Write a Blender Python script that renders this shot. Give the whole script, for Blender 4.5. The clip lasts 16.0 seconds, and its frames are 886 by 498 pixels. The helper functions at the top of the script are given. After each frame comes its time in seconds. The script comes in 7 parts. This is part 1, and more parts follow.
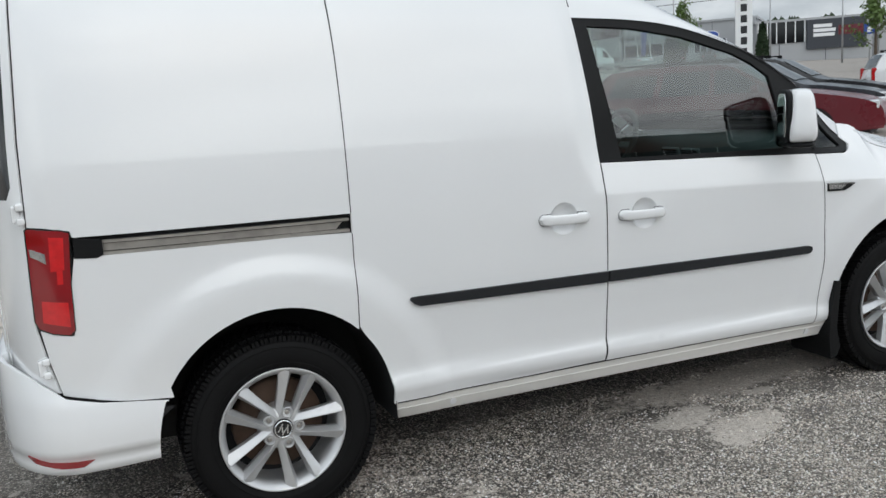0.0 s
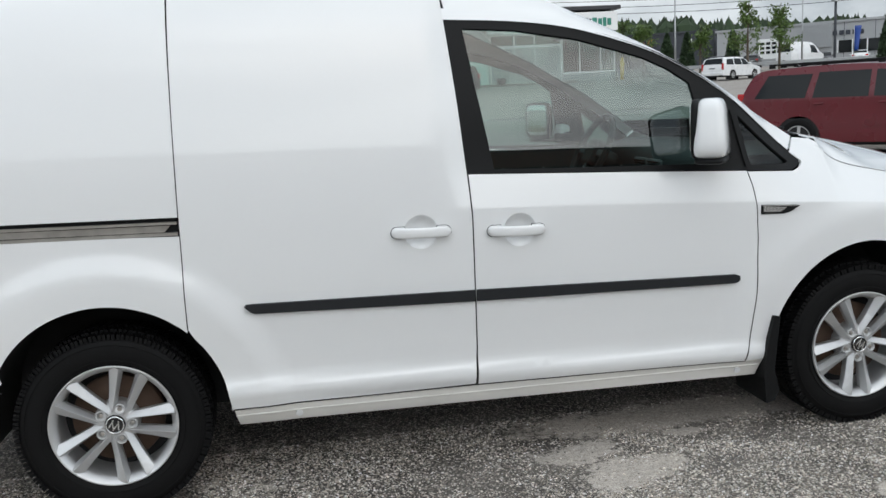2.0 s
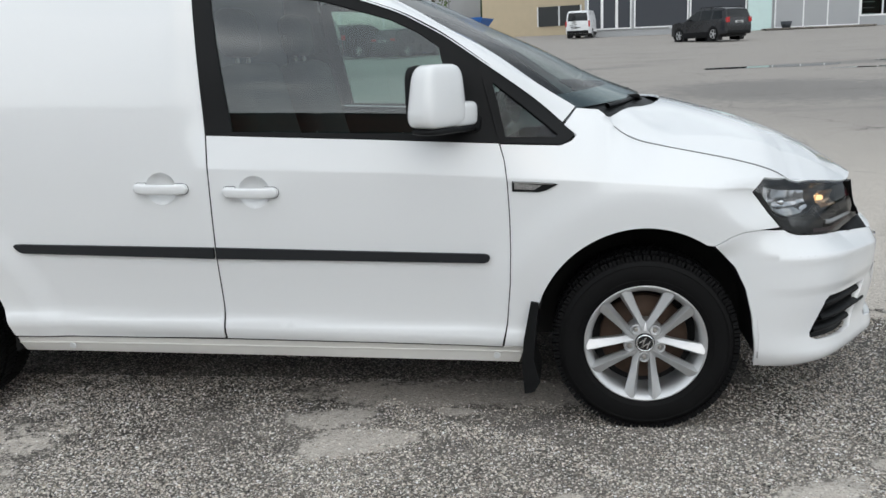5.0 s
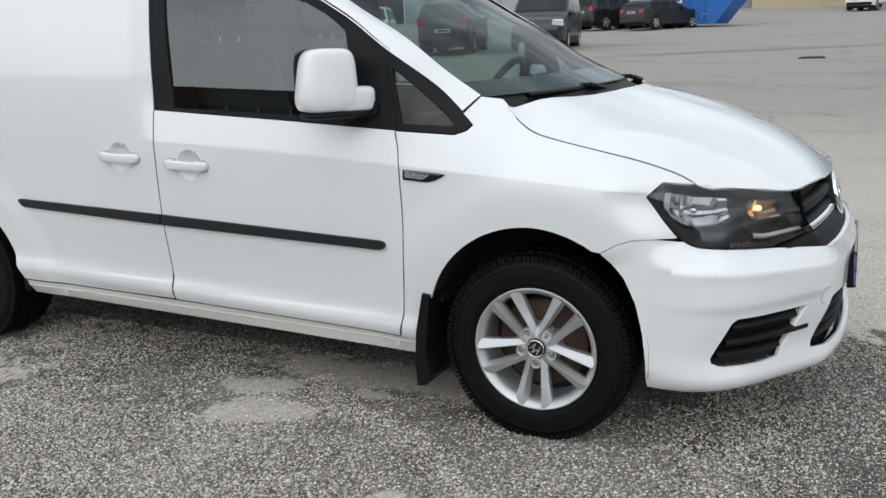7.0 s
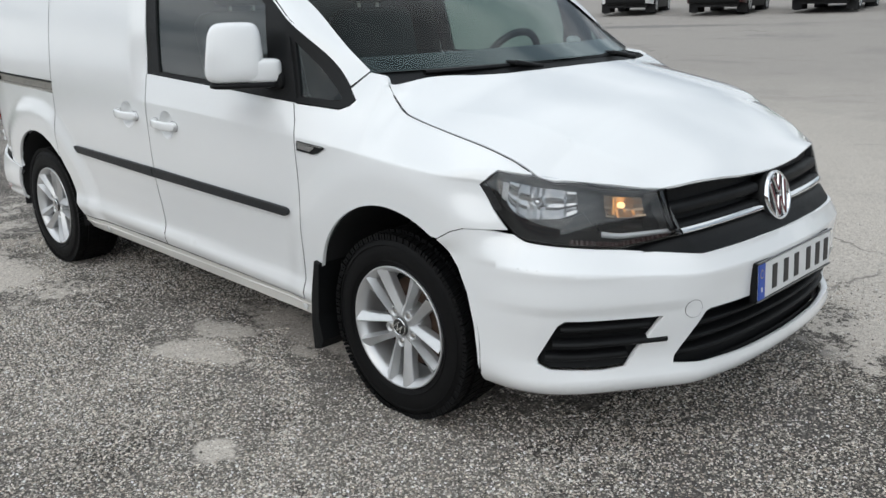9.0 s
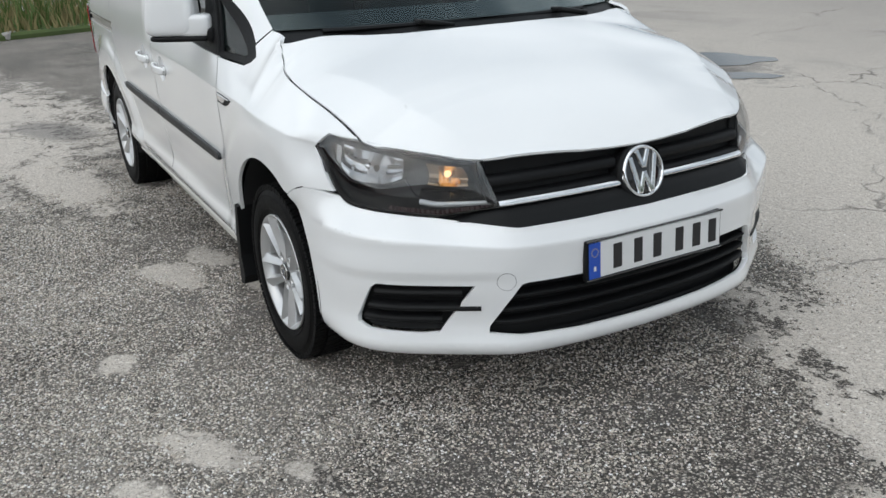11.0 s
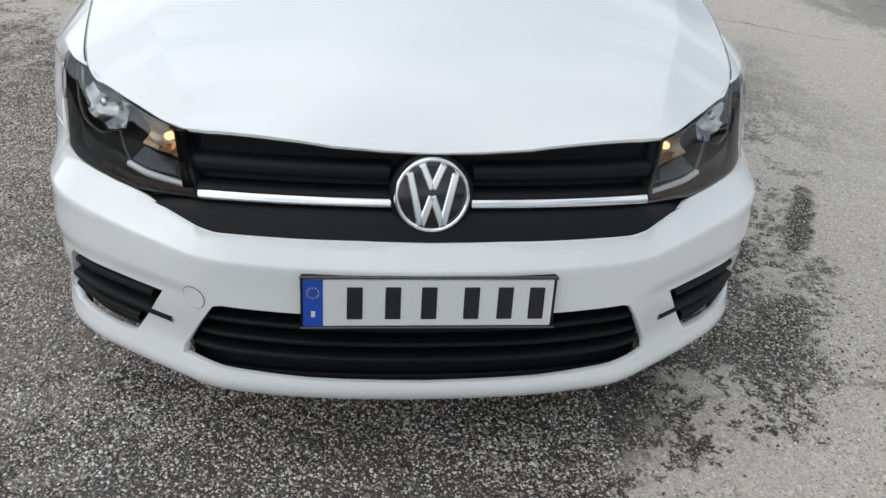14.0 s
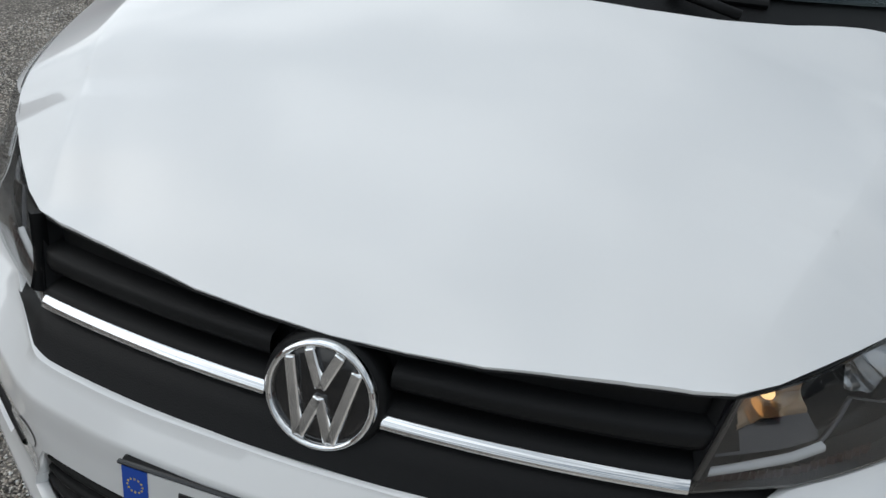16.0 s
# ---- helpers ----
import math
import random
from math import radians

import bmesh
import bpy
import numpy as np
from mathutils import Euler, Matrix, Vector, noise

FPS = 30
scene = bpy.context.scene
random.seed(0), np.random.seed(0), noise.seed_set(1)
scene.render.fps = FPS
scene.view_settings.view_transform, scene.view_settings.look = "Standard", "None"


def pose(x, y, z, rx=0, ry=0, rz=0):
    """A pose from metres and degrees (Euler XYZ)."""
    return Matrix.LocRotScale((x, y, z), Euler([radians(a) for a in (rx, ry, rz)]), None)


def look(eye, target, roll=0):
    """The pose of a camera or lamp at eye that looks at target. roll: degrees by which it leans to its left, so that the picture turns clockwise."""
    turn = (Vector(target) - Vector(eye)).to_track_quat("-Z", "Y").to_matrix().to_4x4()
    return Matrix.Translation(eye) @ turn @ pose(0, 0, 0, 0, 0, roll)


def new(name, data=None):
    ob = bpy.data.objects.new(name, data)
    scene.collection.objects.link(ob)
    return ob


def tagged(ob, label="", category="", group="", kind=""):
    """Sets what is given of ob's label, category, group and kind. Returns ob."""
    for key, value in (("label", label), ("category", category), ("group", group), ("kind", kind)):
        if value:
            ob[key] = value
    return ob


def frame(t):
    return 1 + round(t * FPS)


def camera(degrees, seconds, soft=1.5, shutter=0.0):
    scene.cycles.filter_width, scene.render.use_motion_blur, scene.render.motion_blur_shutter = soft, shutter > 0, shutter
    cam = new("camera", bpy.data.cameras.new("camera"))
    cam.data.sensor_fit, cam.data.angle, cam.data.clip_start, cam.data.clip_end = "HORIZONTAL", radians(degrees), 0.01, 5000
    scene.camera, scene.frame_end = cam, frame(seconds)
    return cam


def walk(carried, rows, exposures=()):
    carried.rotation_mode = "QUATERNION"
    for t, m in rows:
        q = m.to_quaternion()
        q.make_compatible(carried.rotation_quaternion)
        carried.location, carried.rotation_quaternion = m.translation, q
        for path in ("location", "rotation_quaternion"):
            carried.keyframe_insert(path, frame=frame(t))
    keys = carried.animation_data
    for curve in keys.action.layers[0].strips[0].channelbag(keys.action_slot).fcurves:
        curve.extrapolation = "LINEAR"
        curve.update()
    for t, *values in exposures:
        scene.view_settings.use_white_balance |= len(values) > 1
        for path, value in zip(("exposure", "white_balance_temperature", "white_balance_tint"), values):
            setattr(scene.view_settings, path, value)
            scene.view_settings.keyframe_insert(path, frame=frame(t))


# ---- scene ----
cam = camera(54.0, 16.0)
PATH = [
    (0, (-3.183, -3.491, 1.313), (-2.431, -1.671, 0.963), -3.80),
    (0.5, (-2.904, -3.583, 1.309), (-2.275, -1.716, 0.967), -3.60),
    (1, (-2.646, -3.661, 1.299), (-2.125, -1.759, 0.965), -3.30),
    (1.5, (-2.339, -3.745, 1.291), (-1.916, -1.818, 0.961), -3.10),
    (2, (-2.060, -3.699, 1.286), (-1.726, -1.756, 0.948), -3.00),
    (2.5, (-1.792, -3.666, 1.297), (-1.544, -1.712, 0.948), -3.10),
    (3, (-1.491, -3.710, 1.290), (-1.334, -1.749, 0.931), -3.20),
    (3.5, (-1.223, -3.732, 1.279), (-1.165, -1.769, 0.902), -3.10),
    (4, (-0.911, -3.717, 1.291), (-0.966, -1.759, 0.889), -3.00),
    (4.5, (-0.576, -3.715, 1.272), (-0.748, -1.768, 0.848), -2.60),
    (4.7, (-0.437, -3.713, 1.271), (-0.658, -1.773, 0.841), -2.50),
    (6.8, (0.795, -3.402, 1.266), (-0.003, -1.627, 0.804), -1.70),
    (7, (0.880, -3.328, 1.276), (0.034, -1.580, 0.799), -1.60),
    (7.5, (1.180, -3.175, 1.266), (0.175, -1.514, 0.784), -1.50),
    (8, (1.500, -3.006, 1.288), (0.356, -1.451, 0.766), -1.80),
    (8.5, (1.722, -2.802, 1.278), (0.464, -1.343, 0.740), -1.60),
    (9, (1.944, -2.597, 1.306), (0.586, -1.237, 0.753), -1.30),
    (9.2, (2.047, -2.528, 1.297), (0.650, -1.207, 0.746), -1.10),
    (11.3, (2.772, -1.588, 1.422), (1.115, -0.746, 0.686), -2.18),
    (11.5, (2.808, -1.486, 1.431), (1.138, -0.691, 0.673), -2.22),
    (12, (2.819, -1.197, 1.447), (1.122, -0.506, 0.646), -2.12),
    (12.5, (2.784, -0.936, 1.460), (1.074, -0.352, 0.601), -1.17),
    (13, (2.718, -0.663, 1.458), (1.000, -0.186, 0.554), 0.11),
    (13.5, (2.579, -0.412, 1.443), (0.845, -0.066, 0.508), 1.85),
    (14, (2.409, -0.174, 1.435), (0.660, 0.050, 0.488), 3.78),
    (14.5, (2.226, 0.049, 1.434), (0.472, 0.145, 0.476), 5.83),
    (15, (2.049, 0.187, 1.445), (0.304, 0.131, 0.469), 7.08),
    (15.5, (1.801, 0.288, 1.457), (0.090, 0.059, 0.443), 7.29),
    (16, (1.618, 0.349, 1.442), (-0.051, -0.088, 0.425), 6.24),
]
walk(cam, [(t, look(eye, target, roll)) for t, eye, target, roll in PATH], [(0, -0.07), (3, -0.02), (9, 0), (11.5, -0.02), (14, -0.06), (15, -0.19), (16, -0.38)])

# ---- light ----
world = bpy.data.worlds.new("world")
scene.world = world
world.use_nodes = True
SUN_EL, SUN_AZ = radians(38), radians(166)
wn, wl = world.node_tree.nodes, world.node_tree.links
wbg = wn["Background"]
sky = wn.new("ShaderNodeTexSky")
sky.sky_type, sky.sun_disc = "NISHITA", False
sky.sun_elevation, sky.sun_rotation = SUN_EL, SUN_AZ
sky.dust_density = 4.0
wco = wn.new("ShaderNodeTexCoord")
wmap = wn.new("ShaderNodeMapping")
wmap.inputs["Scale"].default_value = (1.0, 1.0, 2.6)
wnoi = wn.new("ShaderNodeTexNoise")
wnoi.inputs["Scale"].default_value, wnoi.inputs["Detail"].default_value = 2.4, 7.0
wnoi.inputs["Roughness"].default_value = 0.55
wrmp = wn.new("ShaderNodeValToRGB")
wrmp.color_ramp.elements[0].position, wrmp.color_ramp.elements[1].position = 0.42, 0.59
wrmp.color_ramp.elements[0].color = (4.0, 4.7, 5.4, 1)
wrmp.color_ramp.elements[1].color = (11.0, 11.7, 12.2, 1)
wmix = wn.new("ShaderNodeMix")
wmix.data_type = "RGBA"
wmix.inputs[0].default_value = 0.86
wl.new(wco.outputs["Generated"], wmap.inputs["Vector"])
wl.new(wmap.outputs["Vector"], wnoi.inputs["Vector"])
wl.new(wnoi.outputs["Fac"], wrmp.inputs["Fac"])
wl.new(sky.outputs["Color"], wmix.inputs[6])
wl.new(wrmp.outputs["Color"], wmix.inputs[7])
# an overcast dome: dimmer towards the horizon
wsep = wn.new("ShaderNodeSeparateXYZ")
wgrad = wn.new("ShaderNodeMapRange")
wgrad.inputs["To Min"].default_value, wgrad.inputs["To Max"].default_value = 0.70, 0.88
wmul = wn.new("ShaderNodeVectorMath")
wmul.operation = "SCALE"
wl.new(wco.outputs["Generated"], wsep.inputs["Vector"])
wl.new(wsep.outputs["Z"], wgrad.inputs["Value"])
wl.new(wmix.outputs[2], wmul.inputs[0])
wl.new(wgrad.outputs["Result"], wmul.inputs["Scale"])
wdot = wn.new("ShaderNodeVectorMath")
wdot.operation = "DOT_PRODUCT"
wdot.inputs[1].default_value = (0.08, -0.94, 0.33)
wglow = wn.new("ShaderNodeMapRange")
wglow.interpolation_type = "SMOOTHSTEP"
wglow.inputs["From Min"].default_value, wglow.inputs["From Max"].default_value = 0.0, 1.0
wglow.inputs["To Min"].default_value, wglow.inputs["To Max"].default_value = 0.93, 1.60
wmul2 = wn.new("ShaderNodeVectorMath")
wmul2.operation = "SCALE"
wl.new(wco.outputs["Generated"], wdot.inputs[0])
wl.new(wdot.outputs["Value"], wglow.inputs["Value"])
wl.new(wmul.outputs["Vector"], wmul2.inputs[0])
wl.new(wglow.outputs["Result"], wmul2.inputs["Scale"])
wl.new(wmul2.outputs["Vector"], wbg.inputs["Color"])
wbg.inputs["Strength"].default_value = 0.131

sun = new("sun", bpy.data.lights.new("sun", "SUN"))
sun.data.energy, sun.data.angle, sun.data.color = 0.7, radians(130), (0.97, 1.0, 0.99)
sun.matrix_world = look((0, 0, 20), (20 * math.sin(SUN_AZ) / math.tan(SUN_EL) * -1, -20 * math.cos(SUN_AZ) / math.tan(SUN_EL), 0))


# ---- materials ----
def mat(name, color, rough=0.5, metal=0.0, coat=0.0, noise_scale=0.0, noise_amount=0.0, bump=0.0, bump_scale=60.0, spec=0.5, emit=0.0):
    m = bpy.data.materials.new(name)
    m.use_nodes = True
    n, l = m.node_tree.nodes, m.node_tree.links
    b = n["Principled BSDF"]
    b.inputs["Base Color"].default_value = (*color, 1)
    b.inputs["Roughness"].default_value, b.inputs["Metallic"].default_value = rough, metal
    b.inputs["Coat Weight"].default_value, b.inputs["Coat Roughness"].default_value = coat, 0.03
    b.inputs["Specular IOR Level"].default_value = spec
    if emit:
        b.inputs["Emission Color"].default_value, b.inputs["Emission Strength"].default_value = (*color, 1), emit
    tc = n.new("ShaderNodeTexCoord")
    if noise_scale:
        t = n.new("ShaderNodeTexNoise")
        t.inputs["Scale"].default_value, t.inputs["Detail"].default_value = noise_scale, 8.0
        r = n.new("ShaderNodeMix")
        r.data_type = "RGBA"
        r.inputs[6].default_value = (*[c * (1 - noise_amount) for c in color], 1)
        r.inputs[7].default_value = (*[min(1, c * (1 + noise_amount)) for c in color], 1)
        l.new(tc.outputs["Object"], t.inputs["Vector"])
        l.new(t.outputs["Fac"], r.inputs[0])
        l.new(r.outputs[2], b.inputs["Base Color"])
        k = n.new("ShaderNodeMapRange")
        k.inputs["To Min"].default_value, k.inputs["To Max"].default_value = max(0.02, rough * 0.85), min(1, rough * 1.15)
        l.new(t.outputs["Fac"], k.inputs["Value"])
        l.new(k.outputs["Result"], b.inputs["Roughness"])
    if bump:
        t2 = n.new("ShaderNodeTexNoise")
        t2.inputs["Scale"].default_value, t2.inputs["Detail"].default_value = bump_scale, 4.0
        bp = n.new("ShaderNodeBump")
        bp.inputs["Strength"].default_value, bp.inputs["Distance"].default_value = bump, 0.003
        l.new(tc.outputs["Object"], t2.inputs["Vector"])
        l.new(t2.outputs["Fac"], bp.inputs["Height"])
        l.new(bp.outputs["Normal"], b.inputs["Normal"])
    return m


def glass(name, tint, rough=0.01, ior=1.5, gain=1.0):
    """Thin glass: a tinted clear sheet with a Fresnel gloss."""
    m = bpy.data.materials.new(name)
    m.use_nodes = True
    n, l = m.node_tree.nodes, m.node_tree.links
    n.remove(n["Principled BSDF"])
    out = n["Material Output"]
    tr, gl, mx, fr, pw, mul = (n.new(k) for k in ("ShaderNodeBsdfTransparent", "ShaderNodeBsdfGlossy", "ShaderNodeMixShader", "ShaderNodeLayerWeight", "ShaderNodeMath", "ShaderNodeMath"))
    tr.inputs["Color"].default_value = (*tint, 1)
    gl.inputs["Roughness"].default_value = rough
    fr.inputs["Blend"].default_value = 0.5
    pw.operation, pw.inputs[1].default_value = "POWER", 5.0
    r0 = ((ior - 1) / (ior + 1)) ** 2
    mul.operation, mul.use_clamp = "MULTIPLY_ADD", True
    mul.inputs[1].default_value, mul.inputs[2].default_value = min(1.0, gain) * (1 - r0), gain * r0
    l.new(fr.outputs["Facing"], pw.inputs[0])
    l.new(pw.outputs["Value"], mul.inputs[0])
    l.new(mul.outputs["Value"], mx.inputs["Fac"])
    l.new(tr.outputs["BSDF"], mx.inputs[1])
    l.new(gl.outputs["BSDF"], mx.inputs[2])
    l.new(mx.outputs["Shader"], out.inputs["Surface"])
    return m


def asphalt_material():
    m = bpy.data.materials.new("worn asphalt")
    m.use_nodes = True
    n, l = m.node_tree.nodes, m.node_tree.links
    b = n["Principled BSDF"]
    tc = n.new("ShaderNodeTexCoord")

    def noise_node(scale, detail=6.0, rough=0.6, stretch=None):
        t = n.new("ShaderNodeTexNoise")
        t.inputs["Scale"].default_value, t.inputs["Detail"].default_value, t.inputs["Roughness"].default_value = scale, detail, rough
        if stretch:
            mp = n.new("ShaderNodeMapping")
            mp.inputs["Scale"].default_value = stretch
            l.new(tc.outputs["Object"], mp.inputs["Vector"])
            l.new(mp.outputs["Vector"], t.inputs["Vector"])
        else:
            l.new(tc.outputs["Object"], t.inputs["Vector"])
        return t.outputs["Fac"]

    def ramp(src, a, b_, ca=0.0, cb=1.0):
        r = n.new("ShaderNodeMapRange")
        r.inputs["From Min"].default_value, r.inputs["From Max"].default_value = a, b_
        r.inputs["To Min"].default_value, r.inputs["To Max"].default_value = ca, cb
        l.new(src, r.inputs["Value"])
        return r.outputs["Result"]

    def mixc(f, a, c, mode="MIX"):
        r = n.new("ShaderNodeMix")
        r.data_type, r.blend_type = "RGBA", mode
        for v, i in ((f, 0), (a, 6), (c, 7)):
            if hasattr(v, "is_linked"):
                l.new(v, r.inputs[i])
            elif i == 0:
                r.inputs[0].default_value = v
            else:
                r.inputs[i].default_value = (*v, 1)
        return r.outputs[2]

    def calc(op, a, c):
        k = n.new("ShaderNodeMath")
        k.operation = op
        for v, i in ((a, 0), (c, 1)):
            if hasattr(v, "is_linked"):
                l.new(v, k.inputs[i])
            else:
                k.inputs[i].default_value = v
        return k.outputs["Value"]

    def stones(scale):
        v = n.new("ShaderNodeTexVoronoi")
        v.inputs["Scale"].default_value = scale
        l.new(tc.outputs["Object"], v.inputs["Vector"])
        sep = n.new("ShaderNodeSeparateColor")
        l.new(v.outputs["Color"], sep.inputs["Color"])
        return v.outputs["Distance"], sep.outputs["Red"]

    d1, c1 = stones(120)
    d2, c2 = stones(230)
    # exposed chippings in a dark binder
    stone = mixc(ramp(c1, 0.15, 0.75), (0.025, 0.021, 0.018), (0.40, 0.35, 0.30))
    stone = mixc(ramp(c1, 0.70, 0.92), stone, (0.88, 0.82, 0.75))
    small = mixc(ramp(c2, 0.35, 0.98), (0.035, 0.030, 0.025), (0.88, 0.80, 0.70))
    stone = mixc(ramp(noise_node(22, 3, 0.6), 0.42, 0.58, 0.05, 0.8), stone, small)
    stone = mixc(ramp(d1, 0.36, 0.62, 0.0, 0.9), stone, (0.022, 0.020, 0.019))
    # smooth pale worn film
    pale = mixc(ramp(noise_node(46, 9, 0.85), 0.3, 0.7), (0.34, 0.305, 0.268), (0.80, 0.73, 0.65))
    pale = mixc(ramp(c2, 0.74, 0.90, 0.0, 0.6), pale, (0.14, 0.125, 0.112))
    pale = mixc(ramp(c1, 0.88, 0.96, 0.0, 0.55), pale, (0.80, 0.76, 0.70))
    sep = n.new("ShaderNodeSeparateXYZ")
    l.new(tc.outputs["Object"], sep.inputs["Vector"])

    def blob(x, y, rx, ry, edge=0.35, turn=0.0):
        """1 inside a ragged oval, 0 outside."""
        ct, st = math.cos(radians(turn)), math.sin(radians(turn))
        dx, dy = calc("SUBTRACT", sep.outputs["X"], x), calc("SUBTRACT", sep.outputs["Y"], y)
        u = calc("ADD", calc("MULTIPLY", dx, ct / rx), calc("MULTIPLY", dy, st / rx))
        v = calc("ADD", calc("MULTIPLY", dx, -st / ry), calc("MULTIPLY", dy, ct / ry))
        r = calc("SQRT", calc("ADD", calc("MULTIPLY", u, u), calc("MULTIPLY", v, v)), 0.0)
        r = calc("ADD", r, calc("ADD", calc("MULTIPLY", calc("SUBTRACT", ragged, 0.5), 2.5), calc("MULTIPLY", calc("SUBTRACT", ragged2, 0.5), 1.8)))
        return ramp(r, 1.0 + edge * 0.35, 1.0 - edge * 0.35)

    ragged, ragged2 = noise_node(4.5, 9, 0.7), noise_node(26, 6, 0.7)
    broad = noise_node(0.33, 6, 0.6)
    worn = ramp(calc("ADD", calc("MULTIPLY", broad, 0.75), calc("MULTIPLY", noise_node(2.6, 8, 0.7), 0.35)), 0.50, 0.66)
    # beyond the van the lot is smooth and pale; the coarse part lies along its side and nose
    north = ramp(calc("ADD", sep.outputs["Y"], calc("MULTIPLY", calc("SUBTRACT", ragged, 0.5), 1.8)), 1.5, 2.6)
    worn = calc("MAXIMUM", calc("MULTIPLY", worn, 0.32), north)
    for spec in PATCHES:
        worn = calc("MAXIMUM", worn, blob(*spec))
    for spec in COARSE:
        worn = calc("MULTIPLY", worn, calc("SUBTRACT", 1.0, blob(*spec)))
    col = mixc(calc("MULTIPLY", worn, 0.90), stone, pale)
    # the far lot is older and damp
    col = mixc(ramp(calc("ADD", sep.outputs["Y"], calc("MULTIPLY", broad, 6.0)), 6.0, 14.0, 0.0, 0.62), col, (0.215, 0.200, 0.188))
    # damp and oil-dark stains
    stain = ramp(calc("ADD", calc("MULTIPLY", noise_node(0.22, 7, 0.65, (1.0, 2.2, 1.0)), 0.8), calc("MULTIPLY", noise_node(1.4, 6, 0.6), 0.25)), 0.55, 0.68, 0.0, 0.35)
    for spec in STAINS:
        stain = calc("MAXIMUM", stain, calc("MULTIPLY", blob(*spec), 0.55))
    col = mixc(stain, col, (0.07, 0.064, 0.061))
    col = mixc(ramp(noise_node(0.9, 5, 0.6), 0.3, 0.7, 0.0, 0.12), col, (0.34, 0.315, 0.285))
    # fine cracks
    ck = n.new("ShaderNodeTexVoronoi")
    ck.feature = "DISTANCE_TO_EDGE"
    ck.inputs["Scale"].default_value = 0.30
    wob = n.new("ShaderNodeTexNoise")
    wob.inputs["Scale"].default_value, wob.inputs["Detail"].default_value = 3.0, 6.0
    l.new(tc.outputs["Object"], wob.inputs["Vector"])
    vm = n.new("ShaderNodeVectorMath")
    vm.operation = "MULTIPLY_ADD"
    vm.inputs[1].default_value = (0.5, 0.5, 0.5)
    l.new(wob.outputs["Color"], vm.inputs[0])
    l.new(tc.outputs["Object"], vm.inputs[2])
    l.new(vm.outputs["Vector"], ck.inputs["Vector"])
    crack = ramp(ck.outputs["Distance"], 0.0015, 0.005, 0.6, 0.0)
    crack = calc("MULTIPLY", crack, ramp(noise_node(0.7, 3), 0.45, 0.6))
    col = mixc(crack, col, (0.03, 0.027, 0.025))
    l.new(col, b.inputs["Base Color"])
    l.new(ramp(stain, 0.0, 0.5, 0.92, 0.62), b.inputs["Roughness"])
    b.inputs["Specular IOR Level"].default_value = 0.35
    h = calc("ADD", calc("MULTIPLY", calc("SUBTRACT", 1.0, ramp(d1, 0.1, 0.7)), calc("SUBTRACT", 1.0, calc("MULTIPLY", worn, 0.85))), calc("MULTIPLY", noise_node(160, 3), 0.25))
    h = calc("SUBTRACT", h, crack)
    bp = n.new("ShaderNodeBump")
    bp.inputs["Strength"].default_value, bp.inputs["Distance"].default_value = 0.9, 0.007
    l.new(h, bp.inputs["Height"])
    l.new(bp.outputs["Normal"], b.inputs["Normal"])
    return m


# pale worn patches, coarse gravelly spots, dark stains: x, y, radius x, radius y, edge, turn
PATCHES = [(-1.12, -0.84, 0.17, 0.085, 0.12, 14), (-0.98, -1.04, 0.24, 0.10, 0.12, 18), (-0.66, -0.76, 0.08, 0.035, 0.2, 0), (0.47, -1.30, 0.17, 0.075, 0.12, 32), (0.73, -1.08, 0.08, 0.045, 0.15, 30), (0.62, -1.50, 0.13, 0.08, 0.5, 20), (-0.23, -1.42, 0.08, 0.07, 0.5, 0), (1.40, -0.04, 0.12, 0.09, 0.2, 20),
           (-2.9, -1.25, 0.8, 0.22, 0.3, 12), (2.05, 0.40, 0.60, 0.40, 0.12, -15), (2.05, 1.05, 1.25, 0.80, 0.12, -8), (1.25, 1.25, 0.75, 0.75, 0.12, 0), (0.9, 1.9, 1.2, 0.8, 0.2, 0), (0.2, 2.1, 1.9, 0.8, 0.3, 0), (-0.55, -0.58, 0.75, 0.14, 0.5, 2), (1.08, 0.92, 0.45, 0.34, 0.15, 0), (1.48, 0.42, 0.36, 0.17, 0.12, -8), (1.95, 0.12, 0.42, 0.20, 0.12, 10), (-6.0, -2.4, 3.4, 1.5, 0.4, 15)]
COARSE = [(0.30, 1.16, 0.22, 0.07, 0.6, -35), (-0.5, 1.6, 0.35, 0.05, 0.6, -30), (1.15, -0.45, 0.75, 0.6, 0.25, 0), (-4.0, 4.6, 0.7, 0.3, 0.5, 10)]
STAINS = [(0.42, 0.30, 0.40, 0.26, 0.14, 30), (0.80, -0.05, 0.24, 0.26, 0.3, 15), (0.85, -0.50, 0.20, 0.26, 0.5, 0), (-0.5, -0.95, 0.35, 0.05, 0.6, 38), (-4.6, -1.1, 0.5, 0.2, 0.5, 20), (4.2, 15.6, 2.6, 2.6, 0.4, 20), (-4.0, 4.5, 1.2, 0.8, 0.5, 20), (-7.0, -1.9, 0.5, 0.2, 0.5, 20),
          (-12, 19.0, 3.0, 0.5, 0.5, 20), (8.5, 24, 4.0, 0.7, 0.5, 10), (-2.0, 24, 4.5, 0.5, 0.5, 25)]

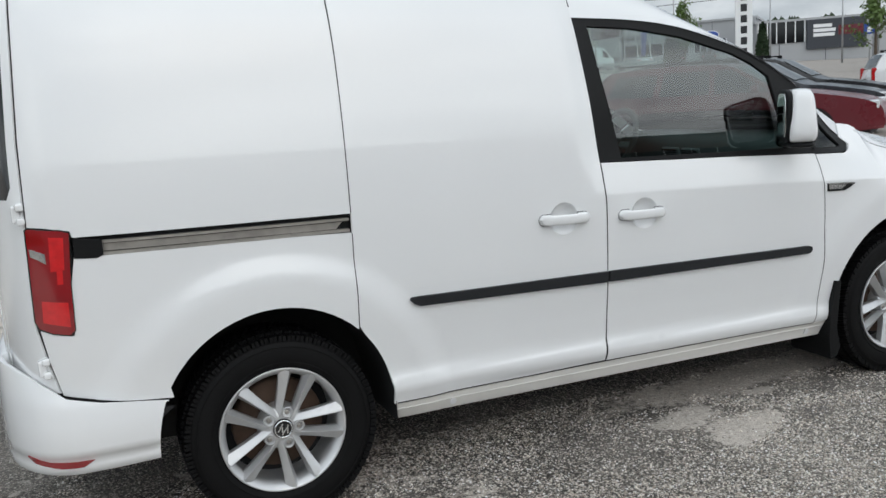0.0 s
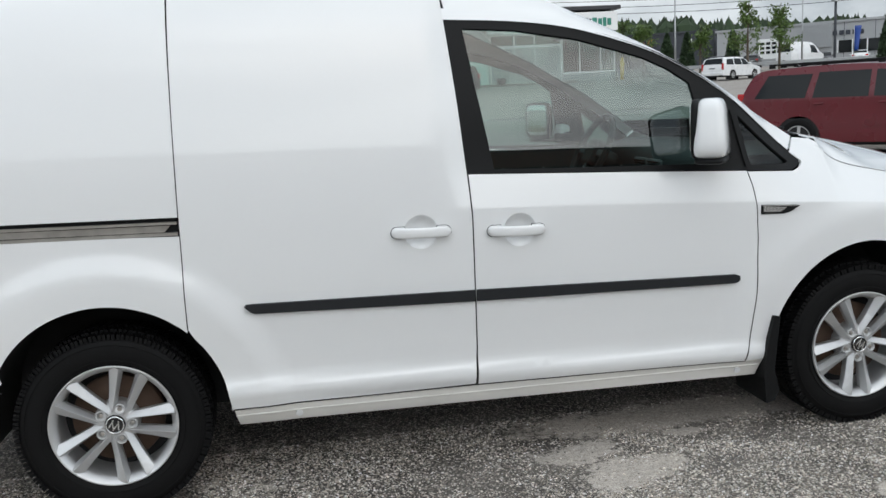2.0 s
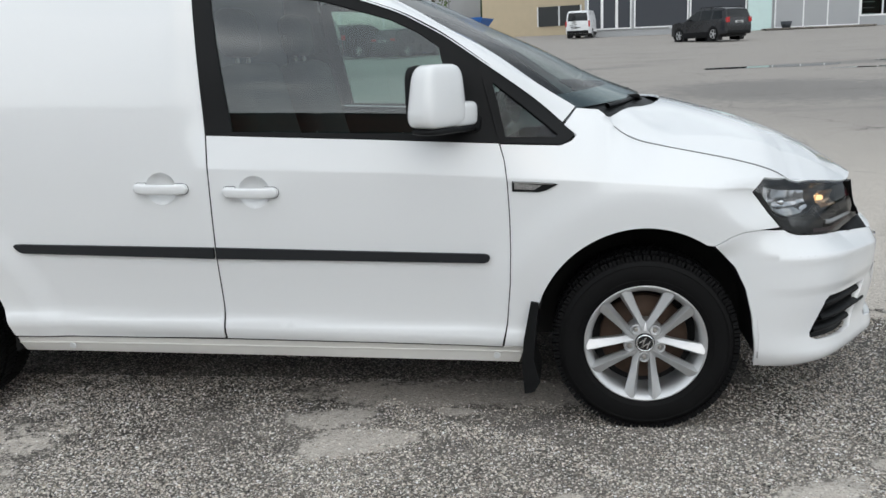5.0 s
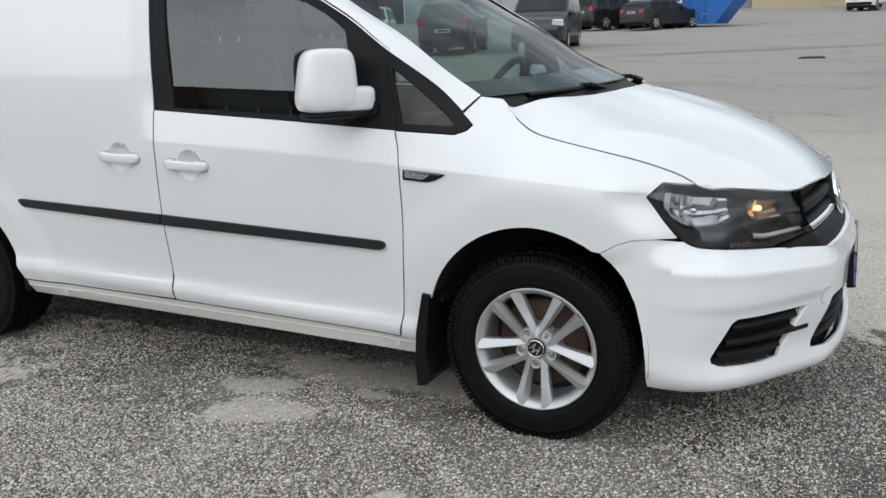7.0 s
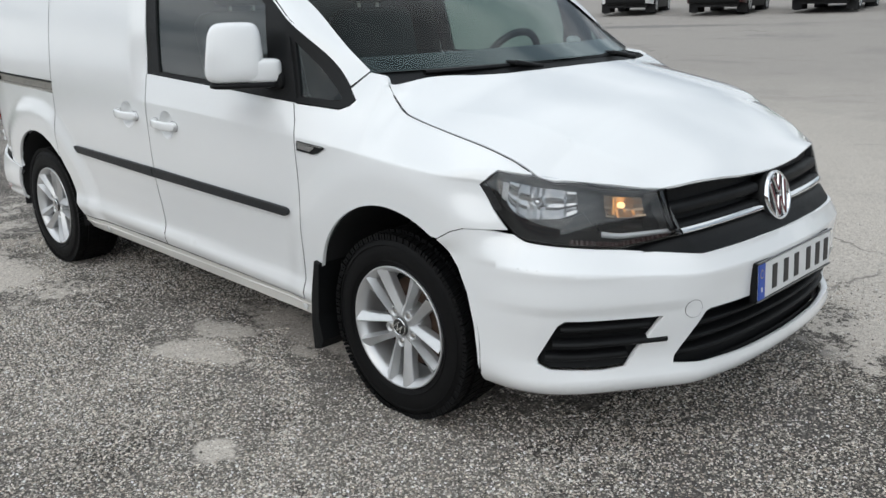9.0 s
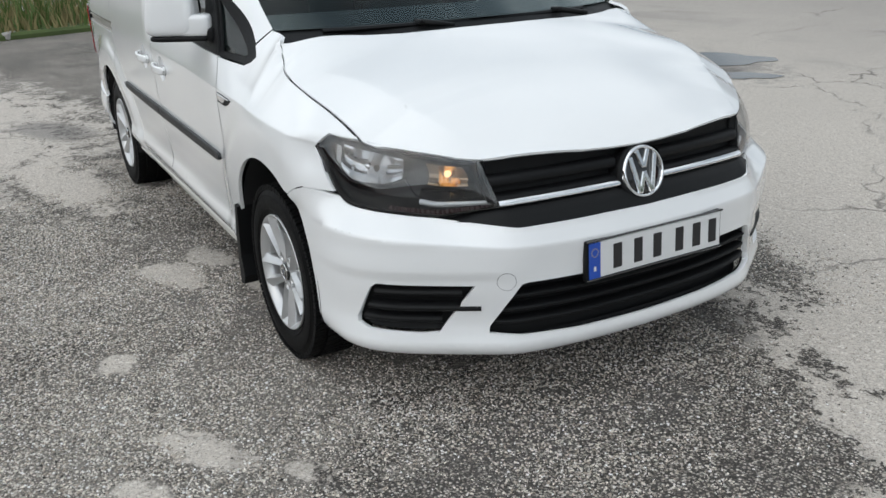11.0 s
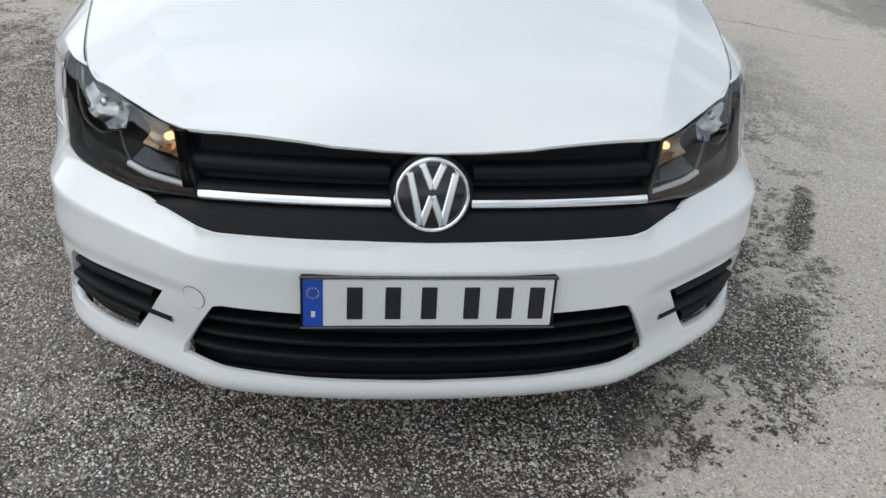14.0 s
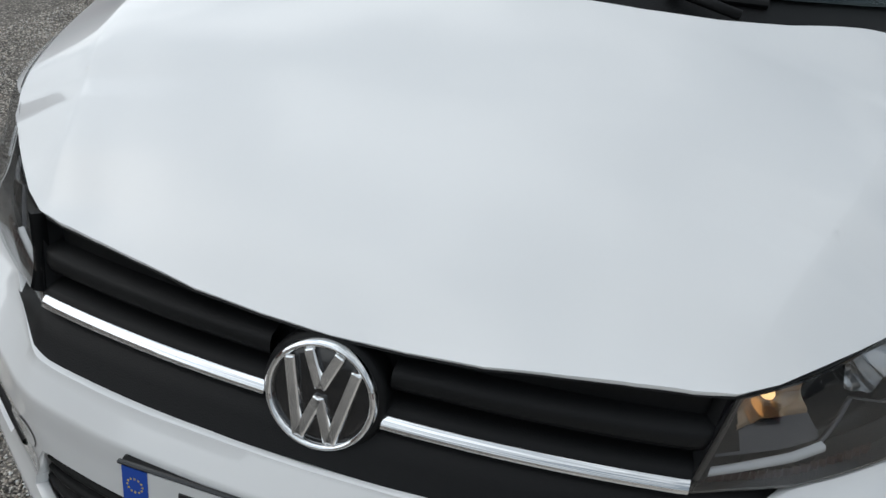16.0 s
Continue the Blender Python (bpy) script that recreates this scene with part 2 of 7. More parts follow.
M_PAINT = mat("white van paint", (0.80, 0.81, 0.815), 0.22, 0.0, 1.0, 3.0, 0.012)
M_SILL = mat("white sill paint with road film", (0.66, 0.645, 0.61), 0.35, 0, 0.4, 7, 0.08)
# near-black: shade of gaps and recesses put into colour; also housings and underbody
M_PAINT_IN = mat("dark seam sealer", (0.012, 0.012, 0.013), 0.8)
M_BLACK = mat("grained black plastic", (0.006, 0.0064, 0.007), 0.5, 0, 0, 14, 0.15, 0.25, 420, 0.2)
M_TRIM = mat("matt dark grey moulding", (0.014, 0.0155, 0.018), 0.5, 0, 0, 9, 0.15, 0.2, 500, 0.4)
M_GLOSSBLACK = mat("gloss black plastic", (0.01, 0.01, 0.011), 0.12, 0, 0.6)
M_RUBBER = mat("tyre rubber", (0.0042, 0.0042, 0.0045), 0.62, 0, 0, 18, 0.4, 0.35, 160, 0.16)
M_ALLOY = mat("silver alloy", (0.56, 0.565, 0.57), 0.36, 0.6, 0.25, 22, 0.05)
M_CHROME = mat("chrome", (0.82, 0.83, 0.84), 0.06, 1.0)
M_STEEL = mat("dull rail steel", (0.42, 0.40, 0.37), 0.42, 0.8, 0, 30, 0.3)
M_RUST = mat("rusty disc", (0.11, 0.07, 0.05), 0.7, 0.4, 0, 30, 0.4)
M_DARKIN = mat("black interior plastic", (0.02, 0.02, 0.021), 0.65, 0, 0, 20, 0.2)
M_GREYIN = mat("grey interior trim", (0.10, 0.10, 0.105), 0.6, 0, 0, 20, 0.1)
M_SEAT = mat("dark seat cloth", (0.030, 0.030, 0.033), 0.9, 0, 0, 6, 0.25)
M_GLASS = glass("window glass", (0.52, 0.68, 0.63), 0.01, 1.5, 3.0)
M_QUARTER = glass("corner window glass", (0.50, 0.62, 0.58), 0.01, 1.5, 1.1)
M_SCREEN = glass("windscreen glass", (0.60, 0.70, 0.70), 0.02, 1.42, 0.75)
M_LENS = glass("clear lamp cover", (0.78, 0.79, 0.80), 0.03, 1.5, 1.9)
M_REDLENS = mat("red lamp lens", (0.24, 0.004, 0.008), 0.08, 0, 1.0, 9, 0.35)
M_REDBRIGHT = mat("bright red lamp segment", (0.62, 0.012, 0.015), 0.12, 0, 0.8, 60, 0.25)
M_REFLECTOR = mat("lamp reflector", (0.76, 0.77, 0.78), 0.10, 0.95)
M_LAMPGREY = mat("lamp housing grey", (0.022, 0.023, 0.024), 0.35, 0, 0.3)
M_AMBER = mat("amber lamp", (0.85, 0.36, 0.08), 0.3, 0, 0.3, emit=1.1)
M_BULB = mat("lit bulb", (1.0, 0.66, 0.30), 0.3, emit=1.9)
M_PLATE = mat("plate white", (0.70, 0.71, 0.71), 0.35, 0, 0.2, 40, 0.04)
M_BLUE = mat("plate blue", (0.01, 0.07, 0.42), 0.4)
M_INK = mat("plate black", (0.012, 0.012, 0.014), 0.45)
M_MIRROR = mat("mirror silver", (0.85, 0.86, 0.86), 0.02, 1.0)
M_ASPHALT = asphalt_material()


# ---- building helpers ----
def solid(name, verts, faces, material, parent=None, label="", smooth=False, normals=None):
    me = bpy.data.meshes.new(name)
    me.from_pydata([tuple(map(float, v)) for v in verts], [], [tuple(map(int, f)) for f in faces])
    for mm in (material if isinstance(material, (list, tuple)) else [material]):
        me.materials.append(mm)
    if smooth:
        me.shade_smooth()
    if normals is not None:
        me.normals_split_custom_set_from_vertices([tuple(map(float, v)) for v in normals])
    ob = new(name, me)
    if parent is not None:
        ob.parent = parent
    if label:
        ob["label"] = label
    return ob


def part(name, bm, material, parent=None, label="", smooth=False):
    me = bpy.data.meshes.new(name)
    bm.normal_update()
    bm.to_mesh(me)
    bm.free()
    for mm in (material if isinstance(material, (list, tuple)) else [material]):
        me.materials.append(mm)
    if smooth:
        me.shade_smooth()
    ob = new(name, me)
    if parent is not None:
        ob.parent = parent
    if label:
        ob["label"] = label
    return ob


def thing(name, label, category, m=None, group="", kind=""):
    ob = new(name)
    ob.empty_display_size = 0.1
    if m is not None:
        ob.matrix_world = m
    return tagged(ob, label, category, group, kind)


def add_box(bm, centre, size, rot=(0, 0, 0), bevel=0.0, segments=1):
    g = bmesh.ops.create_cube(bm, size=1.0)
    vs = g["verts"]
    m = Matrix.Translation(centre) @ Euler([radians(a) for a in rot]).to_matrix().to_4x4() @ Matrix.Diagonal((*size, 1))
    if bevel:
        bmesh.ops.transform(bm, matrix=Matrix.Diagonal((*size, 1)), verts=vs)
        es = list({e for v in vs for e in v.link_edges})
        r = bmesh.ops.bevel(bm, geom=es, offset=min(bevel, min(size) * 0.49), segments=segments, profile=0.5, affect="EDGES")
        vs = list({v for f in r["faces"] for v in f.verts} | {v for v in vs if v.is_valid})
        m = Matrix.Translation(centre) @ Euler([radians(a) for a in rot]).to_matrix().to_4x4()
    bmesh.ops.transform(bm, matrix=m, verts=vs)
    return vs


def box(name, centre, size, material, parent=None, label="", rot=(0, 0, 0), bevel=0.0, segments=1, smooth=False):
    bm = bmesh.new()
    add_box(bm, centre, size, rot, bevel, segments)
    return part(name, bm, material, parent, label, smooth)


def add_tube(bm, a, b, r0, r1=None, n=10):
    a, b = Vector(a), Vector(b)
    r1 = r0 if r1 is None else r1
    g = bmesh.ops.create_cone(bm, cap_ends=True, segments=n, radius1=r0, radius2=r1, depth=(b - a).length)
    q = (b - a).to_track_quat("Z", "Y").to_matrix().to_4x4()
    bmesh.ops.transform(bm, matrix=Matrix.Translation((a + b) / 2) @ q, verts=g["verts"])


def tube(name, a, b, r0, material, parent=None, label="", r1=None, n=10):
    bm = bmesh.new()
    add_tube(bm, a, b, r0, r1, n)
    return part(name, bm, material, parent, label, True)


def spline(pts, n=12):
    """A smooth curve through the points."""
    p = np.array(pts, float)
    q = np.vstack([2 * p[0] - p[1], p, 2 * p[-1] - p[-2]])
    out = []
    for i in range(1, len(q) - 2):
        t = np.linspace(0, 1, n, endpoint=False)[:, None]
        a, b, c, d = q[i - 1], q[i], q[i + 1], q[i + 2]
        out.append(0.5 * (2 * b + (c - a) * t + (2 * a - 5 * b + 4 * c - d) * t ** 2 + (3 * b - a - 3 * c + d) * t ** 3))
    return np.vstack(out + [p[-1:]])


def dense(poly, step, closed=True):
    p = np.array(poly, float)
    if closed:
        p = np.vstack([p, p[:1]])
    out = []
    for a, b in zip(p[:-1], p[1:]):
        k = max(1, int(math.ceil(np.linalg.norm(b - a) / step)))
        out += [a + (b - a) * i / k for i in range(k)]
    if not closed:
        out.append(p[-1])
    return np.array(out)


def inside(pts, poly):
    x, y = pts[:, 0], pts[:, 1]
    r = np.zeros(len(pts), bool)
    for (x0, y0), (x1, y1) in zip(poly, np.roll(poly, -1, 0)):
        if y0 != y1:
            r ^= ((y0 > y) != (y1 > y)) & (x < (x1 - x0) * (y - y0) / (y1 - y0) + x0)
    return r


def sheet(name, outline, f, material, parent=None, label="", step=0.03, holes=(), depth=0.014, flip=False, creases=(), tight=0.003):
    """A thin pressed panel: the outline (and holes) in a plane u, v, carried onto the surface f(u, v), with folded edges; creases are lines kept sharp."""
    from mathutils import geometry
    loops = [dense(outline, step)] + [dense(h, step) for h in holes]
    lo, hi = loops[0].min(0), loops[0].max(0)
    gx, gy = np.meshgrid(np.arange(lo[0] + step / 2, hi[0], step), np.arange(lo[1] + step / 2, hi[1], step))
    g = np.c_[gx.ravel(), gy.ravel()]
    keep = inside(g, loops[0])
    for h in loops[1:]:
        keep &= ~inside(g, h)
    g = g[keep]
    rim = np.vstack(loops)
    if len(g):
        far = np.ones(len(g), bool)
        for i in range(0, len(rim), 200):
            d = ((g[:, None, :] - rim[None, i:i + 200, :]) ** 2).sum(2).min(1)
            far &= d > (0.45 * step) ** 2
        g = g[far]
    for line in creases:
        c = dense(line, step * 0.7, False)
        t = np.gradient(c, axis=0)
        t /= np.maximum(np.linalg.norm(t, axis=1, keepdims=True), 1e-9)
        side = np.c_[-t[:, 1], t[:, 0]] * tight
        rows_ = np.vstack([c - side, c + side])
        rows_ = rows_[inside(rows_, loops[0]) & (((rows_[:, None, :] - rim[None, :, :]) ** 2).sum(2).min(1) > 0.004 ** 2)]
        if len(g) and len(rows_):
            g = g[np.concatenate([((q[:, None, :] - rows_[None, :, :]) ** 2).sum(2).min(1) for q in np.array_split(g, 20)]) > (0.3 * step) ** 2]
        g = np.vstack([g, rows_])
    pts = np.vstack([rim, g]) if len(g) else rim
    edges, k = [], 0
    for lp in loops:
        edges += [(k + i, k + (i + 1) % len(lp)) for i in range(len(lp))]
        k += len(lp)
    v2, _, tris, *_ = geometry.delaunay_2d_cdt([Vector(map(float, p)) for p in pts], edges, [], 0, 1e-7)
    v2 = np.array([tuple(v) for v in v2])
    tris = np.array([tuple(t) for t in tris])
    c = v2[tris].mean(1)
    ok = inside(c, loops[0])
    for h in loops[1:]:
        ok &= ~inside(c, h)
    tris = tris[ok]
    F = lambda q: np.array([f(float(u), float(v)) for u, v in q])
    e = 0.002
    P = F(v2)
    N = np.cross(F(v2 + (e, 0)) - F(v2 - (e, 0)), F(v2 + (0, e)) - F(v2 - (0, e)))
    N /= np.maximum(np.linalg.norm(N, axis=1, keepdims=True), 1e-12)
    if flip:
        N, tris = -N, tris[:, ::-1]
    # edge folds
    count = {}
    for t in tris:
        for a, b in ((t[0], t[1]), (t[1], t[2]), (t[2], t[0])):
            count[(a, b)] = 1
    border = [(a, b) for a, b in count if (b, a) not in count]
    faces = [tuple(t) for t in tris]
    verts, norms = list(P), list(N)
    if depth:
        for a, b in border:
            s = np.cross(P[b] - P[a], N[a])
            s /= max(np.linalg.norm(s), 1e-12)
            k = len(verts)
            verts += [P[a], P[b], P[b] - N[b] * depth, P[a] - N[a] * depth]
            norms += [s * 0.8 + N[a] * 0.6] * 2 + [s] * 2
            faces.append((k + 1, k, k + 3, k + 2))
    return solid(name, verts, faces, material, parent, label, True, norms)


def patch(name, rows, material, parent=None, label="", thick=0.0, flip=False):
    """A smooth quad sheet through rows of points; thick gives it a back."""
    g = np.array(rows, float)
    r, c = g.shape[:2]
    q = [(i * c + j, i * c + j + 1, (i + 1) * c + j + 1, (i + 1) * c + j) for i in range(r - 1) for j in range(c - 1)]
    if flip:
        q = [x[::-1] for x in q]
    ob = solid(name, g.reshape(-1, 3), q, material, parent, label, True)
    if thick:
        md = ob.modifiers.new("thick", "SOLIDIFY")
        md.thickness, md.offset = thick, -1
    return ob


def lathe(name, profile, material, parent=None, label="", n=48, axis="Y", smooth=True):
    """Turned shape: profile of (radius, along)."""
    vs, fs, k = [], [], len(profile)
    for i in range(n):
        a = 2 * math.pi * i / n
        for r, h in profile:
            vs.append((r * math.cos(a), h, r * math.sin(a)) if axis == "Y" else (r * math.cos(a), r * math.sin(a), h))
    for i in range(n):
        for j in range(k - 1):
            f = (i * k + j, i * k + j + 1, ((i + 1) % n) * k + j + 1, ((i + 1) % n) * k + j)
            fs.append(f if axis == "Y" else f[::-1])
    return solid(name, vs, fs, material, parent, label, smooth)


# ---- the van: x forward from the front axle, right flank at negative y ----
HUB_Z, TYRE_R, WHEELBASE = 0.292, 0.307, 2.682


def curve_fn(xs, ys):
    """Smooth monotone-ish interpolation."""
    xs, ys = np.array(xs, float), np.array(ys, float)
    d = np.diff(ys) / np.diff(xs)
    m = np.r_[d[0], np.where(d[:-1] * d[1:] > 0, 2 * d[:-1] * d[1:] / np.where(d[:-1] + d[1:] == 0, 1, d[:-1] + d[1:]), 0), d[-1]]

    def f(x):
        x = min(max(x, xs[0]), xs[-1])
        i = min(int(np.searchsorted(xs, x, "right")) - 1, len(xs) - 2)
        h = xs[i + 1] - xs[i]
        t = (x - xs[i]) / h
        return float((2 * t ** 3 - 3 * t * t + 1) * ys[i] + (t ** 3 - 2 * t * t + t) * h * m[i] + (-2 * t ** 3 + 3 * t * t) * ys[i + 1] + (t ** 3 - t * t) * h * m[i + 1])
    return f


def ease(a, b, x):
    t = min(max((x - a) / (b - a), 0.0), 1.0)
    return t * t * (3 - 2 * t)


REAR_FLANK = curve_fn([0.15, 0.235, 0.29, 0.312, 0.336, 0.385, 0.47, 0.60, 0.75, 0.90, 1.0, 1.1, 1.2, 1.3, 1.4, 1.5, 1.6, 1.68, 1.75],
                      [0.79, 0.845, 0.858, 0.869, 0.874, 0.862, 0.870, 0.886, 0.893, 0.894, 0.889, 0.880, 0.868, 0.851, 0.830, 0.800, 0.755, 0.705, 0.62])
FRONT_FLANK = curve_fn([0.15, 0.235, 0.29, 0.312, 0.336, 0.385, 0.47, 0.60, 0.75, 0.85, 0.893, 0.903, 0.935, 0.97, 1.037, 1.2, 1.4, 1.55, 1.68, 1.75],
                       [0.79, 0.845, 0.858, 0.869, 0.874, 0.862, 0.870, 0.886, 0.893, 0.8945, 0.894, 0.8926, 0.8864, 0.8796, 0.866, 0.845, 0.803, 0.762, 0.705, 0.62])
TAPER = curve_fn([-3.46, -3.43, -3.40, -3.36, -3.32, -3.27, -3.18, -3.05, -2.6, -0.6, -0.2, 0.0, 0.15, 0.25, 0.34, 0.45, 0.6],
                 [0.50, 0.66, 0.745, 0.812, 0.845, 0.868, 0.882, 0.890, 0.893, 0.893, 0.893, 0.890, 0.884, 0.876, 0.852, 0.812, 0.74])
HOOD_Y = curve_fn([-0.2, -0.128, -0.113, -0.068, -0.024, 0.053, 0.175, 0.307, 0.407, 0.481, 0.6], [0.742, 0.748, 0.750, 0.760, 0.777, 0.787, 0.783, 0.769, 0.755, 0.735, 0.69])
HOOD_Z = curve_fn([-0.2, -0.128, -0.113, -0.068, -0.024, 0.053, 0.175, 0.307, 0.407, 0.45, 0.481, 0.6, 0.72], [1.09, 1.061, 1.037, 0.998, 0.977, 0.958, 0.931, 0.899, 0.865, 0.841, 0.826, 0.806, 0.786])
CREASE = curve_fn([-1.46, -0.916, -0.447, -0.295, 0.307, 0.5], [0.922, 0.899, 0.872, 0.864, 0.818, 0.80])


SHOULDER = curve_fn([-0.5, -0.3, -0.128, -0.024, 0.1, 0.3, 0.45, 0.6], [0.45, 0.56, 0.70, 0.90, 0.95, 1.12, 1.25, 1.3])


def arch_r(th, front):
    """Wheel opening radius by angle from straight ahead."""
    s, c = max(0.0, math.sin(th)), math.cos(th)
    return (0.375 + 0.037 * s ** 1.4) if not front else (0.372 + 0.04 * s ** 1.4 - 0.014 * max(0, c))


def flank(x, z):
    q = z + 0.03 * (x + 1.0)
    a = REAR_FLANK(q)
    if x > -1.60:
        zc = CREASE(x)
        b = FRONT_FLANK(z - zc + 0.897)if z > 0.75 else FRONT_FLANK(q + (0.897 - zc - 0.03 * (x + 1)) * ease(0.55, 0.75, z))
        a += (b - a) * ease(-1.60, -1.47, x)
    t = TAPER(x)
    w = a - (0.893 - t) * (1.0 if x < -1 else 1.0 - 0.75 * ease(0.55, 0.30, z))
    if x > -0.55:
        zc, zh, yh = CREASE(x), HOOD_Z(max(x, -0.128)), HOOD_Y(max(x, -0.128))
        if z > zc:
            top = t - SHOULDER(x) * (z - zc) * (0.86 + 0.14 * (z - zc) / 0.12)
            seam = t + (yh - t) * ((z - zc) / max(0.03, zh - zc)) ** 1.15
            top += (seam - top) * ease(-0.20, -0.11, x)
            w += (top - w) * ease(-0.55, -0.22, x)
    if x > 0.2:
        w -= 0.020 * ease(0.20, 0.34, x) * ease(0.68, 0.80, z) * ease(0.85, 0.81, z)
    for hx, fr in ((0.0, True), (-WHEELBASE, False)):
        d = math.hypot(x - hx, z - HUB_Z)
        if d < 0.62:
            w += (0.013 if fr else 0.020) * ease(0.60, 0.49, d) * ease(0.18, 0.40, z)
    return w


def right_flank(out=0.0):
    return lambda x, z: (x, -(flank(x, z) + out), z)


def left_flank(out=0.0):
    return lambda x, z: (x, flank(x, z) + out, z)


def pane_face(s, inset=0.013):
    """Side glass: evenly curved, steeper at the belt."""
    def f(x, z):
        d = z - CREASE(x) + 0.897 - 1.037
        return (x, -s * (0.866 - 0.0944 * d - 0.211 * d * d - inset), z)
    return f


def arch(hx, front, a0, a1, n=26, grow=0.0):
    return [(hx + (arch_r(a, front) + grow) * math.cos(a), HUB_Z + (arch_r(a, front) + grow) * math.sin(a)) for a in np.linspace(a0, a1, n)]


def angle_at(hx, front, x):
    """The angle at which the opening's edge passes x, on its upper half."""
    a = np.linspace(-0.35, math.pi + 0.35, 800)
    xs = np.array([hx + arch_r(t, front) * math.cos(t) for t in a])
    return float(a[np.argmin(abs(xs - x))])


van = thing("van", "white compact panel van with black side mouldings and alloy wheels", "van")
SIDES = ((right_flank, False, 1), (left_flank, True, -1))


def circle(cx, cz, r, n=28):
    return [(cx + r * math.cos(a), cz + r * math.sin(a)) for a in np.linspace(0, 2 * math.pi, n, endpoint=False)]


def fs_off(fn, o):
    return fn(o)


def door_handle(door, fn, s, cx, cz, dx=0.0, tilt=-0.03):
    """Dished recess and a bowed pull."""
    fs = fn()
    dish = lambda u, v: (lambda p, d: (p[0], p[1] + s * 0.024 * max(0, 1 - (d / 0.057) ** 3), p[2]))(fs(u, v), math.hypot(u - cx - dx, v - cz))
    handle = sheet("handle_recess", circle(cx + dx, cz, 0.057), dish, M_PAINT, door, "dished handle recess", step=0.007, depth=0, flip=s < 0)

    def end_pad(t, r, x0, n=12):
        """Half-pill outline round one end of the pull."""
        c = (cx + (0.1 - 0.0185) * t, cz + tilt * 0.08 * t)
        arc = [(c[0] + t * r * math.cos(k), c[1] + r * math.sin(k)) for k in np.linspace(-math.pi / 2, math.pi / 2, n)]
        return [(cx + x0 * t, cz + tilt * x0 * t - r)] + arc + [(cx + x0 * t, cz + tilt * x0 * t + r)]
    for t in (-1, 1):
        sheet("handle_seam", end_pad(t, 0.0205, 0.052)[::int(t)], fs_off(fn, 0.0012), M_PAINT_IN, door, step=0.02, depth=0, flip=s < 0)
        sheet("handle_foot", end_pad(t, 0.0185, 0.054)[::int(t)], fs_off(fn, 0.009), M_PAINT, door, step=0.012, depth=0.009, flip=s < 0)
    rows = []
    for t in np.linspace(-1, 1, 29):
        x = cx + 0.097 * t
        z = cz + tilt * 0.097 * t
        w = flank(x, z)
        lift = 0.007 + 0.021 * (1 - abs(t) ** 2.6)
        h = 0.0172 * math.sqrt(max(0.03, 1 - max(0.0, (abs(t) - 0.84) / 0.16) ** 2))
        ring = []
        for a in np.linspace(0, 2 * math.pi, 16, endpoint=False):
            ca, sa = math.cos(a), math.sin(a)
            ring.append((x, -s * (w + lift + 0.0075 * np.sign(ca) * abs(ca) ** 0.6), z + h * np.sign(sa) * abs(sa) ** 0.75))
        rows.append(ring + ring[:1])
    patch("pull", rows, M_PAINT, door, flip=s < 0)
    kx = cx - 0.079
    sheet("lock_seam", [(kx + 0.0115 * math.cos(k), cz + 0.002 + 0.0085 * math.sin(k)) for k in np.linspace(0, 6.28, 20, endpoint=False)], fs_off(fn, 0.0172), M_GREYIN, door, step=0.02, depth=0, flip=s < 0)
    return handle


BUMPER_W = curve_fn([-3.5, -3.49, -3.47, -3.44, -3.40, -3.35, -3.28, -3.15, -3.0], [0.45, 0.56, 0.66, 0.735, 0.798, 0.845, 0.874, 0.884, 0.880])
BUMPER_Z = curve_fn([0.25, 0.288, 0.308, 0.345, 0.352, 0.42, 0.455, 0.50, 0.56, 0.62], [-0.06, -0.022, -0.004, 0.0, 0.006, 0.012, 0.009, 0.001, -0.022, -0.05])


